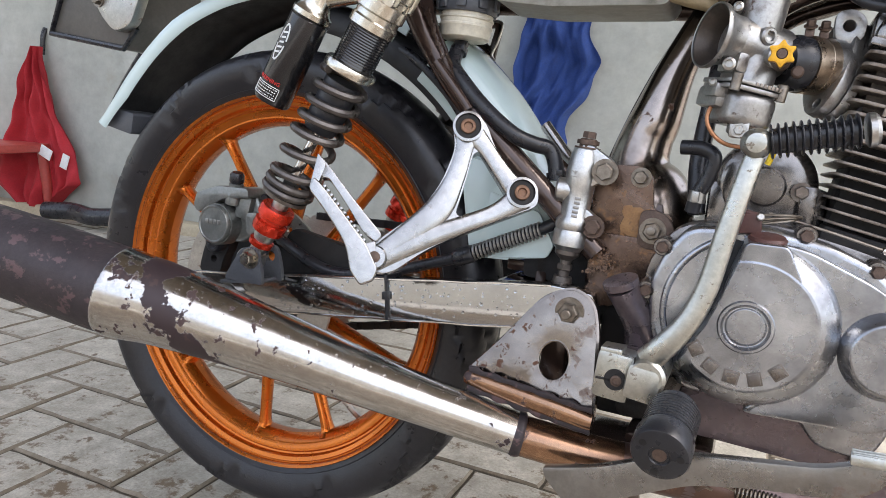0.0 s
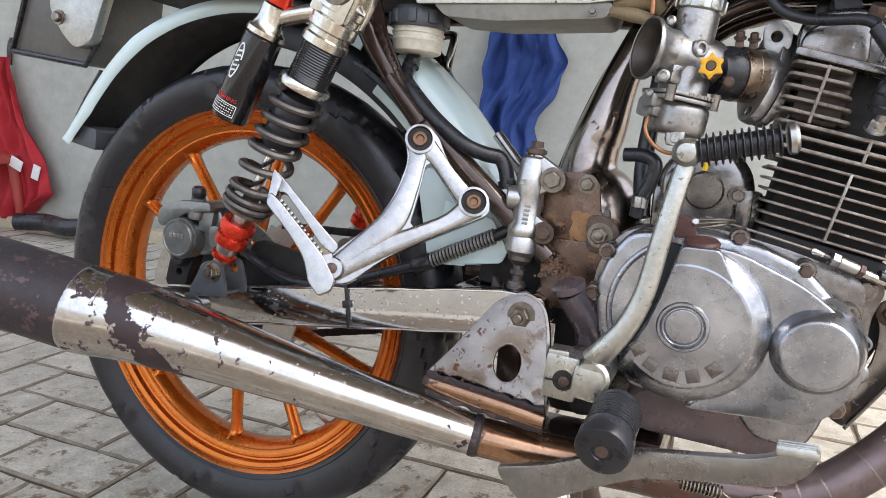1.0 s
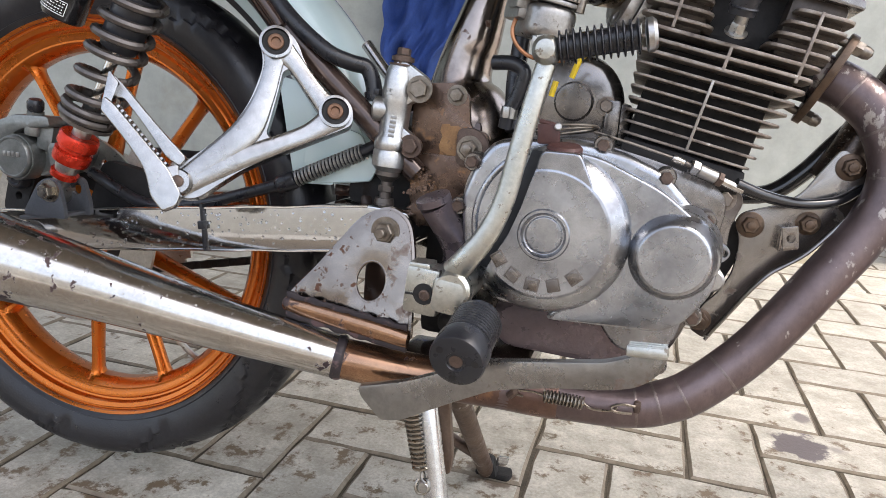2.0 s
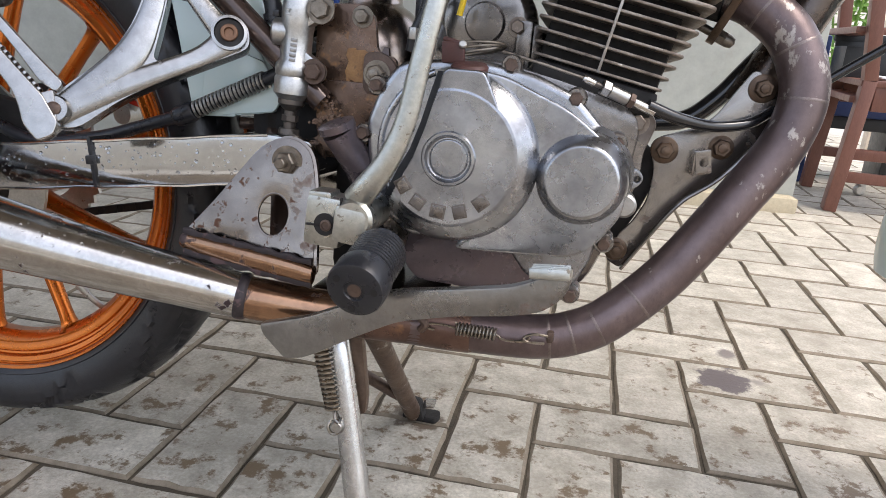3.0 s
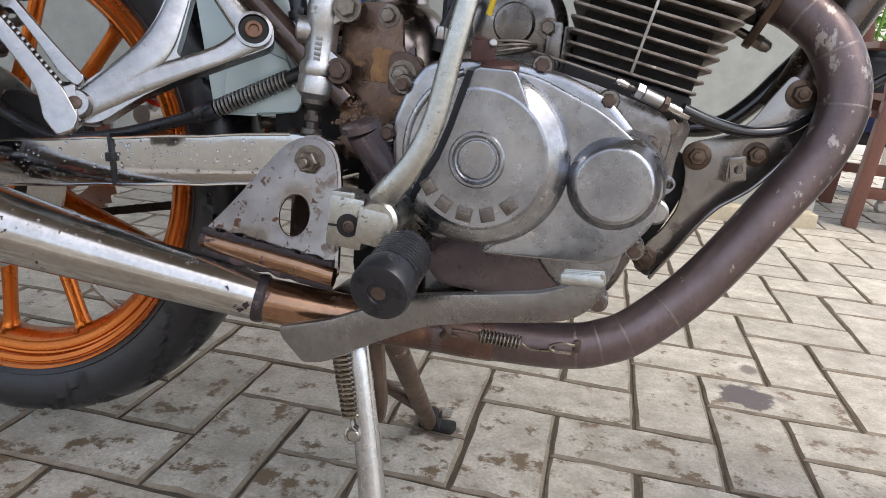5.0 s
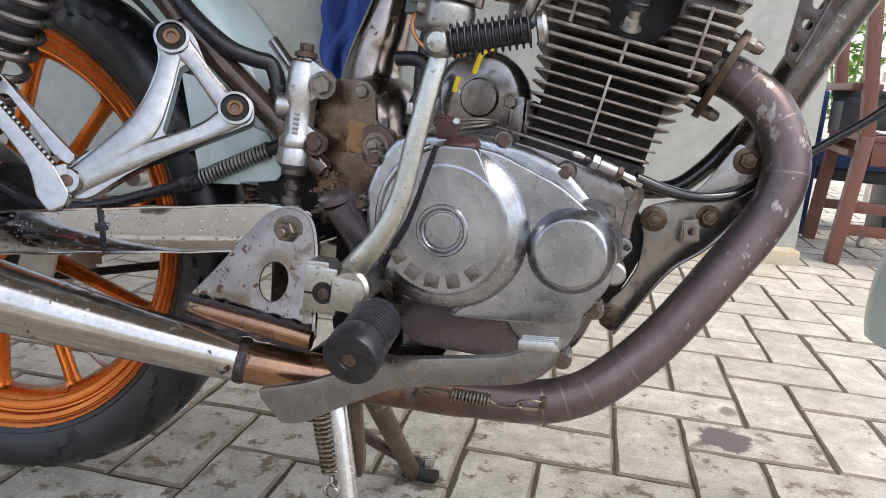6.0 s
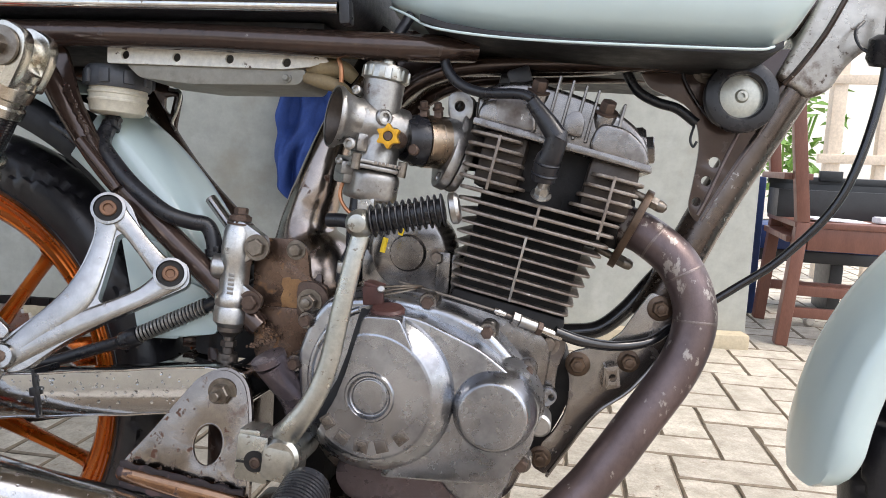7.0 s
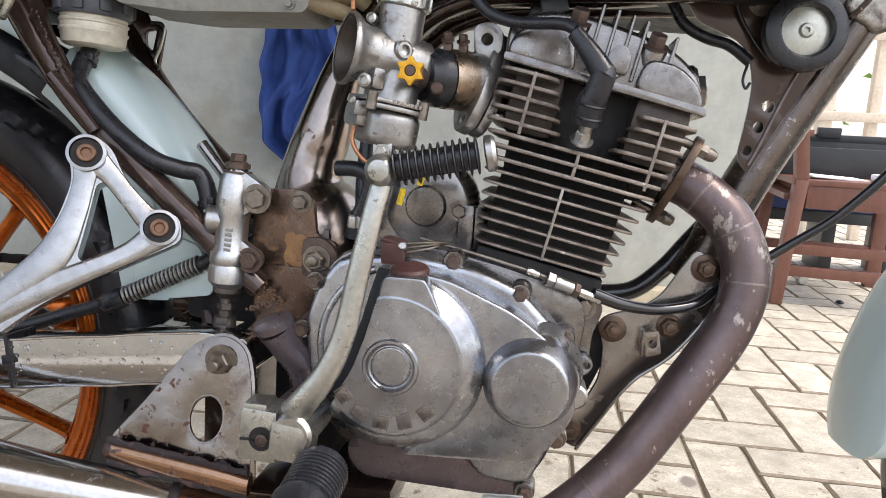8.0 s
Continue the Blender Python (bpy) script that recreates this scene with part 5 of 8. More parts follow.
lathe(bm, [(0.0155, 0), (0.0155, 0.006), (0.009, 0.007), (0, 0.007)], (0.4465, -0.1335, 0.387), (-0.35, -0.3, 1), 20)
part("breather_neck", bm, M["cast_dark"], engine, "purple-grey breather neck")
# starter gear housing and hose
bm = B()
lathe(bm, [(0.044, 0.0), (0.044, 0.03), (0.040, 0.038), (0.034, 0.041), (0.018, 0.042), (0.016, 0.047), (0.0, 0.048)], (0.547, -0.01, 0.484), RIGHT, 48)
box(bm, (0.55, 0.0, 0.462), (0.10, 0.10, 0.05), 0.01)
box(bm, (0.583, -0.05, 0.468), (0.014, 0.02, 0.04), 0.004)
part("starter_housing", bm, M["head"], engine, "dark cast round housing behind the kick lever")
bolts(engine, [(0.577, -0.056, 0.482)], 0.006, 0.008, "fin")
bm = B()
tube(bm, [(0.474, -0.075, 0.512), (0.492, -0.078, 0.512), (0.503, -0.079, 0.505), (0.500, -0.078, 0.487), (0.493, -0.077, 0.470), (0.490, -0.075, 0.455)], 0.0066, 14)
hose = part("breather_hose", bm, M["rubber"], engine, "black rubber breather hose")
bm = B()
lathe(bm, [(0.0076, 0), (0.0076, 0.010)], (0.4925, -0.0766, 0.464), (0.1, 0, 1), 20)
box(bm, (0.4925, -0.087, 0.469), (0.006, 0.006, 0.010), 0.001)
part("hose_clamp", bm, M["steel"], hose)

# cylinder with fins; e1 runs along the fins, e2 up the bore
TILT_CYL = 12.0
ca, sa = math.cos(radians(TILT_CYL)), math.sin(radians(TILT_CYL))
CYL = Matrix(((ca, 0, sa, 0.6519), (0, 1, 0, -0.02), (-sa, 0, ca, 0.4494), (0, 0, 0, 1))) @ Matrix.Diagonal((0.974, 0.974, 0.974, 1))
STEP = 0.0100
# The core's near-black colour puts shade between the fins
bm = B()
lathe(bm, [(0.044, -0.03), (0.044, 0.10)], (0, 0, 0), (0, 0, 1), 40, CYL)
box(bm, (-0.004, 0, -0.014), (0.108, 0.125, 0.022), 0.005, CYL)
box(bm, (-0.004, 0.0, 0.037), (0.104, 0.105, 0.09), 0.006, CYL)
barrel = part("cylinder_barrel", bm, M["barrel"], engine, "finned cylinder barrel, its core near-black for the shade in the gaps")


def fin(bm, x0, x1, y, s, th=0.0022):
    b = bmesh.new()
    plate(b, rounded([(x0, -y), (x1, -y), (x1, y), (x0, y)], 0.012, 3), -th / 2, th / 2, bevel=th * 0.42, segments=2)
    solid(bm, b, CYL @ Matrix.Translation((0, 0, s)) @ pose(0, 0, 0, 90, 0, 0))


for i in range(7):
    s = STEP * i
    bm = B()
    fin(bm, -0.062 - 0.13 * s, 0.0516 + 0.22 * s, 0.066 + 0.16 * s, s, 0.0025)
    part("fin", bm, M["fin"], barrel)
bm = B()
box(bm, (-0.004, -0.072, STEP * 3), (0.0024, 0.004, STEP * 6.2), 0.0006, CYL, rot=(8, 0, 0))
part("fin_bridge", bm, M["fin_edge"], barrel)
# head: three full fins, then split fins either side of the plug recess
bm = B()
# Near-black again, so that the gaps of the head look shaded
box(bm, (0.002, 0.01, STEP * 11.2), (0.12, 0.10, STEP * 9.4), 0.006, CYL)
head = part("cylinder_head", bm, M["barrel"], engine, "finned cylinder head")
for i in range(7, 10):
    s = STEP * i
    bm = B()
    fin(bm, -0.0635 - 0.13 * s, 0.0525 + 0.22 * s, 0.080, s, 0.0034)
    part("fin", bm, M["fin"], head)
for i in range(10, 15):
    s = STEP * i
    for x0, x1 in ((-0.0785, -0.018 - 0.003 * (i - 10)), (0.024 + 0.004 * (i - 10), 0.0525 + 0.235 * s)):
        if x0 > 0 and i == 14:
            continue
        bm = B()
        fin(bm, x0, x1, 0.079, s, 0.0032)
        part("fin", bm, M["fin"], head)
for x, s0, s1 in ((-0.050, 9.2, 14.2), (0.056, 7.5, 13.2), (0.0, 7.0, 9.0)):
    bm = B()
    box(bm, (x, -0.0785, STEP * (s0 + s1) / 2), (0.0028, 0.003, STEP * (s1 - s0)), 0.0008, CYL)
    part("fin_bridge", bm, M["fin"], head)
# Brown cores carry the shading of the plug cavity in their colour
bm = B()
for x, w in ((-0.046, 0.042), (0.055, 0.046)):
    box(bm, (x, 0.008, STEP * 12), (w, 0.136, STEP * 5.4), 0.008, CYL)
part("head_core", bm, M["recess_brown"], head)
# rocker cover
bm = B()
rock = rounded([(-0.079, 0.146), (-0.083, 0.18), (-0.060, 0.192), (-0.034, 0.198), (0.0, 0.196), (0.03, 0.1925), (0.056, 0.185), (0.0775, 0.17), (0.084, 0.143)], 0.012)
plate(bm, rock, -0.058, 0.062, bevel=0.012, m=CYL, segments=4)
plate(bm, rounded([(-0.079, 0.1465), (-0.079, 0.153), (0.0, 0.1515), (0.084, 0.1495), (0.086, 0.1425)], 0.002), -0.068, 0.068, bevel=0.0025, m=CYL)
plate(bm, rounded([(0.026, 0.1485), (0.030, 0.176), (0.056, 0.176), (0.076, 0.164), (0.0845, 0.1455)], 0.010), -0.066, 0.0, bevel=0.013, m=CYL, segments=5)
plate(bm, rounded([(-0.079, 0.150), (-0.076, 0.172), (-0.055, 0.185), (-0.03, 0.188), (-0.02, 0.150)], 0.010), -0.062, 0.0, bevel=0.014, m=CYL, segments=5)
cover2 = part("rocker_cover", bm, M["head"], engine, "cast aluminium rocker cover with cooling ribs")
for x, top in ((-0.0134, 0.2075), (-0.001, 0.2065), (0.0115, 0.205), (0.023, 0.2035), (0.048, 0.1965)):
    bm = B()
    plate(bm, rounded([(x - 0.0016, 0.155), (x + 0.0016, 0.155), (x + 0.0016, top), (x - 0.0012, top)], 0.001, 2), -0.0625, 0.055, bevel=0.0007, m=CYL, segments=1)
    part("rib", bm, M["head"], cover2)
bm = B()
plate(bm, rounded([(0.000, 0.158), (0.000, 0.172), (0.006, 0.180), (0.013, 0.180), (0.0185, 0.172), (0.0185, 0.158)], 0.004), -0.067, -0.050, bevel=0.002, m=CYL)
part("cover_pad", bm, M["head"], cover2)
for x, s in ((-0.0293, 0.1885), (0.034, 0.184)):
    bm = B()
    lathe(bm, [(0.0118, -0.02), (0.0112, -0.002), (0.0098, 0.0)], CYL @ Vector((x, -0.054, s + 0.003)), CYL.to_3x3() @ Vector((0, -0.45, 1)), 22)
    part("bolt_seat", bm, M["head"], cover2)
    bm = B()
    hexbolt(bm, CYL @ Vector((x, -0.056, s + 0.002)), 0.0072, 0.009, CYL.to_3x3() @ Vector((0, -0.6, 1)))
    part("cover_bolt", bm, M["bolt"], cover2, "rusty cover bolt")
bm = B()
vx = CYL.to_3x3() @ Vector((1, -0.1, 0.3))
p = CYL @ Vector((0.0765, -0.03, 0.164))
lathe(bm, [(0.021, -0.012), (0.021, 0.0), (0.0185, 0.003), (0.0, 0.003)], p, vx, 30)
hexbolt(bm, p + vx.normalized() * 0.003, 0.0135, 0.007, vx, washer=False)
part("valve_cap", bm, M["head"], cover2)
bm = B()
box(bm, (-0.052, -0.02, 0.203), (0.022, 0.03, 0.016), 0.003, CYL, rot=(0, -30, 0))
box(bm, (-0.066, 0.01, 0.207), (0.016, 0.02, 0.026), 0.003, CYL)
part("breather", bm, M["plastic"], cover2)
# spark plug with cap and lead
bm = B()
pb, pc = Vector((0.6705, -0.082, 0.5425)), Vector((0.6735, -0.092, 0.556))
hexbolt(bm, pb, 0.0062, 0.008, pc - pb)
lathe(bm, [(0.005, 0.008), (0.005, 0.018)], pb, pc - pb, 16)
plug = part("spark_plug", bm, M["steel"], head, "spark plug with black cap and lead")
bm = B()
tube(bm, [(0.6715, -0.091, 0.5545, 0.0098), (0.6735, -0.094, 0.566, 0.0108), (0.676, -0.096, 0.573, 0.0108), (0.677, -0.097, 0.5745, 0.0096), (0.6815, -0.100, 0.590, 0.0092)], None, 20, 3)
lathe(bm, [(0, -0.0092), (0.006, -0.007), (0.0092, 0), (0.006, 0.007), (0, 0.0092)], (0.6815, -0.100, 0.590), (0.5, 0, 1), 20)
tube(bm, [(0.6815, -0.100, 0.590, 0.0090), (0.673, -0.098, 0.602, 0.0080), (0.659, -0.094, 0.6195, 0.0060)], None, 20, 4)
for s in (0.560, 0.569):
    lathe(bm, [(0.0106, -0.0012), (0.0114, 0), (0.0106, 0.0012)], (0.6725 + 0.2 * (s - 0.56), -0.0925 - 0.3 * (s - 0.56), s), (0.2, -0.3, 1), 20)
part("plug_cap", bm, M["rubber"], plug, "black rubber spark plug cap")
bm = B()
tube(bm, [(0.660, -0.094, 0.6215), (0.648, -0.088, 0.6265), (0.615, -0.074, 0.629), (0.592, -0.067, 0.638), (0.579, -0.063, 0.656), (0.581, -0.058, 0.680), (0.585, -0.05, 0.70)], 0.0046, 12)
part("plug_lead", bm, M["rubber"], plug)

# exhaust flange on the head
bm = B()
fa, fb = Vector((0.767, -0.055, 0.553)), Vector((0.739, -0.018, 0.484))
mid = (fa + fb) / 2
along = (fb - fa).normalized()
outw = Vector((0.86, -0.1, -0.36))
outw = (outw - along * outw.dot(along)).normalized()
wide = outw.cross(along)
FL = Matrix(((along[0], outw[0], wide[0], mid[0]), (along[1], outw[1], wide[1], mid[1]), (along[2], outw[2], wide[2], mid[2]), (0, 0, 0, 1)))
plate(bm, rounded([(-0.042, -0.010), (-0.015, -0.026), (0.015, -0.026), (0.042, -0.010), (0.042, 0.010), (0.015, 0.026), (-0.015, 0.026), (-0.042, 0.010)], 0.010), -0.003, 0.004, [ring(0, 0, 0.019, 24)], 0.001, FL)
fl = part("exhaust_flange", bm, M["tarnish"], engine, "tarnished exhaust port flange")
for q in (fa + along * 0.008, fb - along * 0.008):
    bm = B()
    lathe(bm, [(0.0038, -0.02), (0.0038, 0.017)], q, outw, 12)
    hexbolt(bm, q + outw * 0.004, 0.0062, 0.007, outw, washer=False)
    lathe(bm, [(0.0056, 0.010), (0.0056, 0.014), (0.0042, 0.018), (0, 0.0195)], q, outw, 12)
    part("flange_nut", bm, M["boltz"], fl, "dull domed nut")
bm = B()
tube(bm, [(0.722, -0.028, 0.530, 0.026), (0.748, -0.036, 0.522, 0.0245)], None, 28, 3)
part("port", bm, M["barrel"], fl)

# intake: flange, clamp, carburettor
bm = B()
ia, ib = Vector((0.5935, -0.033, 0.632)), Vector((0.579, -0.075, 0.546))
mid = (ia + ib) / 2
I1 = Vector((0.540, -0.088, 0.5885))
along = (ib - ia).normalized()
outw = I1 - mid
outw = (outw - along * outw.dot(along)).normalized()
wide = outw.cross(along)
FI = Matrix(((along[0], outw[0], wide[0], mid[0]), (along[1], outw[1], wide[1], mid[1]), (along[2], outw[2], wide[2], mid[2]), (0, 0, 0, 1)))
plate(bm, rounded([(-0.051, -0.011), (-0.022, -0.024), (0.022, -0.024), (0.047, -0.010), (0.047, 0.010), (0.022, 0.024), (-0.022, 0.024), (-0.051, 0.011)], 0.011), -0.004, 0.006, [ring(-0.040, 0, 0.0045, 12), ring(0.038, 0, 0.0045, 12)], 0.002, FI)
plate(bm, rounded([(-0.049, -0.011), (-0.022, -0.023), (0.022, -0.023), (0.045, -0.010), (0.045, 0.010), (0.022, 0.023), (-0.022, 0.023), (-0.049, 0.011)], 0.011), -0.014, -0.005, [], 0.002, FI)
plate(bm, rounded([(0.580, 0.634), (0.594, 0.637), (0.6045, 0.629), (0.604, 0.612), (0.592, 0.606), (0.581, 0.612)], 0.009), -0.066, -0.055, [ring(0.5915, 0.6225, 0.0046, 16)], 0.0018)
intake = part("intake_flange", bm, M["carb"], engine, "cast intake flange")
bm = B()
ax = (I1 - mid).normalized()
lathe(bm, [(0.024, -0.03), (0.024, 0.0), (0.0245, 0.004), (0.0235, 0.012), (0.0225, 0.02)], mid, ax, 36)
part("intake_stub", bm, M["carb"], intake)
bm = B()
lathe(bm, [(0.022, 0.012), (0.0240, 0.0125), (0.0240, 0.020), (0.0236, 0.0205), (0.0240, 0.021), (0.0240, 0.033), (0.022, 0.0335)], mid, ax, 40)
part("clamp_band", bm, M["brass"], intake, "heat-browned steel hose clamp band")
bm = B()
lathe(bm, [(0.0225, 0.0095), (0.0232, 0.010), (0.0232, 0.0128), (0.022, 0.013)], mid, ax, 36)
lathe(bm, [(0.022, 0.033), (0.0232, 0.034), (0.0232, 0.042), (0.0205, 0.047), (0.019, 0.052)], mid, ax, 36)
part("rubber_joint", bm, M["rubber"], intake)
for f in (0.016, 0.030):
    q = mid + ax * f
    bm = B()
    box(bm, (q[0], q[1] - 0.008, q[2] + 0.0245), (0.007, 0.012, 0.008), 0.0015)
    hexbolt(bm, (q[0], q[1] - 0.012, q[2] + 0.0285), 0.0036, 0.005, (0, -0.5, 1))
    part("clamp_screw", bm, M["bolt"], intake)
bm = B()
q = mid + ax * 0.036
lathe(bm, [(0.005, -0.004), (0.005, 0.004), (0.0035, 0.0055), (0, 0.0055)], (q[0], q[1] - 0.0215, q[2] - 0.010), RIGHT, 16)
part("vacuum_plug", bm, M["bolt"], intake)

CARB = pose(0.5205, -0.090, 0.5955, 0, 8, 0) @ pose(0, 0, 0, 0, 0, 34)
bm = B()
lathe(bm, [(0.0190, -0.03), (0.0185, 0.0), (0.0180, 0.046), (0.0, 0.046)], (0, 0, 0), (0, 0, 1), 36, CARB)
lathe(bm, [(0.0205, -0.026), (0.0212, -0.02), (0.0212, 0.018), (0.0195, 0.022)], (0, 0, 0.003), (-1, 0, 0), 36, CARB)
lathe(bm, [(0.0205, -0.034), (0.0205, -0.016), (0.0185, -0.012), (0.0185, -0.005)], (0.002, -0.004, 0), (0, 0, 1), 32, CARB)
lathe(bm, [(0.0075, -0.02), (0.0075, 0.018), (0.0060, 0.0195), (0.0042, 0.0195), (0.0042, 0.016), (0, 0.016)], (-0.004, -0.004, 0.010), (0.12, -1, 0.05), 20, CARB)
box(bm, (-0.017, -0.006, -0.014), (0.010, 0.030, 0.016), 0.003, CARB)
lathe(bm, [(0.009, 0.0), (0.0085, 0.012), (0.006, 0.014)], (0.006, -0.014, -0.004), (0.1, -1, 0), 20, CARB)
carb = part("carburettor", bm, M["carb"], bike, "grey alloy slide carburettor with a gold idle screw")
bm = B()
lathe(bm, [(0.0205, 0.016), (0.0208, 0.024), (0.0222, 0.030), (0.0248, 0.0345), (0.0268, 0.0365), (0.0274, 0.0395), (0.0268, 0.0415), (0.0255, 0.0410)], (0, 0, 0.004), (-1, 0, 0), 40, CARB, caps=False)
part("bell_mouth", bm, M["carb"], carb, "open bell mouth")
bm = B()
lathe(bm, [(0.0253, 0.0402), (0.021, 0.034), (0.0178, 0.026), (0.0165, 0.0)], (0, 0, 0.004), (-1, 0, 0), 40, CARB, caps=False)
part("throat", bm, M["recess_brown"], carb, "dark brown throat")
bm = B()
lathe(bm, [(0.0165, 0.003), (0, 0.003)], (0, 0, 0.004), (-1, 0, 0), 24, CARB)
part("throttle_slide", bm, M["barrel"], carb)
bm = B()
lathe(bm, [(0.0185, 0.043), (0.0206, 0.0445), (0.0206, 0.0545), (0.0188, 0.057), (0.006, 0.058), (0.006, 0.066), (0, 0.066)], (0, 0, 0), (0, 0, 1), 36, CARB)
cap_top = part("top_cap", bm, M["zinc"], carb, "knurled metal top cap")
for i in range(12):
    a = 2 * math.pi * i / 12
    bm = B()
    box(bm, (0.0202 * math.cos(a), 0.0202 * math.sin(a), 0.0495), (0.003, 0.0052, 0.0095), 0.0008, CARB, rot=(0, 0, math.degrees(a)))
    part("knurl", bm, M["zinc"], cap_top)
bm = B()
TB = CARB @ pose(0, 0, 0, -90, 0, 0)
plate(bm, rounded([(-0.027, -0.032), (0.028, -0.032), (0.028, 0.024), (-0.027, 0.024)], [0.012, 0.02, 0.02, 0.012]), 0.0275, 0.031, bevel=0.001, m=TB)
plate(bm, rounded([(-0.026, -0.031), (0.027, -0.031), (0.027, 0.023), (-0.026, 0.023)], [0.012, 0.02, 0.02, 0.012]), 0.0318, 0.0355, bevel=0.001, m=TB)
part("bowl_flange", bm, M["carb"], carb)
bm = B()
plate(bm, rounded([(-0.019, -0.0295), (0.0255, -0.0295), (0.0255, 0.02), (-0.019, 0.02)], [0.016, 0.020, 0.020, 0.012], 7), 0.0355, 0.0635, bevel=0.0135, m=TB, segments=5)
part("float_bowl", bm, M["carb"], carb, "rounded float bowl")
bm = B()
box(bm, (-0.018, 0.004, -0.043), (0.018, 0.034, 0.018), 0.005, CARB)
box(bm, (-0.024, -0.004, -0.038), (0.012, 0.020, 0.012), 0.003, CARB)
part("bowl_chamber", bm, M["carb"], carb)
for p in ((-0.0225, -0.0285, -0.031), (0.0205, -0.0275, -0.031), (0.0235, 0.019, -0.031)):
    bm = B()
    lathe(bm, [(0.0042, -0.0065), (0.0042, 0.0065), (0.0034, 0.0072), (0.0034, 0.0055), (0, 0.0055)], p, (0, 0, 1), 14, CARB)
    part("bowl_screw", bm, M["boltz"], carb)
bm = B()
lathe(bm, [(0.0055, 0.0), (0.0055, 0.008), (0.004, 0.010), (0, 0.010)], (0.002, -0.004, -0.060), (0, 0, -1), 18, CARB)
part("bowl_plug", bm, M["carb"], carb)
bm = B()
for i in range(7):
    box(bm, (-0.006 + 0.0036 * i, -0.0322, -0.0292), (0.0024, 0.001, 0.003), 0.0003, CARB, rot=(0, 4, 0))
part("stamped_marks", bm, M["fin"], carb)
bm = B()
star = []
for i in range(12):
    a = 2 * math.pi * i / 12
    r = 0.0118 if i % 2 else 0.0068
    star.append((r * math.cos(a), r * math.sin(a)))
sm = Matrix.Translation((0.5435, -0.136, 0.5865))
plate(bm, rounded(star, [0.0028 if i % 2 else 0.0024 for i in range(12)], 4), -0.003, 0.004, [ring(0, 0, 0.0042, 16)], 0.0008, sm)
gold = part("idle_screw", bm, M["yellow"], carb, "gold star-shaped idle screw")
bm = B()
lathe(bm, [(0.008, -0.035), (0.008, -0.006), (0.0042, -0.005), (0.0042, 0.002), (0.0034, 0.003), (0, 0.003)], (0.5435, -0.136, 0.5865), RIGHT, 20)
part("screw_core", bm, M["bolt"], gold)
for p, r in (((0.506, -0.119, 0.580), 0.0052), ((0.5155, -0.111, 0.607), 0.0052), ((0.506, -0.106, 0.628), 0.004), ((0.495, -0.112, 0.566), 0.0034)):
    bm = B()
    lathe(bm, [(r, -0.012), (r, 0.004), (r * 0.6, 0.005), (r * 0.6, 0.002), (0, 0.002)], p, RIGHT, 18)
    part("screw", bm, M["steel"], carb)
bm = B()
box(bm, (0.5205, -0.108, 0.529), (0.016, 0.014, 0.014), 0.003)
hexbolt(bm, (0.5205, -0.115, 0.528), 0.0042, 0.004)
part("drain_lug", bm, M["steel"], carb)
bm = B()
tube(bm, [(0.529, -0.09, 0.655), (0.532, -0.088, 0.672), (0.545, -0.08, 0.70)], 0.005, 12)
part("throttle_cable", bm, M["rubber"], carb)
bm = B()
tube(bm, [(0.50, -0.10, 0.56), (0.494, -0.105, 0.535), (0.51, -0.105, 0.517), (0.54, -0.10, 0.515)], 0.0018, 8)
part("drain_tube", bm, M["copperwire"], carb)
bm = B()
tube(bm, [(0.546, -0.085, 0.503), (0.551, -0.088, 0.517), (0.556, -0.088, 0.523)], 0.0026, 8)
box(bm, (0.558, -0.089, 0.524), (0.009, 0.005, 0.005), 0.0015)
tube(bm, [(0.530, -0.085, 0.486), (0.533, -0.086, 0.499)], 0.0026, 8)
part("wire_tag", bm, M["yellow_plastic"], bike, "yellow taped wire ends")

# kick starter
bm = B()
tube(bm, [(0.489, -0.190, 0.343, 0.0108), (0.497, -0.194, 0.353, 0.0102), (0.513, -0.195, 0.376, 0.0088), (0.524, -0.193, 0.405, 0.0082), (0.531, -0.190, 0.445, 0.0080), (0.5383, -0.187, 0.485, 0.0076), (0.5432, -0.184, 0.508, 0.0075)], None, 18, 8, 0.72)
kick = part("kick_starter", bm, M["zinc"], bike, "folded metal kick starter with a ribbed rubber grip")
bm = B()
lathe(bm, [(0, -0.014), (0.007, -0.0125), (0.0105, -0.008), (0.0115, 0), (0.0105, 0.008), (0.007, 0.0125), (0, 0.014)], (0.5430, -0.184, 0.5175), RIGHT, 28)
part("knuckle", bm, M["zinc"], kick)
k0, k1 = Vector((0.5515, -0.184, 0.5195)), Vector((0.6145, -0.181, 0.5330))
prof = []
for i in range(12):
    s = i / 12 * 0.060
    prof += [(0.0092, s), (0.0124, s + 0.0005), (0.0130, s + 0.0011), (0.0124, s + 0.0018), (0.0092, s + 0.0024)]
bm = B()
lathe(bm, prof, k0, k1 - k0, 28)
part("grip", bm, M["rubber"], kick, "ribbed black rubber grip")
bm = B()
lathe(bm, [(0.0105, 0), (0.0122, 0.001), (0.0122, 0.005), (0.010, 0.0075), (0, 0.0085)], k1 - Vector((0.003, 0, 0.0006)), k1 - k0, 24)
part("end_cap", bm, M["brushed"], kick)
bm = B()
box(bm, (0.464, -0.178, 0.324), (0.030, 0.03, 0.040), 0.005, rot=(0, 4, 0))
box(bm, (0.4605, -0.180, 0.343), (0.018, 0.022, 0.008), 0.002)
lathe(bm, [(0.0155, -0.03), (0.0155, 0.018), (0.013, 0.021), (0, 0.021)], (0.490, -0.18, 0.330), RIGHT, 28)
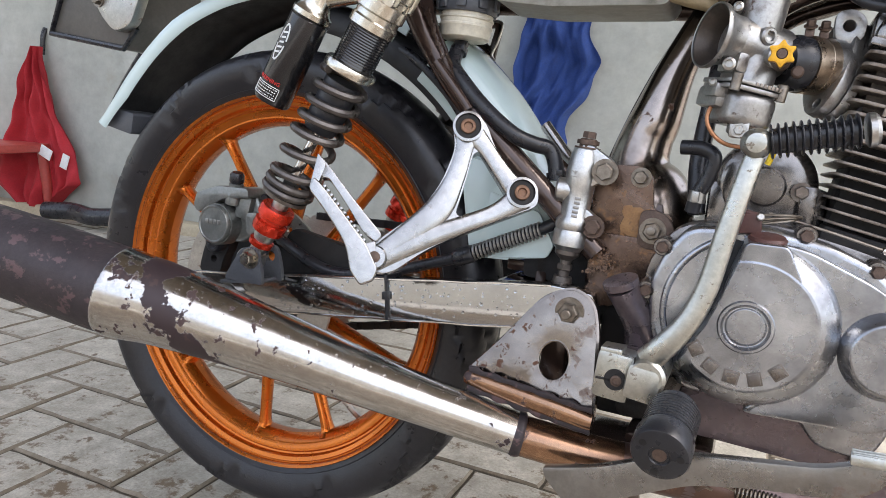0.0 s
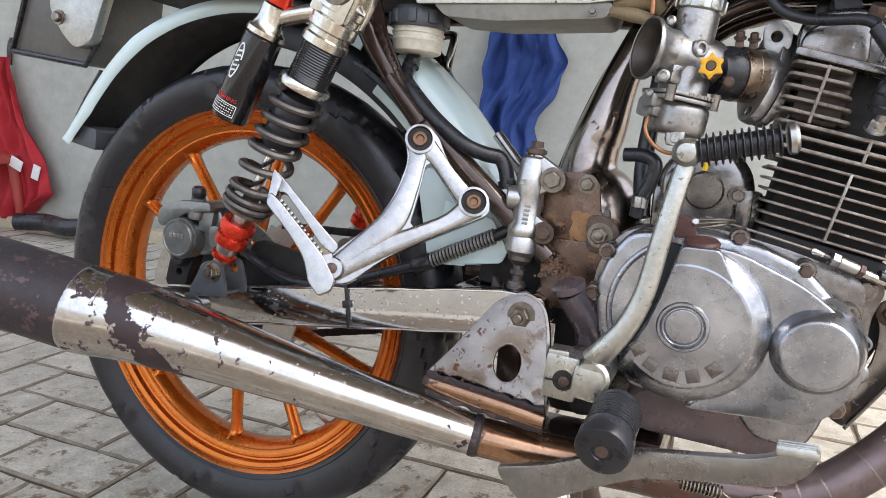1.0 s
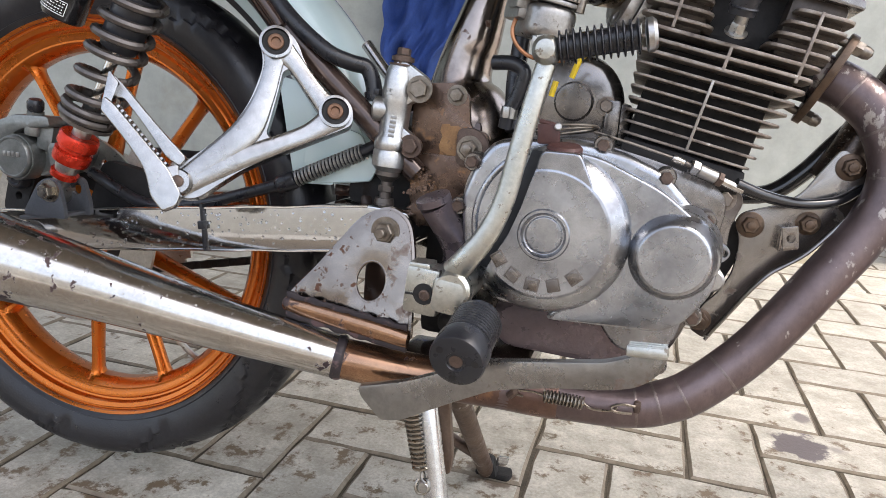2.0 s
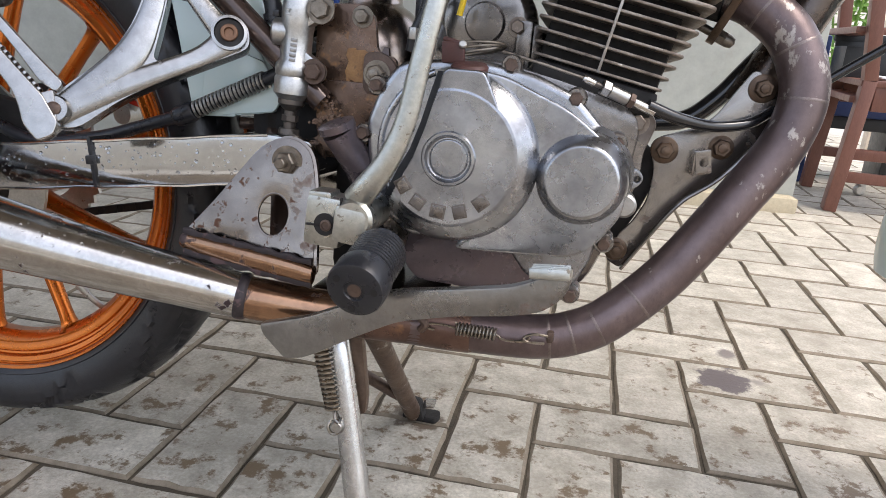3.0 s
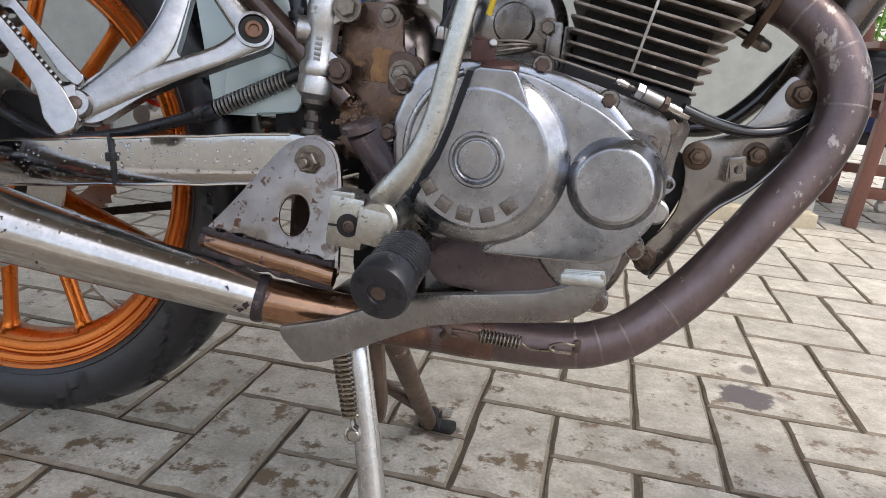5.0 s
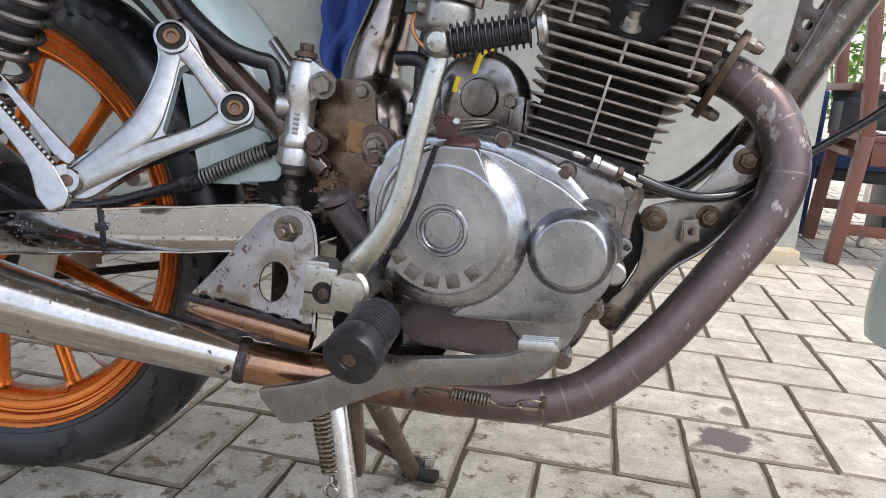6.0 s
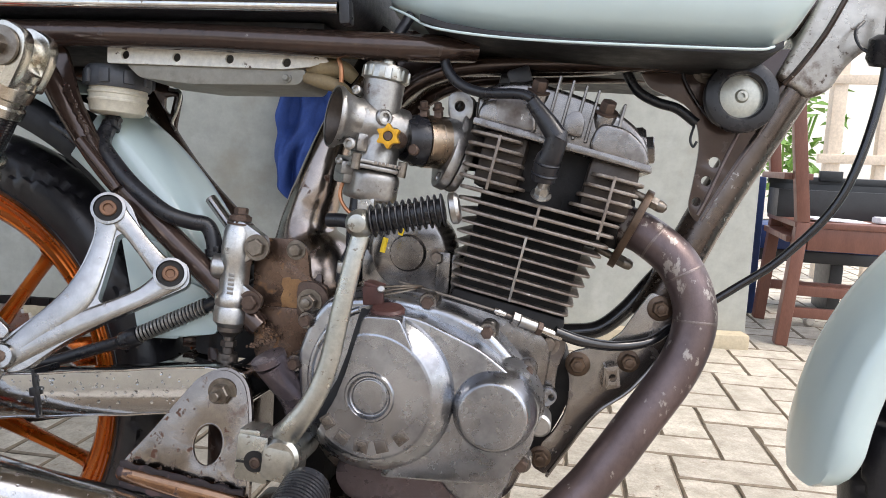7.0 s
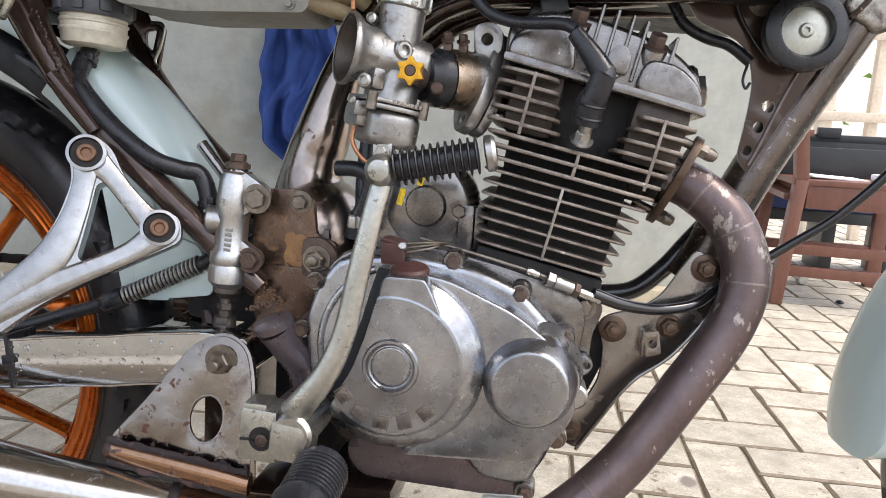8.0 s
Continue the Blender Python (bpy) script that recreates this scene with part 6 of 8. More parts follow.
box(bm, (0.4885, -0.184, 0.325), (0.028, 0.036, 0.03), 0.006, rot=(0, 6, 0))
clampb = part("clamp", bm, M["zinc"], kick, "cast kick starter clamp")
# Black disc in place of the screw hole's shade
bm = B()
lathe(bm, [(0.0088, -0.004), (0.0088, 0.0006), (0, 0.0006)], (0.4665, -0.1935, 0.3225), RIGHT, 24)
part("clamp_hole", bm, M["barrel"], clampb, "black disc for a shaded screw recess")
bm = B()
lathe(bm, [(0.0045, 0.0), (0.0045, 0.0016), (0.003, 0.002), (0.003, 0.0008), (0, 0.0008)], (0.4675, -0.1938, 0.322), RIGHT, 18)
part("clamp_screw", bm, M["bolt"], clampb)
# Black slivers paint the shade of the clamp's splits
bm = B()
box(bm, (0.459, -0.1935, 0.3215), (0.016, 0.0012, 0.0016))
box(bm, (0.4805, -0.1985, 0.328), (0.0012, 0.003, 0.034))
part("clamp_split", bm, M["barrel"], clampb)
bm = B()
for i in range(9):
    box(bm, (0.5365 - 0.0008 * i, -0.1925 - 0.0002 * i, 0.476 - 0.0052 * i), (0.0030, 0.0012, 0.0026), 0.0003, rot=(0, 8, 0))
part("stamped_marks", bm, M["mark"], kick)
bm = B()
lathe(bm, [(0.012, -0.09), (0.012, 0.02)], (0.468, -0.165, 0.325), RIGHT, 20)
part("kick_shaft", bm, M["cast_dark"], kick)

# rider's foot rest
f0, f1 = Vector((0.5082, -0.195, 0.3090)), Vector((0.5053, -0.2545, 0.2915))
prof = [(0.0165, 0.0), (0.0185, 0.002)]
for i in range(9):
    s = 0.012 + i * 0.0058
    prof += [(0.0195, s), (0.0208, s + 0.001), (0.0208, s + 0.0042), (0.0195, s + 0.0052)]
prof += [(0.0212, 0.068), (0.0222, 0.072), (0.0222, 0.100), (0.021, 0.104), (0.018, 0.1058), (0.0082, 0.1060), (0.0075, 0.104), (0, 0.104)]
bm = B()
prof = [(0.95 * r, 0.575 * h) for r, h in prof]
lathe(bm, prof, f0, f1 - f0, 44)
peg = part("foot_rest", bm, M["rubber"], bike, "worn black ribbed rubber foot rest")
bm = B()
fx = (f1 - f0).normalized()
lathe(bm, [(0.0055, 0.0592), (0.005, 0.0604), (0, 0.0608)], f0, fx, 16)
part("rest_bolt", bm, M["bolt"], peg)
sd = fx.cross(Vector((0, 0, 1))).normalized()
upv = sd.cross(fx)
for a in (20, 160, 265):
    q = f0 + fx * 0.0608 + (sd * math.cos(radians(a + 15)) + upv * math.sin(radians(a + 15))) * 0.0145
    # Black disc stands for a small shaded hole
    bm = B()
    lathe(bm, [(0.0028, -0.002), (0.0028, 0.0004)], q, fx, 10)
    part("rest_hole", bm, M["barrel"], peg)
bm = B()
tube(bm, [(0.46, -0.10, 0.272), (0.488, -0.15, 0.292), (0.5075, -0.198, 0.308)], 0.011, 16)
part("rest_bracket", bm, M["barrel"], peg)

# brake pedal
bm = B()
ped = rounded([(0.411, 0.235), (0.414, 0.227), (0.434, 0.211), (0.451, 0.2145), (0.472, 0.2275), (0.496, 0.2425), (0.528, 0.261), (0.571, 0.2735), (0.612, 0.282), (0.632, 0.289), (0.645, 0.303), (0.648, 0.316), (0.632, 0.316), (0.622, 0.309), (0.607, 0.302), (0.567, 0.293), (0.522, 0.2835), (0.490, 0.268), (0.455, 0.250)], [0.003, 0.004, 0.003] + [0.012] * 7 + [0.008, 0.003, 0.003] + [0.012] * 6)
TP = Matrix(((1, 0, 0, 0), (-0.16, 1, 0, -0.127), (0, 0, 1, 0), (0, 0, 0, 1)))
plate(bm, ped, -0.005, 0.005, bevel=0.0022, m=TP)
pedal = part("brake_pedal", bm, M["pedal_steel"], bike, "flat grey steel brake pedal")
bm = B()
box(bm, (0.6335, -0.240, 0.3185), (0.027, 0.014, 0.0075), 0.002, rot=(-8, -6, -6))
for i in range(3):
    box(bm, (0.6335, -0.2445 + 0.0045 * i, 0.3224), (0.025, 0.0016, 0.002), 0.0005, rot=(-8, -6, -6))
part("pedal_tread", bm, M["zinc"], pedal, "bright worn pedal tread")

# foot rest carrier for the passenger, in the plane of its three bolts
e1, e2, e3 = Vector((0.9129, 0.3447, -0.2185)), Vector((0.1057, 0.3174, 0.9424)), Vector((-0.3942, 0.8835, -0.2533))
PB = Matrix(((e1[0], e3[0], e2[0], 0.2831), (e1[1], e3[1], e2[1], -0.1226), (e1[2], e3[2], e2[2], 0.5099), (0, 0, 0, 1)))
bm = B()
out = rounded([(-0.0175, 0.004), (-0.004, 0.0185), (0.015, 0.011), (0.030, -0.010), (0.0575, -0.0305), (0.079, -0.029), (0.0855, -0.050), (0.074, -0.0595), (0.0265, -0.0975), (0.0012, -0.12), (-0.026, -0.155), (-0.048, -0.158), (-0.0545, -0.143), (-0.0442, -0.1252), (-0.0195, -0.092), (-0.0073, -0.0604), (-0.005, -0.022)], [0.012, 0.012, 0.01, 0.01, 0.008, 0.014, 0.012, 0.010, 0.02, 0.02, 0.012, 0.012, 0.01, 0.015, 0.02, 0.02, 0.01])
hole = rounded([(0.0126, -0.022), (0.018, -0.0172), (0.0564, -0.0509), (0.0566, -0.060), (0.0189, -0.0832), (0.0144, -0.0806), (0.014, -0.0522)], [0.003, 0.003, 0.005, 0.004, 0.003, 0.003, 0.01])
plate(bm, out, -0.0065, 0.011, [hole], 0.005, PB, 4)
for spine in (((0.0, 0.002, 0.013), (0.003, -0.020, 0.0085), (0.0035, -0.050, 0.0092), (-0.003, -0.085, 0.0130), (-0.026, -0.122, 0.0115), (-0.042, -0.146, 0.0110)), ((0.0, 0.0, 0.013), (0.020, -0.0115, 0.0082), (0.038, -0.0255, 0.0078), (0.055, -0.038, 0.0095), (0.068, -0.0445, 0.014)), ((-0.043, -0.1465, 0.0108), (-0.008, -0.114, 0.0105), (0.022, -0.0905, 0.0085), (0.050, -0.068, 0.0085), (0.069, -0.046, 0.013))):
    tube(bm, [(*(PB @ Vector((q[0], -0.006, q[1]))), q[2]) for q in spine], None, 24, 6, 0.32, up=e3)
carr = part("foot_rest_carrier", bm, M["cast_bright"], bike, "brushed aluminium triangular passenger foot rest carrier")
for p in ((0, 0), (0.067, -0.044)):
    bm = B()
    c = PB @ Vector((p[0], -0.0112, p[1]))
    lathe(bm, [(0.0146, -0.001), (0.0146, 0.0022), (0.0122, 0.0026), (0.0115, -0.003), (0.0115, -0.0035)], c, -e3, 30, caps=False)
    part("bolt_seat", bm, M["cast_bright"], carr)
    # Black disc paints the shade inside the bolt recess
    bm = B()
    lathe(bm, [(0.0116, -0.003), (0.0116, 0.0004), (0.0, 0.0005)], c, -e3, 24)
    part("seat_shadow", bm, M["barrel"], carr, "black disc for the shade in the bolt recess")
    bm = B()
    lathe(bm, [(0.0072, 0.0), (0.0072, 0.0024), (0.0066, 0.003), (0.0042, 0.003), (0.0036, 0.0008), (0, 0.0008)], c, -e3, 20)
    part("socket_bolt", bm, M["socket"], carr, "rusty socket bolt")
bm = B()
c = PB @ Vector((-0.0425, -0.010, -0.1445))
lathe(bm, [(0.0112, -0.02), (0.0112, 0.005), (0.0098, 0.0075), (0, 0.0078)], c, -e3, 28)
part("peg_eye", bm, M["cast_bright"], carr)
bm = B()
lathe(bm, [(0.0052, 0.005), (0.0052, 0.009), (0.0035, 0.0102), (0, 0.0102)], c, -e3, 20)
part("pivot_pin", bm, M["bolt"], carr)
# folded passenger foot rest
bm = B()
back = rounded([(-0.1225, -0.0694), (-0.1121, -0.0755), (-0.0778, -0.0998), (-0.0427, -0.1224), (-0.0462, -0.1310), (-0.0600, -0.1262), (-0.0847, -0.1048), (-0.1079, -0.0873), (-0.1190, -0.0924)], [0.004, 0.004, 0.02, 0.004, 0.003, 0.006, 0.02, 0.004, 0.003])
plate(bm, back, -0.011, 0.004, bevel=0.0028, m=PB, segments=3)
joint = rounded([(-0.1225, -0.0700), (-0.1192, -0.1040), (-0.1130, -0.1005), (-0.1120, -0.0780)], 0.002)
plate(bm, joint, -0.019, 0.003, bevel=0.0015, m=PB)
front = rounded([(-0.1188, -0.0924), (-0.1092, -0.0967), (-0.0525, -0.1362), (-0.0360, -0.1539), (-0.0366, -0.1652), (-0.0465, -0.1731), (-0.0591, -0.1634), (-0.0697, -0.1428), (-0.0942, -0.1219), (-0.1190, -0.1047)], [0.003, 0.004, 0.004, 0.003, 0.003, 0.003, 0.004, 0.012, 0.02, 0.004])
plate(bm, front, -0.021, -0.011, bevel=0.0022, m=PB, segments=3)
plate(bm, rounded([(-0.0462, -0.1300), (-0.0370, -0.1539), (-0.0465, -0.1700), (-0.0585, -0.1610), (-0.0610, -0.1400)], 0.003), -0.019, 0.006, bevel=0.0015, m=PB)
peg2 = part("passenger_foot_rest", bm, M["cast_bright"], carr, "folded aluminium passenger foot rest with a toothed edge")
bm = B()
for i in range(13):
    t = i / 12
    box(bm, (-0.1065 + 0.050 * t, -0.015, -0.0975 - 0.0355 * t), (0.0026, 0.008, 0.0034), 0.0007, PB, rot=(0, 35, 0))
tagged(part("toothed_edge", bm, M["cast_bright"], peg2), "row of small cast teeth", kind="stuff")

# frame tubes
bar("seat_rail", [(-0.05, -0.10, 0.672), (0.162, -0.10, 0.674), (0.331, -0.10, 0.673), (0.54, -0.095, 0.668), (0.60, -0.06, 0.675)], 0.0122, "frame", label="brown lacquered frame rail")
bar("seat_rail", [(-0.05, 0.10, 0.672), (0.162, 0.10, 0.674), (0.331, 0.10, 0.673), (0.54, 0.095, 0.668), (0.60, 0.06, 0.675)], 0.0122, "frame")
for s in (-1, 1):
    bar("subframe_tube", [(0.165, 0.088 * s, 0.668), (0.191, 0.087 * s, 0.635), (0.216, 0.085 * s, 0.596), (0.262, 0.085 * s, 0.540), (0.355, 0.08 * s, 0.455), (0.41, 0.075 * s, 0.405)], 0.0118, "frame", label="brown rear frame stay")
bm = B()
plate(bm, rounded([(0.165, 0.668), (0.206, 0.667), (0.214, 0.645), (0.222, 0.615), (0.240, 0.585), (0.238, 0.570), (0.220, 0.585), (0.195, 0.62)], [0.004, 0.01, 0.02, 0.02, 0.01, 0.006, 0.008, 0.01]), -0.088, -0.083, bevel=0.001)
part("gusset", bm, M["frame"], bike, "brown welded frame gusset")
bm = B()
rnd = random.Random(2)
for a, b_, k in (((0.215, -0.096, 0.625), (0.245, -0.094, 0.565), 30),):
    for i in range(k):
        p = Vector(a).lerp(Vector(b_), i / (k - 1)) + Vector((rnd.uniform(-0.0012, 0.0012), 0, rnd.uniform(-0.001, 0.001)))
        lathe(bm, [(0, -0.0016), (0.0025, -0.001), (0.0031, 0), (0.0025, 0.001), (0, 0.0016)], p, RIGHT, 10)
tagged(part("weld_bead", bm, M["frame"], bike), "lumpy weld beads", kind="stuff")
bm = B()
for a, b_, wide, k in (((0.4056, -0.079, 0.4163), (0.4263, -0.079, 0.3968), 0.0045, 60), ((0.400, -0.079, 0.386), (0.4263, -0.079, 0.3947), 0.0022, 40)):
    for i in range(k):
        p = Vector(a).lerp(Vector(b_), i / (k - 1)) + Vector((rnd.uniform(-wide, wide), 0, rnd.uniform(-wide, wide)))
        r = rnd.uniform(0.0008, 0.0017)
        lathe(bm, [(0, -0.5 * r), (0.8 * r, -0.3 * r), (r, 0), (0.8 * r, 0.4 * r), (0, 0.6 * r)], p, RIGHT, 8)
tagged(part("weld_patch", bm, M["rustplate"], bike), "lumpy brown weld metal on the brown plate", kind="stuff")
bar("frame_stay_bare", [(0.232, -0.097, 0.575), (0.262, -0.096, 0.542), (0.272, -0.096, 0.530)], 0.006, "frame", label="scuffed patch rod")
# centre post
bm = B()
tube(bm, [(0.512, 0, 0.70, 0.02), (0.489, 0, 0.663, 0.018), (0.4745, 0, 0.641, 0.0165), (0.4605, 0, 0.613, 0.0168), (0.4485, 0, 0.5807, 0.0202), (0.4375, 0, 0.5395, 0.0256), (0.4312, 0, 0.520, 0.0268), (0.4278, 0, 0.494, 0.0315), (0.436, 0, 0.463, 0.0465), (0.44, 0, 0.43, 0.047), (0.436, 0, 0.36, 0.036)], None, 32, 6, 1.2)
post = part("centre_post", bm, M["post"], bike, "worn bare and brown pressed steel centre post")
bm = B()
tube(bm, [(0.493, 0.0, 0.63, 0.007), (0.4895, -0.02, 0.56, 0.008), (0.487, -0.028, 0.50, 0.009), (0.492, -0.04, 0.452, 0.008)], None, 12, 6)
part("drain_hose", bm, M["rubber"], bike, "black hose behind the centre post")
bm = B()
tube(bm, [(0.4575, -0.004, 0.638), (0.4435, -0.004, 0.611), (0.4285, -0.004, 0.5807), (0.412, -0.004, 0.5395), (0.3968, -0.004, 0.494), (0.390, -0.004, 0.464)], 0.0022, 8, 5)
part("edge_seam", bm, M["frame"], post)
bm = B()
plate(bm, rounded([(0.3985, 0.490), (0.440, 0.492), (0.452, 0.483), (0.456, 0.452), (0.474, 0.448), (0.475, 0.419), (0.43, 0.415), (0.398, 0.426)], 0.006), -0.067, -0.060, bevel=0.001)
mplate = part("pivot_plate", bm, M["rustplate"], bike, "rust-streaked brown frame plate")
bm = B()
plate(bm, rounded([(0.405, 0.425), (0.475, 0.425), (0.480, 0.40), (0.455, 0.372), (0.42, 0.35), (0.40, 0.38)], 0.012), -0.070, -0.052, bevel=0.002)
part("lower_gusset", bm, M["rustplate"], mplate)
bm = B()
rnd = random.Random(5)
flake = []
for (xa, za), (xb, zb) in zip([(0.428, 0.452), (0.453, 0.453), (0.452, 0.417), (0.430, 0.418)], [(0.453, 0.453), (0.452, 0.417), (0.430, 0.418), (0.428, 0.452)]):
    flake += [(xa + (xb - xa) * k / 7 + rnd.uniform(-0.0022, 0.0022), za + (zb - za) * k / 7 + rnd.uniform(-0.0022, 0.0022)) for k in range(7)]
plate(bm, flake, -0.0682, -0.0665, bevel=0.0003)
part("rust_scale", bm, M["ochre"], mplate, "flaking orange rust scale")
bm = B()
plate(bm, rounded([(0.445, 0.452), (0.466, 0.452), (0.478, 0.438), (0.474, 0.42), (0.46, 0.414), (0.445, 0.417)], 0.008), -0.0725, -0.0665, bevel=0.0015)
part("nut_plate", bm, M["bolt"], mplate)
bolts(mplate, [(0.4585, -0.0725, 0.433)], 0.0085, 0.008, "boltz", stud=0.004)
bolts(mplate, [(0.441, -0.067, 0.481)], 0.0066, 0.006, "boltz")
bm = B()
box(bm, (0.43, 0, 0.40), (0.07, 0.11, 0.12), 0.01)
# Added box keeps the view through the carrier plate's hole dark
box(bm, (0.386, -0.03, 0.312), (0.026, 0.15, 0.10), 0.008)
part("pivot_block", bm, M["frame"], mplate)
# spine, down tube and steering head
bm = B()
tube(bm, [(0.52, 0, 0.682), (0.60, 0, 0.682), (0.75, 0, 0.69), (0.93, 0, 0.735)], 0.021, 20, 6)
part("spine_tube", bm, M["frame"], bike)
bm = B()
plate(bm, rounded([(0.52, 0.625), (0.545, 0.648), (0.58, 0.662), (0.66, 0.669), (0.80, 0.675), (0.86, 0.68), (0.86, 0.71), (0.52, 0.70)], 0.006), -0.022, 0.022, bevel=0.003)
part("spine_web", bm, M["frame"], bike, "brown pressed web under the spine")
for s in (-1, 1):
    bar("lower_stay", [(0.515, 0.04 * s, 0.615), (0.536, 0.04 * s, 0.640), (0.570, 0.038 * s, 0.658), (0.62, 0.034 * s, 0.6665), (0.75, 0.03 * s, 0.672), (0.85, 0.026 * s, 0.675)], 0.0085, "frame")
bm = B()
DT = [(0.945, 0, 0.752), (0.909, 0, 0.690), (0.872, 0, 0.622), (0.828, 0, 0.540), (0.796, 0, 0.470), (0.775, 0, 0.43)]
tube(bm, [(p[0] + 0.0022, p[1], p[2], 0.0195) for p in DT], None, 20, 5, 1.15)
down = part("down_tube", bm, M["bare"], bike, "scuffed brown frame down tube")
bm = B()
tube(bm, [(0.885, -0.0215, 0.652), (0.861, -0.0225, 0.609), (0.851, -0.0225, 0.592), (0.834, -0.0225, 0.562), (0.818, -0.0225, 0.53)], 0.0010, 8, 5)
tube(bm, [(0.866, -0.021, 0.655), (0.845, -0.021, 0.611), (0.833, -0.021, 0.581), (0.822, -0.021, 0.551), (0.815, -0.021, 0.535)], 0.0014, 8, 5)
part("weld_seam", bm, M["weld_grey"], down, "bare bright weld seam")
bm = B()
plate(bm, rounded([(0.745, 0.682), (0.7551, 0.6636), (0.7632, 0.6513), (0.803, 0.6348), (0.8123, 0.6065), (0.811, 0.5812), (0.8056, 0.5409), (0.8137, 0.5267), (0.828, 0.532), (0.842, 0.56), (0.885, 0.64), (0.90, 0.69)], [0.004, 0.004, 0.006, 0.02, 0.02, 0.02, 0.01, 0.008, 0.008, 0.01, 0.01, 0.004]), -0.020, -0.016, [ring(0.8266, 0.5845, 0.0052, 16), ring(0.8205, 0.5669, 0.0047, 14), ring(0.8131, 0.5472, 0.0042, 14)], 0.001)
part("head_gusset", bm, M["frame"], down, "brown drilled frame gusset")
bm = B()
plate(bm, rounded([(0.873, 0.663), (0.892, 0.705), (0.915, 0.76), (0.99, 0.78), (0.985, 0.715), (0.9664, 0.6992), (0.9451, 0.6885), (0.9303, 0.6744), (0.919, 0.652), (0.903, 0.645)], [0.006, 0.01, 0.01, 0.01, 0.01, 0.01, 0.01, 0.012, 0.008, 0.006]), -0.027, 0.027, bevel=0.011, segments=4)
lathe(bm, [(0.026, -0.09), (0.028, -0.08), (0.026, -0.07), (0.026, 0.07)], (0.968, 0, 0.75), (-0.42, 0, 0.9), 30)
part("steering_head", bm, M["white_metal"], bike, "scuffed white painted steering head")
bm = B()
tube(bm, [(0.8791, -0.0255, 0.6569), (0.8909, -0.027, 0.671), (0.9105, -0.0275, 0.702), (0.9276, -0.0275, 0.7392), (0.942, -0.0275, 0.77)], 0.0026, 8, 5)
part("head_weld", bm, M["frame"], down)
bolts(down, [(0.812, -0.021, 0.668)], 0.008, 0.006, "boltz")
bm = B()
lathe(bm, [(0.011, 0), (0.011, 0.01), (0.0065, 0.011), (0.0065, 0.004), (0, 0.004)], (0.768, -0.028, 0.676), RIGHT, 20)
part("frame_boss", bm, M["frame"], down)
bm = B()
tube(bm, [(0.740, -0.012, 0.672), (0.7445, -0.014, 0.662), (0.754, -0.016, 0.648), (0.772, -0.016, 0.6385), (0.79, -0.018, 0.633), (0.808, -0.019, 0.620)], 0.0048, 10)
tube(bm, [(0.79, -0.021, 0.682), (0.793, -0.024, 0.66), (0.808, -0.026, 0.635), (0.822, -0.025, 0.62)], 0.0015, 8)
tube(bm, [(0.806, -0.02, 0.618), (0.803, -0.022, 0.605), (0.806, -0.022, 0.598), (0.809, -0.022, 0.603)], 0.0012, 6)
part("wire_loom", bm, M["rubber"], bike, "black wiring under the tank")
# horn
bm = B()
HN = Vector((0.8385, -0.047, 0.641))
hax = (0.05, -1, 0.02)
lathe(bm, [(0.020, -0.022), (0.029, -0.012), (0.0315, -0.004), (0.0322, 0.002), (0.0312, 0.005), (0.0285, 0.0065), (0.0212, 0.0068), (0.0192, 0.005), (0.0184, 0.0)], HN, hax, 48)
horn = part("horn", bm, M["rubber"], bike, "round black horn with a pale diaphragm")
bm = B()
lathe(bm, [(0.0186, 0.001), (0.012, 0.0028), (0.006, 0.003), (0.0045, 0.0055), (0.0022, 0.0058), (0.002, 0.0035), (0, 0.0035)], HN, hax, 36)
part("diaphragm", bm, M["horn_face"], horn, "pale metal diaphragm")
# front engine plates
bm = B()
fp = rounded([(0.7761, 0.4632), (0.7906, 0.455), (0.7994, 0.4444), (0.8005, 0.4272), (0.7888, 0.4056), (0.78, 0.3918), (0.7676, 0.3753), (0.7577, 0.365), (0.7456, 0.3554), (0.736, 0.3474), (0.7235, 0.3313), (0.7071, 0.3048), (0.6911, 0.2787), (0.6751, 0.2872), (0.681, 0.298), (0.6843, 0.3117), (0.6942, 0.3216), (0.7045, 0.3422), (0.7069, 0.3593), (0.7064, 0.3759), (0.701, 0.3887), (0.7031, 0.3971), (0.7103, 0.4018), (0.7215, 0.4055), (0.738, 0.4115), (0.7515, 0.4227), (0.7645, 0.4452)], 0.006)
plate(bm, fp, -0.045, -0.040, bevel=0.0012)
eplate = part("engine_plate", bm, M["plate_steel"], bike, "grey-brown steel front engine plate")
bm = B()
tube(bm, [(0.7888, -0.046, 0.4056), (0.7800, -0.046, 0.3918), (0.7676, -0.046, 0.3753), (0.7577, -0.046, 0.3650), (0.7456, -0.046, 0.3554), (0.7360, -0.046, 0.3474), (0.7235, -0.046, 0.3313), (0.7071, -0.046, 0.3048), (0.6911, -0.046, 0.2787)], 0.0017, 8, 3)
part("pressed_edge", bm, M["plate_steel"], eplate, "bright folded edge")
for x, z, r in [(0.784, 0.4478, 0.0085), (0.7134, 0.3897, 0.0085), (0.7593, 0.3964, 0.0075), (0.6841, 0.2971, 0.0075)]:
    bm = B()
    lathe(bm, [(r * 1.38, -0.001), (r * 1.38, 0.0010), (r * 1.2, 0.0018), (0, 0.0018)], (x, -0.045, z), RIGHT, 24)
    part("grimy_washer", bm, M["tarnish"], eplate, "dark rusty washer")
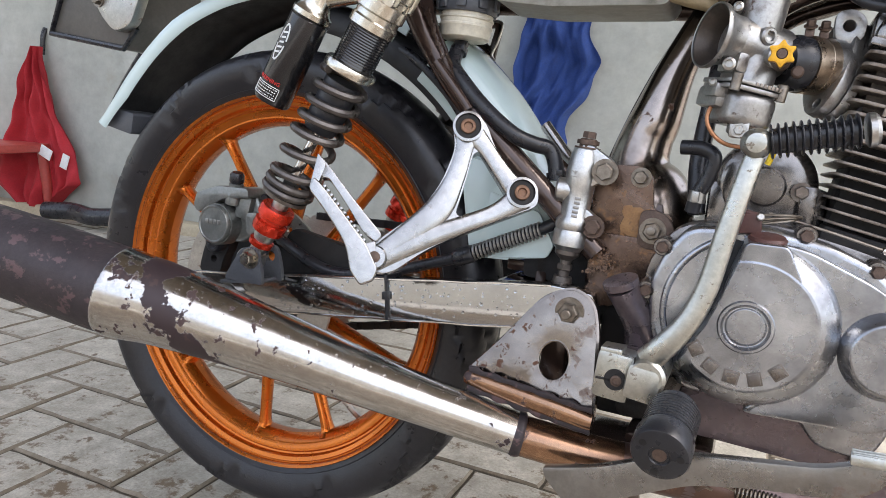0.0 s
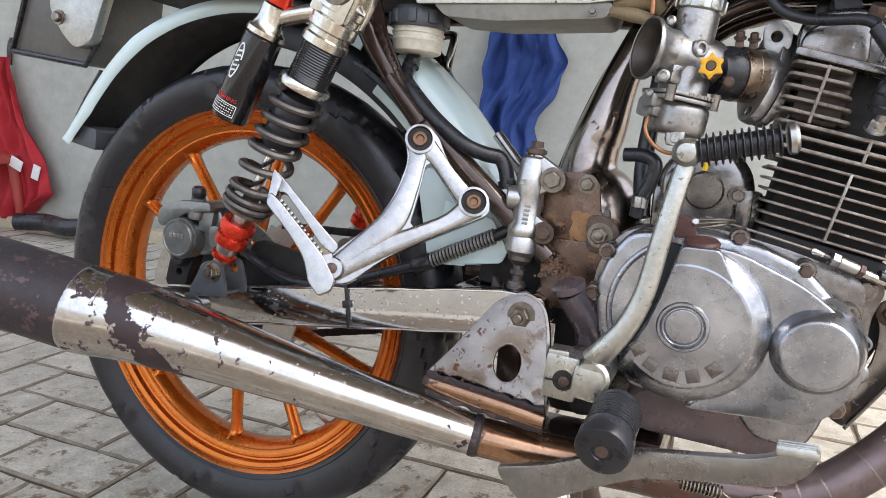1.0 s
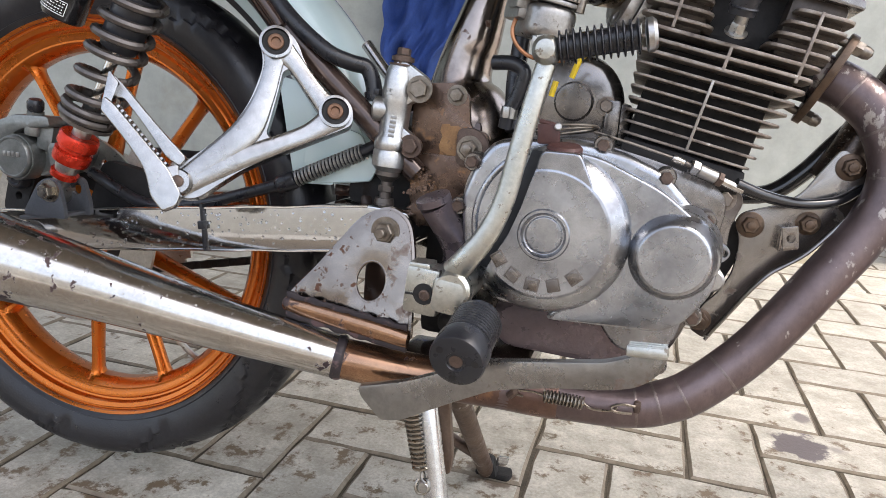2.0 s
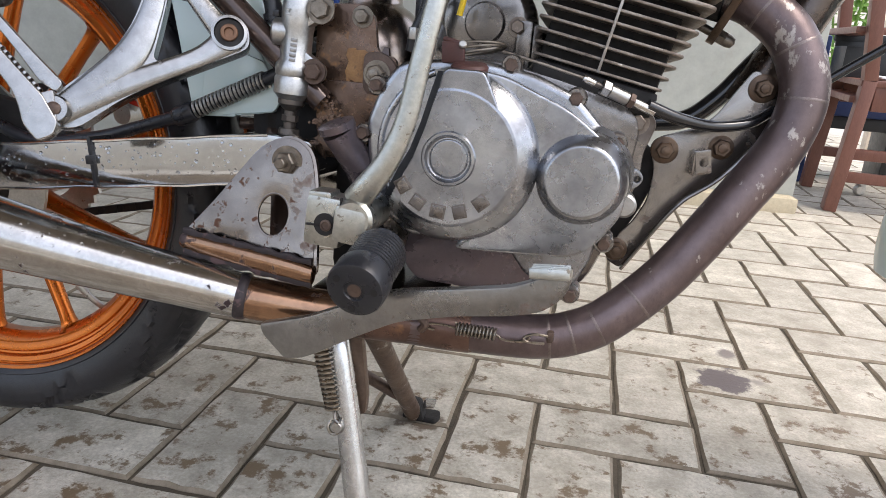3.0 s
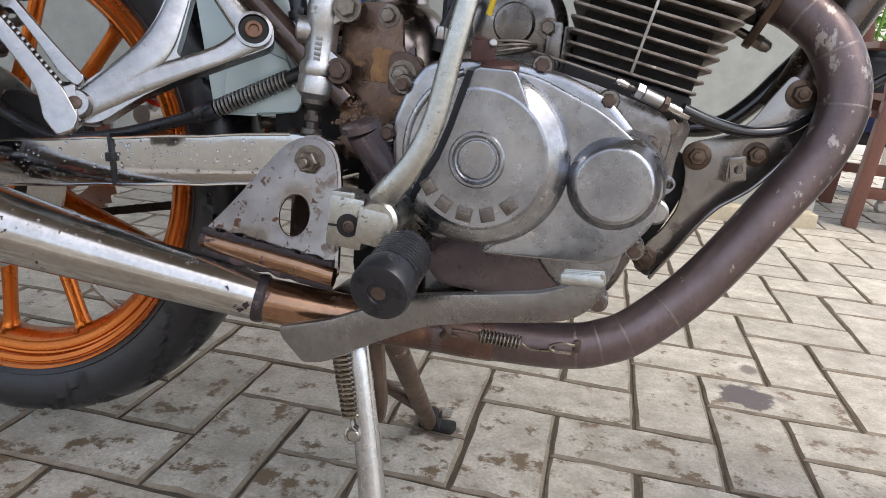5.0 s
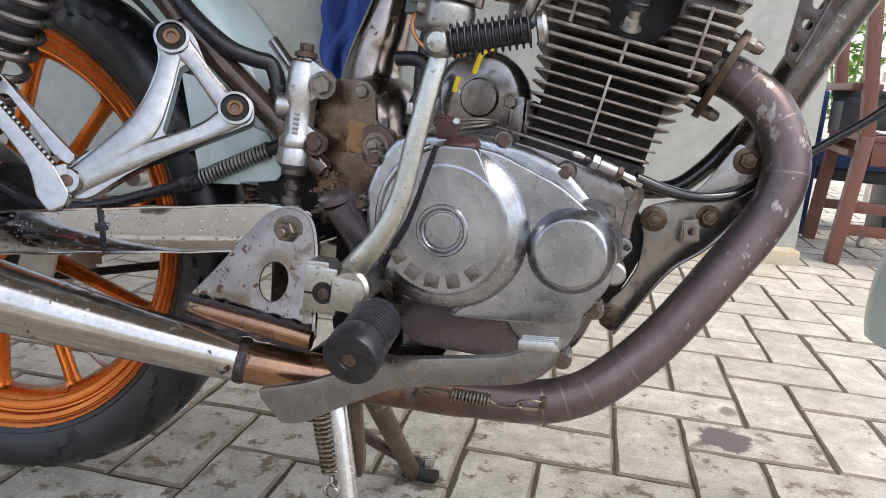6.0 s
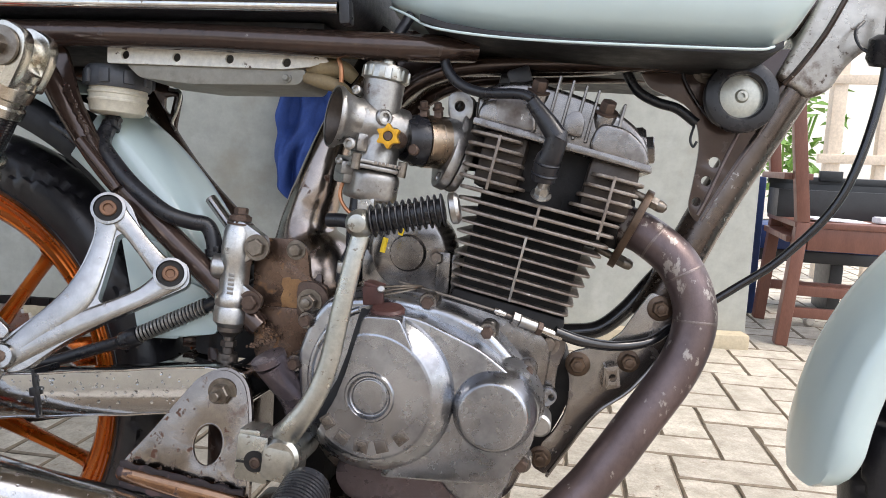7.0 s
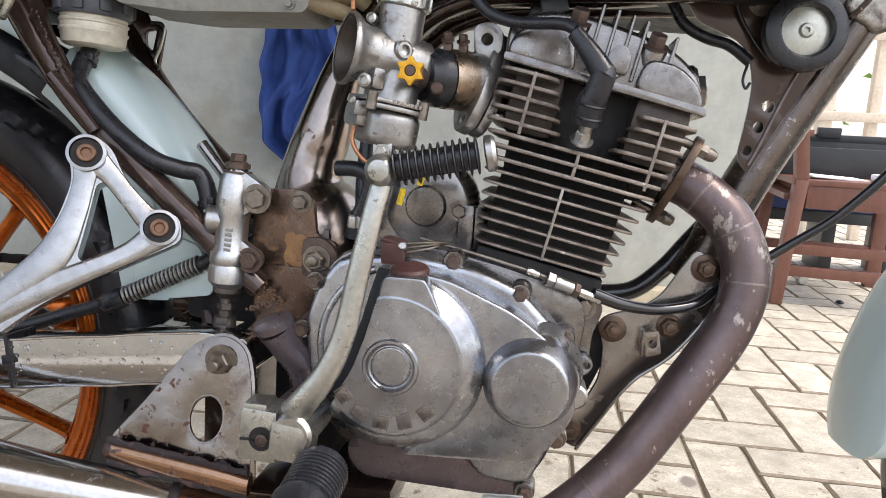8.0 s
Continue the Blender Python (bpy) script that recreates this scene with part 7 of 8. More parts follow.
bolts(eplate, [(0.784, -0.047, 0.4478), (0.7134, -0.047, 0.3897), (0.7593, -0.047, 0.3964), (0.6841, -0.047, 0.2971)], 0.0078, 0.0065, "tarnish", stud=0.003, washer=False)
bm = B()
plate(bm, rounded([(0.7365, 0.3922), (0.7486, 0.3953), (0.7521, 0.3755), (0.7399, 0.3722)], 0.0015), -0.0632, -0.0610, [ring(0.7446, 0.3836, 0.0036, 12)], 0.0006)
box(bm, (0.7375, -0.053, 0.3822), (0.0025, 0.017, 0.0215), 0.001)
part("tab", bm, M["plate_steel"], eplate)
bm = B()
tube(bm, [(0.795, 0.004, 0.485), (0.778, 0.004, 0.463), (0.758, 0.004, 0.437), (0.733, 0.004, 0.416), (0.700, 0.004, 0.410)], 0.0085, 14)
part("cradle_tube", bm, M["gloss"], bike)
bm = B()
plate(bm, rounded([(0.665, 0.425), (0.69, 0.43), (0.702, 0.412), (0.694, 0.388), (0.6935, 0.365), (0.687, 0.345), (0.674, 0.325), (0.665, 0.33)], 0.006), -0.075, 0.06, bevel=0.004)
part("crankcase_nose", bm, M["head"], engine)
# Flat black hexagon, the dark of a hole as colour
bm = B()
lathe(bm, [(0.0066, -0.002), (0.0066, 0.0006), (0, 0.0006)], (0.6829, -0.0750, 0.4051), RIGHT, 6)
part("hex_hole", bm, M["barrel"], engine, "black hexagon for a shaded hole in the crankcase")
bm = B()
plate(bm, rounded([(0.66, 0.40), (0.705, 0.39), (0.712, 0.36), (0.70, 0.33), (0.68, 0.29), (0.66, 0.29)], 0.006), -0.03, 0.06, bevel=0.003)
part("crankcase_front", bm, M["barrel"], engine)
bm = B()
box(bm, (0.449, -0.03, 0.325), (0.06, 0.07, 0.16), 0.012)
part("crankcase_rear", bm, M["barrel"], engine)
bolts(engine, [(0.685, -0.075, 0.412)], 0.007, 0.005, "fin")
# clutch cable along the engine, up to the bars
bm = B()
tube(bm, [(0.553, -0.112, 0.463), (0.60, -0.110, 0.453), (0.637, -0.108, 0.444)], 0.0013, 8)
for i in range(3):
    pts = []
    for k in range(25):
        a = 2 * math.pi * k / 24
        pts.append((0.551 + (0.0215 + 0.002 * i) * math.cos(a), -0.128 + (0.016 + 0.002 * i) * math.sin(a), 0.456 + 0.0016 * i + 0.005 * math.cos(a + 0.4 * i)))
    tube(bm, pts, 0.0010, 6, 1)
cable = part("clutch_cable", bm, M["boltz"], bike, "black clutch cable with a bare steel end")
c0, c1 = Vector((0.637, -0.108, 0.444)), Vector((0.695, -0.092, 0.4225))
cx = c1 - c0
for a, b_, r, mat in ((0.0, 0.17, 0.0030, "clean_chrome"), (0.15, 0.3, 0.0022, "spring"), (0.26, 0.37, 0.0064, "plate_steel"), (0.37, 0.63, 0.0054, "brushed"), (0.63, 0.71, 0.0064, "bolt"), (0.71, 1.02, 0.0040, "clean_chrome")):
    bm = B()
    lathe(bm, [(r * 0.85, 0), (r, 0.0006), (r, cx.length * (b_ - a) - 0.0006), (r * 0.85, cx.length * (b_ - a))], c0 + cx * a, cx, 6 if r > 0.006 else 14)
    part("cable_adjuster", bm, M[mat], cable)
bm = B()
box(bm, (0.5395, -0.147, 0.4545), (0.018, 0.004, 0.016), 0.0025, rot=(0, -4, 0))
box(bm, (0.5385, -0.138, 0.4625), (0.016, 0.020, 0.004), 0.002, rot=(0, 12, 0))
strap = part("filler_strap", bm, M["strap"], cable, "brown strap tag over the oil filler")
bm = B()
lathe(bm, [(0.003, -0.004), (0.003, 0.0015), (0.0022, 0.0022), (0, 0.0022)], (0.5465, -0.149, 0.4605), (0.2, -1, 0.3), 14)
part("strap_screw", bm, M["steel"], strap)
bm = B()
tube(bm, [(0.690, -0.093, 0.427, 0.0052), (0.715, -0.086, 0.419, 0.005), (0.746, -0.070, 0.4145, 0.0046), (0.775, -0.0585, 0.419, 0.0044), (0.796, -0.043, 0.431, 0.0042), (0.815, -0.034, 0.444, 0.004), (0.850, -0.034, 0.470, 0.0038), (0.888, -0.042, 0.503, 0.0038), (0.928, -0.052, 0.56, 0.0038), (0.950, -0.052, 0.645, 0.0038), (0.955, -0.045, 0.72, 0.0038)], None, 14, 8)
part("cable_sheath", bm, M["gloss"], cable, "glossy black cable sheath")
bm = B()
lathe(bm, [(0.010, -0.012), (0.014, -0.006), (0.014, 0.01), (0.008, 0.014)], (0.952, -0.048, 0.682), (0, -0.3, 1), 20)
tube(bm, [(0.94, -0.03, 0.712), (0.930, -0.04, 0.700), (0.934, -0.045, 0.686), (0.947, -0.05, 0.677)], 0.0015, 8)
part("cable_grommet", bm, M["rubber"], cable)

# tank
bm = B()
b = bmesh.new()
rings = []
for i in range(41):
    t = i / 40
    x = 0.525 + 0.372 * t
    base = float(np.interp(x, [0.525, 0.549, 0.571, 0.618, 0.681, 0.768, 0.829, 0.8425, 0.857, 0.8696, 0.8778, 0.897], [0.706, 0.694, 0.6835, 0.6755, 0.6700, 0.6670, 0.6650, 0.6655, 0.6730, 0.6870, 0.7020, 0.745]))
    wid = 0.125 * float(np.interp(t, [0, 0.06, 0.2, 0.6, 0.85, 0.95, 1], [0.62, 0.78, 0.92, 1.0, 0.98, 0.95, 0.86]))
    top = float(np.interp(t, [0, 0.15, 0.4, 0.8, 1], [0.74, 0.79, 0.83, 0.845, 0.80]))
    mid, hh = (base + top) / 2, (top - base) / 2
    row = []
    for k in range(40):
        a = 2 * math.pi * k / 40
        c, s = math.cos(a), math.sin(a)
        y = wid * math.copysign(abs(c) ** 0.62, c)
        z = mid + hh * math.copysign(abs(s) ** (0.62 if s > 0 else 0.42), s)
        row.append(b.verts.new((x, y, z)))
    rings.append(row)
for r0, r1 in zip(rings, rings[1:]):
    for k in range(40):
        b.faces.new((r0[k], r0[(k + 1) % 40], r1[(k + 1) % 40], r1[k]))
b.faces.new(rings[0])
b.faces.new(rings[-1])
bmesh.ops.recalc_face_normals(b, faces=b.faces)
solid(bm, b)
tank = part("fuel_tank", bm, M["mint"], bike, "pale mint painted fuel tank", 60)
bm = B()
pts = [(0.527, -0.085, 0.705), (0.549, -0.103, 0.693), (0.571, -0.112, 0.6815), (0.618, -0.119, 0.6735), (0.681, -0.1225, 0.669), (0.768, -0.1235, 0.6665), (0.829, -0.1185, 0.6665), (0.8425, -0.1145, 0.669), (0.848, -0.110, 0.672)]
tube(bm, pts, 0.0012, 10, 5)
part("tank_seam", bm, M["mint"], tank, "folded lower tank seam")
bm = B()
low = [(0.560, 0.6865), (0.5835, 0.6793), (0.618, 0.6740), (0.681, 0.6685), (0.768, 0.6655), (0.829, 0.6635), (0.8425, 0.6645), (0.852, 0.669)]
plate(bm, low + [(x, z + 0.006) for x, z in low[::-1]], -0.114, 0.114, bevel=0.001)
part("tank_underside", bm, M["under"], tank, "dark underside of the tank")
# seat
bm = B()
plate(bm, rounded([(-0.20, 0.694), (0.485, 0.690), (0.505, 0.70), (0.50, 0.75), (0.2, 0.76), (-0.20, 0.78)], 0.015), -0.118, 0.118, bevel=0.012)
seat = part("seat", bm, M["seat"], bike, "black textured vinyl seat with a chrome trim strip")
bm = B()
tube(bm, [(-0.20, -0.1215, 0.701), (0.20, -0.1215, 0.697), (0.470, -0.1215, 0.695), (0.476, -0.119, 0.695)], 0.0048, 14, 4)
part("trim_strip", bm, M["clean_chrome"], seat, "chrome trim strip")
bm = B()
box(bm, (0.495, -0.115, 0.706), (0.010, 0.014, 0.05), 0.003, rot=(0, -4, 0))
part("seat_flap", bm, M["rubber"], seat)
bm = B()
box(bm, (0.14, 0, 0.683), (0.66, 0.19, 0.012), 0.003)
part("seat_base", bm, M["barrel"], seat)
# tray with a drilled white strip
bm = B()
st = rounded([(0.254, 0.6665), (0.466, 0.6635), (0.474, 0.655), (0.455, 0.650), (0.43, 0.6475), (0.254, 0.6495)], 0.002)
plate(bm, st, -0.0905, -0.0875, [ring(x, z, 0.0042, 14) for x, z in ((0.2725, 0.6575), (0.325, 0.656), (0.378, 0.6555), (0.4335, 0.6535))], 0.0006)
tray = part("battery_tray", bm, M["white_paint"], bike, "grey battery tray with a drilled white edge strip")
bm = B()
plate(bm, rounded([(0.27, 0.6505), (0.452, 0.6485), (0.446, 0.634), (0.34, 0.632), (0.285, 0.637)], 0.006), -0.087, -0.015, bevel=0.002)
hexbolt(bm, (0.4335, -0.0875, 0.640), 0.003, 0.004)
part("tray_box", bm, M["grey_tray"], tray, "dusty grey tray underside")
# gusset of the far frame stay, with its bare bright rim
bm = B()
plate(bm, rounded([(0.165, 0.668), (0.206, 0.667), (0.214, 0.652), (0.226, 0.652), (0.231, 0.645), (0.224, 0.606), (0.238, 0.570), (0.220, 0.585), (0.195, 0.62)], 0.003), 0.083, 0.088, [rounded([(0.209, 0.642), (0.222, 0.644), (0.217, 0.621), (0.209, 0.628)], 0.003)], 0.001)
far_gusset = part("gusset", bm, M["frame"], bike, "brown welded frame gusset")
bm = B()
tube(bm, [(0.216, 0.081, 0.651), (0.228, 0.081, 0.650), (0.231, 0.081, 0.643), (0.2265, 0.081, 0.625), (0.221, 0.081, 0.611), (0.226, 0.081, 0.603)], 0.0019, 8, 4)
part("gusset_rim", bm, M["zinc"], far_gusset, "bare bright rim")
bm = B()
tube(bm, [(0.452, -0.078, 0.648, 0.006), (0.466, -0.082, 0.651, 0.009), (0.484, -0.08, 0.650, 0.008), (0.494, -0.075, 0.643, 0.006)], None, 14, 5)
tube(bm, [(0.449, -0.082, 0.642, 0.005), (0.466, -0.086, 0.638, 0.0065), (0.484, -0.084, 0.633, 0.006), (0.494, -0.078, 0.622, 0.005)], None, 14, 5)
part("fuel_hose", bm, M["tan"], bike, "tan aged rubber hoses by the tray")
bm = B()
tube(bm, [(0.478, -0.09, 0.668), (0.487, -0.096, 0.65), (0.488, -0.096, 0.636)], 0.0022, 8)
part("copper_wire", bm, M["copperwire"], bike)

# brake fluid reservoir, hose, master cylinder
bm = B()
lathe(bm, [(0.92 * r, h) for r, h in ((0.016, -0.004), (0.025, -0.003), (0.028, -0.001), (0.0295, 0.008), (0.0308, 0.0095), (0.0308, 0.0110), (0.0294, 0.012), (0.0294, 0.016), (0.0308, 0.0170), (0.0308, 0.0185), (0.0294, 0.0195), (0.030, 0.028))], (0.2415, -0.055, 0.607), (0.04, 0, 1), 36)
resv = part("brake_reservoir", bm, M["milky"], bike, "milky plastic brake fluid reservoir with a grey cap")
bm = B()
lathe(bm, [(0.0300, 0.0), (0.0308, 0.002), (0.0308, 0.018), (0.0285, 0.021), (0, 0.0215)], (0.2422, -0.055, 0.6295), (0.04, 0, 1), 36)
rcap = part("cap", bm, M["capgrey"], resv, "ribbed dark grey cap")
for i in range(9):
    a = 2 * math.pi * i / 9
    bm = B()
    box(bm, (0.2425 + 0.0306 * math.cos(a), -0.055 + 0.0306 * math.sin(a), 0.639), (0.006, 0.010, 0.014), 0.002, rot=(0, 0, math.degrees(a)))
    part("rib", bm, M["capgrey"], rcap)
bm = B()
tube(bm, [(0.240, -0.056, 0.602), (0.238, -0.064, 0.590), (0.240, -0.074, 0.577), (0.252, -0.086, 0.565), (0.285, -0.0935, 0.535), (0.318, -0.092, 0.511), (0.338, -0.082, 0.503), (0.351, -0.074, 0.500), (0.358, -0.073, 0.488), (0.362, -0.074, 0.470)], 0.0078, 16)
rh = part("reservoir_hose", bm, M["rubber"], resv, "black rubber fluid hose")
for p, ax in (((0.239, -0.060, 0.595), (0, -0.5, -1)), ((0.360, -0.0735, 0.478), (0.2, 0, -1))):
    bm = B()
    lathe(bm, [(0.0092, 0), (0.0092, 0.006)], p, ax, 18)
    box(bm, (p[0] + 0.006, p[1] - 0.007, p[2]), (0.006, 0.004, 0.006), 0.001)
    part("hose_clip", bm, M["rubber"], rh)
bm = B()
m0, m1 = Vector((0.3905, -0.083, 0.513)), Vector((0.3835, -0.083, 0.405))
mx = (m1 - m0).normalized()
lathe(bm, [(0.0, 0.010), (0.011, 0.010), (0.0132, 0.016), (0.0145, 0.03), (0.015, 0.034), (0.0142, 0.046), (0.0136, 0.05), (0.0136, 0.074), (0.0165, 0.078), (0.0165, 0.086), (0.0155, 0.088), (0.0165, 0.09), (0.0165, 0.103), (0.012, 0.108), (0, 0.108)], m0, mx, 32)
plate(bm, rounded([(0.386, 0.507), (0.396, 0.507), (0.420, 0.492), (0.419, 0.474), (0.408, 0.473), (0.398, 0.466), (0.386, 0.468)], 0.007), -0.091, -0.078, bevel=0.0025)
plate(bm, rounded([(0.384, 0.455), (0.394, 0.45), (0.404, 0.443), (0.416, 0.435), (0.413, 0.422), (0.400, 0.421), (0.395, 0.428), (0.383, 0.43)], 0.006), -0.090, -0.078, bevel=0.0025)
lathe(bm, [(0.012, -0.002), (0.012, 0.016), (0.010, 0.018), (0, 0.018)], (0.384, -0.083, 0.462), (-1, -0.1, 0.04), 24)
mc = part("master_cylinder", bm, M["alloy"], bike, "small bright cast rear brake master cylinder")
bm = B()
hexbolt(bm, m0 + Vector((0, 0, -0.010)), 0.0085, 0.008, -mx)
lathe(bm, [(0.0105, 0), (0.0105, 0.004)], m0 + Vector((0, 0, -0.006)), -mx, 20)
hexbolt(bm, m0 + Vector((0.0005, 0, 0.0)), 0.0065, 0.006, -mx, washer=False)
part("banjo_bolt", bm, M["bolt"], mc)
bolts(mc, [(0.4115, -0.091, 0.483)], 0.0085, 0.006, "boltz")
bolts(mc, [(0.4065, -0.090, 0.431)], 0.0075, 0.005, "bolt")
bm = B()
mt = Matrix.Translation((0.3875, -0.0985, 0.478)) @ pose(0, 0, 0, 90, 0, 0) @ pose(0, 0, 0, 0, 0, 84)
tx = B()
add_text(tx, "14", 0.008)
solid(bm, tx, mt)
for i in range(6):
    box(bm, (0.3905 - 0.0004 * i, -0.0972, 0.456 - 0.0042 * i), (0.006, 0.001, 0.0026), 0.0003, rot=(0, 4, 0))
part("cast_marks", bm, M["carb"], mc)
bm = B()
lathe(bm, [(0.012, 0), (0.012, 0.006), (0.008, 0.010), (0.0055, 0.012), (0.0055, 0.03)], m0 + mx * 0.106, mx, 20)
hexbolt(bm, m0 + mx * 0.122, 0.0075, 0.006, mx, washer=False)
lathe(bm, [(0.009, 0), (0.010, 0.006), (0.010, 0.03)], m0 + mx * 0.134, mx, 16)
part("push_rod", bm, M["spring"], mc)
# rear brake line with a spring guard
bm = B()
tube(bm, [(0.40, -0.055, 0.445), (0.372, -0.063, 0.432), (0.343, -0.069, 0.416), (0.305, -0.072, 0.397), (0.273, -0.074, 0.382), (0.235, -0.08, 0.368), (0.185, -0.09, 0.352), (0.12, -0.095, 0.345), (0.05, -0.09, 0.37)], 0.0062, 14)
line = part("brake_line", bm, M["rubber"], bike, "black rear brake line with a coiled guard")
bm = B()
helix(bm, (0.352, -0.0675, 0.4205), (0.284, -0.0735, 0.387), 0.0074, 0.0013, 19, 6, 14)
part("spring_guard", bm, M["steel"], line, "coiled steel hose guard")
bm = B()
lathe(bm, [(0.0085, 0), (0.0095, 0.002), (0.0095, 0.018), (0.0075, 0.022)], (0.283, -0.0735, 0.3865), (-0.9, -0.05, -0.42), 18)
part("hose_sleeve", bm, M["rubber"], line)


# mudguards
def mudguard(name, cx, cz, r0, r1, half, a0, a1, mat, label, side_in, n=60, cap=0.0):
    """A bent channel round the wheel: outer radius r1, side skirts reaching in to r0 (numbers, or rows of angle and radius), half wide, from angle a0 to a1."""
    def section(r0, r1):
        sec = [(r1 - 0.012 * abs(t) ** 3, half * t) for t in np.linspace(-1, 1, 19)]
        return [(r0, -half * 1.0), (r0 + (r1 - 0.012 - r0) * 0.5, -half * 1.01)] + sec + [(r0 + (r1 - 0.012 - r0) * 0.5, half * 1.01), (r0, half * 1.0)]

    b = bmesh.new()
    out_rows, in_rows = [], []
    for i in range(n + 1):
        a = radians(a0 + (a1 - a0) * i / n)
        fade = 1.0
        if cap:
            e = min(i, n - i) / n * abs(a1 - a0) / cap
            fade = math.sqrt(max(0.02, 1 - max(0, 1 - e) ** 2))
        ro, ri = [], []
        low, high = (r if isinstance(r, float) else float(np.interp(math.degrees(a), [q[0] for q in r], [q[1] for q in r])) for r in (r0, r1))
        sec = section(low, high)
        for r, y in sec:
            rr = high - (high - r) * (0.25 + 0.75 * fade)
            yy = y * (0.45 + 0.55 * fade)
            ro.append(b.verts.new((cx + rr * math.cos(a), yy, cz + rr * math.sin(a))))
            ri.append(b.verts.new((cx + (rr - 0.002) * math.cos(a), yy * 0.96, cz + (rr - 0.002) * math.sin(a))))
        out_rows.append(ro)
        in_rows.append(ri)
    k = len(sec)
    for i in range(n):
        for j in range(k - 1):
            b.faces.new((out_rows[i][j], out_rows[i][j + 1], out_rows[i + 1][j + 1], out_rows[i + 1][j]))
            f = b.faces.new((in_rows[i][j], in_rows[i + 1][j], in_rows[i + 1][j + 1], in_rows[i][j + 1]))
            f.material_index = 1
        for j in (0, k - 1):
            b.faces.new((out_rows[i][j], out_rows[i + 1][j], in_rows[i + 1][j], in_rows[i][j]))
    for i in (0, n):
        for j in range(k - 1):
            b.faces.new((out_rows[i][j], in_rows[i][j], in_rows[i][j + 1], out_rows[i][j + 1]))
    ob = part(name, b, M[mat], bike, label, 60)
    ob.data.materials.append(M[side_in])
    return ob


rf = mudguard("rear_fender", 0, 0.305, ((60, 0.350), (90, 0.3450), (104, 0.3407), (114, 0.3361), (124, 0.3285), (131, 0.3227), (138, 0.3185), (148, 0.3240)), ((60, 0.375), (100, 0.3690), (112, 0.3651), (117, 0.3635), (124, 0.3565), (132, 0.3495), (140, 0.3448), (145, 0.3450), (148, 0.3480)), 0.060, 148, 60, "mint", "pale mint rear fender with a black underside", "under")
bm = B()
plate(bm, rounded([(-0.287, 0.480), (-0.235, 0.470), (-0.232, 0.498), (-0.262, 0.503)], 0.004), -0.05, 0.05, bevel=0.002)
part("fender_flap", bm, M["capgrey"], rf)
bm = B()
tube(bm, [(-0.286, -0.045, 0.483), (-0.274, -0.05, 0.50), (-0.25, -0.052, 0.535), (-0.22, -0.052, 0.575)], 0.004, 8, 5)
part("edge_trim", bm, M["rubber"], rf)
ig = mudguard("inner_fender", 0.0, 0.30, 0.325, 0.386, 0.056, 15.5, 54, "mint", "pale mint inner fender ahead of the rear wheel", "under")
bm = B()
plate(bm, rounded([(0.2512, 0.4871), (0.274, 0.3805), (0.3175, 0.3826), (0.3142, 0.4293), (0.300, 0.478)], [0.004, 0.005, 0.003, 0.01, 0.01]), -0.061, -0.057, bevel=0.0012)
part("side_flange", bm, M["mint"], ig, "folded mint side flange")
bm = B()
plate(bm, rounded([(0.3155, 0.3835), (0.3587, 0.3904), (0.3551, 0.4064), (0.3483, 0.430), (0.330, 0.460), (0.312, 0.4514)], [0.003, 0.006, 0.01, 0.01, 0.01, 0.004]), -0.0578, -0.054, bevel=0.0012)
part("side_flange", bm, M["mint"], ig)
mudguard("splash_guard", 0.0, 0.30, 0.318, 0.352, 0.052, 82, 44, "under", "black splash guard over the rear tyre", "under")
bm = B()
box(bm, (0.335, -0.03, 0.376), (0.05, 0.02, 0.012), 0.002)
box(bm, (0.352, -0.05, 0.378), (0.012, 0.01, 0.03), 0.002)
part("fender_bracket", bm, M["frame"], ig)
bm = B()
plate(bm, rounded([(0.290, 0.452), (0.345, 0.436), (0.364, 0.404), (0.358, 0.391), (0.303, 0.3835), (0.284, 0.402)], 0.004), -0.0625, -0.0575, bevel=0.0012)
part("fender_skirt", bm, M["mint"], ig)
# Made-up dark blocks that hide the bright background between wheel and pivot
bm = B()
box(bm, (0.365, 0, 0.388), (0.07, 0.11, 0.045), 0.01)
box(bm, (0.355, 0.02, 0.43), (0.03, 0.10, 0.06), 0.01)
part("cross_member", bm, M["barrel"], bike, "dark filler blocks added between rear wheel and pivot")
bm = B()
tube(bm, [(0.332, -0.03, 0.525), (0.358, -0.036, 0.498), (0.376, -0.045, 0.485), (0.392, -0.05, 0.465)], 0.006, 10, 5)
part("stay_link", bm, M["plate_steel"], bike)
bm = B()
tube(bm, [(0.15, -0.045, 0.60), (0.19, -0.05, 0.58), (0.235, -0.06, 0.545), (0.27, -0.06, 0.50)], 0.006, 10)
tube(bm, [(0.17, -0.03, 0.615), (0.215, -0.04, 0.575), (0.25, -0.05, 0.53)], 0.005, 10)
part("wiring", bm, M["rubber"], bike, "black wiring behind the frame stay")
# tail housing
bm = B()
plate(bm, rounded([(-0.433, 0.602), (-0.414, 0.655), (-0.385, 0.74), (-0.25, 0.74), (-0.26, 0.615), (-0.285, 0.5855)], 0.008), -0.02, 0.09, bevel=0.005)
tail = part("tail_housing", bm, M["tailgrey"], bike, "grey-brown tail and plate holder housing")
bm = B()
plate(bm, rounded([(-0.335, 0.66), (-0.31, 0.625), (-0.285, 0.605), (-0.255, 0.615), (-0.22, 0.70), (-0.33, 0.71)], 0.012), -0.04, -0.022, bevel=0.004)
part("bracket", bm, M["steel"], tail, "grey steel tail bracket")
bm = B()
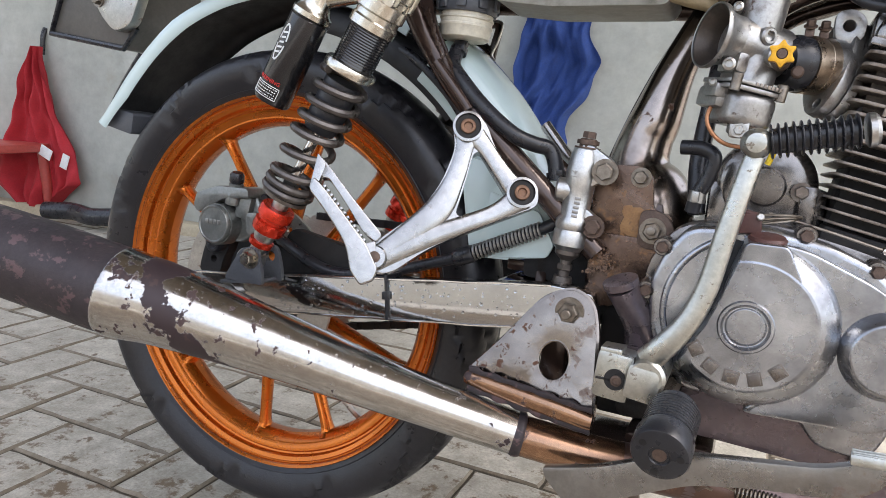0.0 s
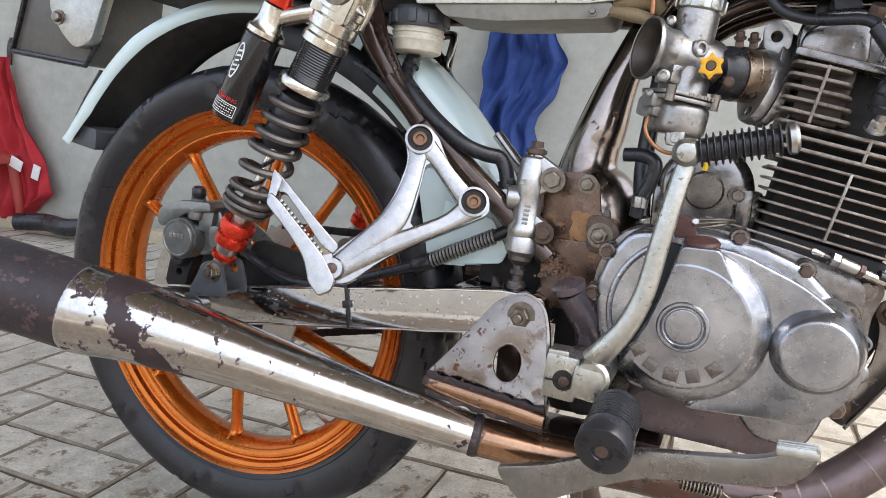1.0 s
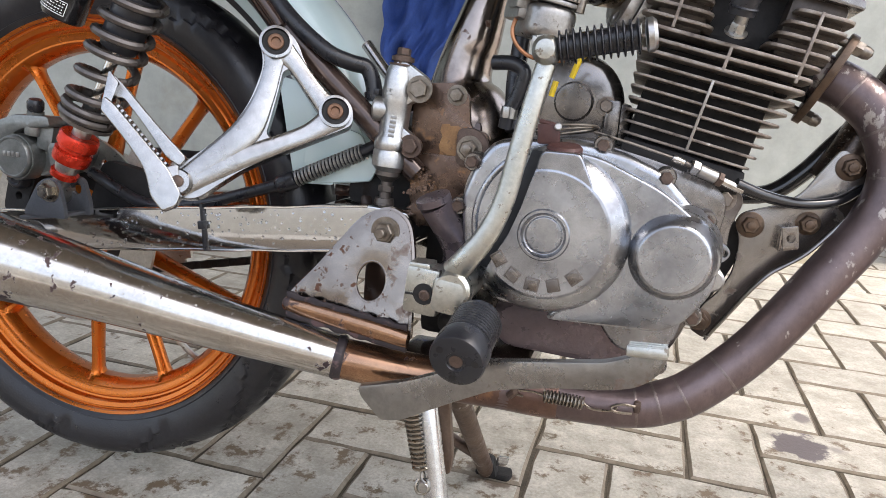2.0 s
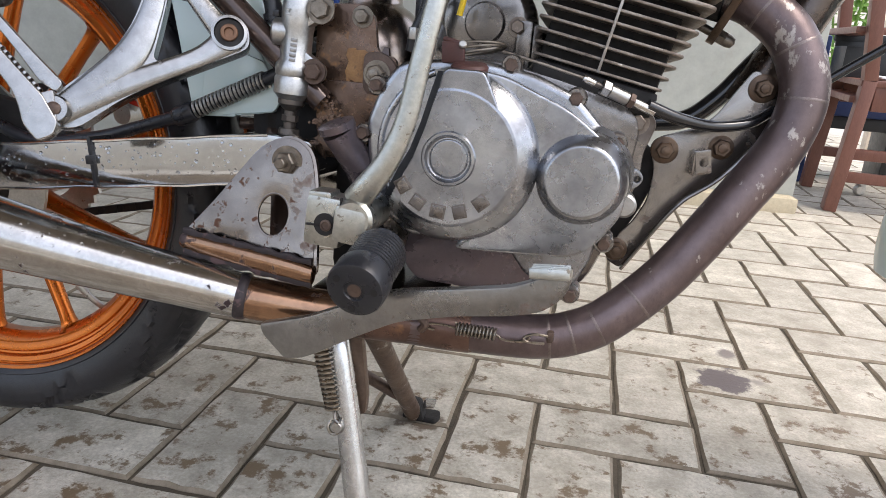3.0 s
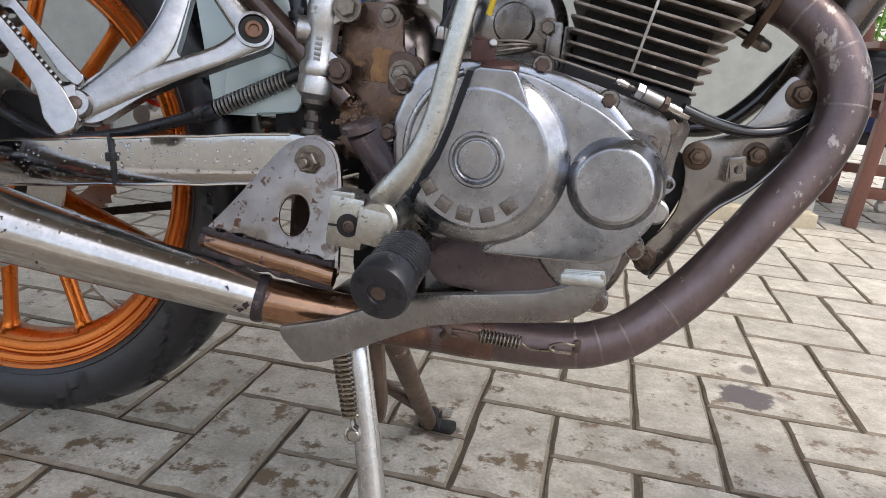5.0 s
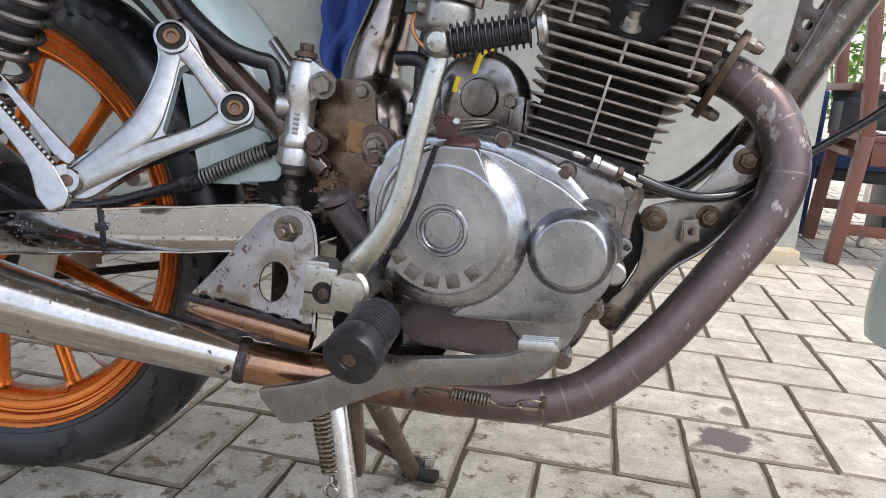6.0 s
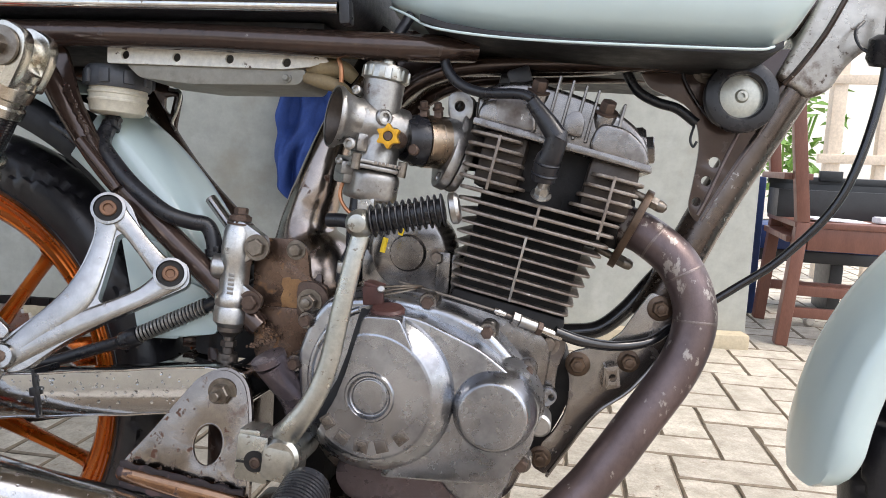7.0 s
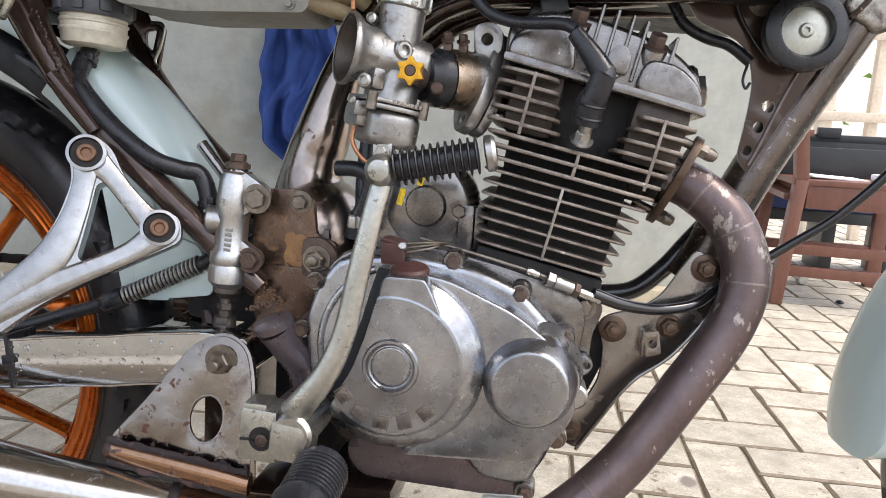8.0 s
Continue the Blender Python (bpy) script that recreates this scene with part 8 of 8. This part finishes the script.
tube(bm, [(-0.386, -0.022, 0.735), (-0.414, -0.022, 0.655), (-0.4325, -0.022, 0.604), (-0.285, -0.022, 0.5862), (-0.262, -0.022, 0.614)], 0.0042, 8, 1)
part("edge_bead", bm, M["rubber"], tail, "dark rubber edge bead")
bolts(tail, [(-0.315, -0.04, 0.648)], 0.007, 0.006, "boltz")

# front wheel, fender and fork
wheel(Vector((1.25, 0, 0.29)), 0.225, 0.29, 0.034, "front_wheel", "orange", False)
mudguard("front_fender", 1.25, 0.29, 0.300, 0.335, 0.060, 181, 88, "mint", "pale mint front fender", "under", 60, 9.0)
for s in (-1, 1):
    bm = B()
    lathe(bm, [(0.019, 0), (0.024, 0.02), (0.024, 0.28), (0.0165, 0.285), (0.0165, 0.62)], (1.235, 0.095 * s, 0.27), (-0.42, 0, 0.9), 24)
    part("fork_leg", bm, M["brushed"], bike, "polished telescopic fork leg")

# stands
bm = B()
tube(bm, [(0.447, -0.112, 0.215, 0.0105), (0.453, -0.122, 0.189, 0.0112), (0.469, -0.132, 0.122, 0.0115), (0.483, -0.142, 0.062, 0.012), (0.5015, -0.155, -0.014, 0.012)], None, 20, 4)
stand = part("prop_stand", bm, M["stand_steel"], bike, "chromed leg of the centre stand with a return spring")
bm = B()
lathe(bm, [(0.020, -0.004), (0.022, 0), (0.020, 0.008)], (0.502, -0.1555, -0.018), (0, 0, 1), 20)
part("stand_foot", bm, M["steel"], stand)
bm = B()
helix(bm, (0.4385, -0.134, 0.203), (0.4555, -0.138, 0.141), 0.0066, 0.0017, 15, 6, 14)
tube(bm, [(0.4555, -0.138, 0.141), (0.459, -0.143, 0.134), (0.4635, -0.145, 0.131), (0.463, -0.145, 0.122), (0.457, -0.145, 0.120), (0.4535, -0.145, 0.126), (0.455, -0.142, 0.132)], 0.0016, 8)
part("return_spring", bm, M["bronze"], stand, "coiled steel return spring")
bm = B()
lathe(bm, [(0.006, -0.012), (0.006, 0.006), (0.0045, 0.008), (0, 0.008)], (0.4615, -0.139, 0.127), RIGHT, 16)
part("spring_post", bm, M["steel"], stand)
bm = B()
plate(bm, rounded([(0.456, 0.21), (0.470, 0.21), (0.479, 0.145), (0.478, 0.127), (0.470, 0.127), (0.464, 0.16)], 0.004), -0.115, -0.105, bevel=0.002)
part("stand_lug", bm, M["stand_rust"], stand)
bm = B()
tube(bm, [(0.458, -0.055, 0.198, 0.012), (0.4596, -0.03, 0.1726, 0.012), (0.467, 0.08, 0.061, 0.0112), (0.471, 0.134, 0.006, 0.0112)], None, 18, 4)
sstand = part("side_stand", bm, M["stand_rust"], bike, "rusty brown far leg of the stand on the pavers")
bm = B()
plate(bm, rounded([(-0.014, -0.012), (0.022, -0.016), (0.026, 0.0), (0.022, 0.014), (-0.014, 0.012)], 0.006), -0.005, 0.003, bevel=0.002, m=Matrix.Translation((0.480, 0.143, 0.001)) @ pose(0, 0, 0, 87, 0, 0))
plate(bm, rounded([(-0.015, -0.012), (0.016, -0.012), (0.008, 0.012), (-0.010, 0.014)], 0.006), -0.010, 0.010, bevel=0.003, m=Matrix.Translation((0.472, 0.136, 0.012)))
part("foot_plate", bm, M["barrel"], sstand)
bm = B()
plate(bm, rounded([(0.482, 0.012), (0.498, 0.016), (0.500, 0.028), (0.484, 0.026)], 0.003), 0.137, 0.141, bevel=0.001)
part("foot_tab", bm, M["clean_chrome"], sstand, "bright bare tab on the foot")
bm = B()
tube(bm, [(0.405, 0.02, 0.118), (0.4293, 0.05, 0.087), (0.459, 0.09, 0.05), (0.467, 0.1, 0.042)], 0.007, 10)
part("stand_stay", bm, M["bolt"], sstand)
bm = B()
box(bm, (0.50, 0, 0.232), (0.08, 0.2, 0.03), 0.008)
box(bm, (0.44, -0.08, 0.225), (0.05, 0.06, 0.03), 0.006)
part("stand_bracket", bm, M["frame"], bike)


# ---- pavement: herringbone concrete pavers ----
PW = 0.1055
LAID = pose(0.2891, 0.8693, 0, 0, 0, 0.25)


def paver_mesh(seed, long_x):
    rnd = random.Random(seed)
    lx, ly = (2 * PW, PW) if long_x else (PW, 2 * PW)
    g = 0.0042
    x0, x1, y0, y1 = g / 2, lx - g / 2, g / 2, ly - g / 2
    c = 0.0034
    outline = [(x0, y0), (x1, y0), (x1, y1), (x0, y1)]
    top, rim, low = [], [], []
    b = bmesh.new()
    for p, q in zip(outline, outline[1:] + outline[:1]):
        for k in range(5):
            t = k / 5
            jig = rnd.uniform(-0.0013, 0.0013)
            x, y = p[0] + (q[0] - p[0]) * t + jig, p[1] + (q[1] - p[1]) * t + jig
            cx, cy = lx / 2, ly / 2
            ix = x + math.copysign(c + rnd.uniform(-0.001, 0.0015), cx - x) * (1 if abs(x - cx) > lx / 2 - 0.012 else 0)
            iy = y + math.copysign(c + rnd.uniform(-0.001, 0.0015), cy - y) * (1 if abs(y - cy) > ly / 2 - 0.012 else 0)
            top.append(b.verts.new((ix, iy, 0.0)))
            rim.append(b.verts.new((x, y, -0.0024 - rnd.uniform(0, 0.0014))))
            low.append(b.verts.new((x, y, -0.02)))
    n = len(top)
    b.faces.new(top)
    for k in range(n):
        b.faces.new((rim[k], rim[(k + 1) % n], top[(k + 1) % n], top[k]))
        b.faces.new((low[k], low[(k + 1) % n], rim[(k + 1) % n], rim[k]))
    bmesh.ops.recalc_face_normals(b, faces=b.faces)
    me = finish(b, "paver", M["paver"], 30)
    me.materials.append(M["paver_edge"])
    for f in me.polygons[1:]:
        f.material_index = 1
    return me


variants = {lx: [paver_mesh(10 * i + lx, lx) for i in range(5)] for lx in (True, False)}
bm = B()
box(bm, (-0.5, 0.95, -0.0142), (9.0, 6.4, 0.02))
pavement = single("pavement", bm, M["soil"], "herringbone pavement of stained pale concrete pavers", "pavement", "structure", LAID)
rnd = random.Random(11)
far_verts, far_faces = [], []
for a in range(-60, 61):
    for b_ in range(-40, 41):
        for (i, j, lx) in ((a + 3 * b_, -a + b_, True), (1 + a + 3 * b_, 1 - a + b_, False)):
            x, y = PW * i, PW * j
            if not (-4.5 < x < 3.7 and -2.1 < y < 4.1):
                continue
            z = rnd.uniform(-0.0010, 0.0006)
            me = variants[lx][rnd.randrange(5)]
            tilt = (rnd.uniform(-0.2, 0.2), rnd.uniform(-0.2, 0.2), rnd.uniform(-0.5, 0.5))
            m = pose(x, y, z, *tilt)
            if -1.55 < x < 1.3 and -0.4 < y < 1.6:
                ob = new("paver", me)
                ob.parent = pavement
                ob.matrix_basis = m
            else:
                k = len(far_verts)
                far_verts += [tuple(m @ v.co) for v in me.vertices]
                far_faces += [tuple(k + q for q in f.vertices) for f in me.polygons]
me = bpy.data.meshes.new("far_pavers")
me.from_pydata(far_verts, [], far_faces)
me.materials.append(M["paver"])
me.materials.append(M["paver_edge"])
for f in me.polygons:
    f.material_index = 0 if len(f.vertices) > 4 else 1
far = new("far_pavers", me)
far.parent = pavement
tagged(far, "more stained concrete pavers", kind="stuff")
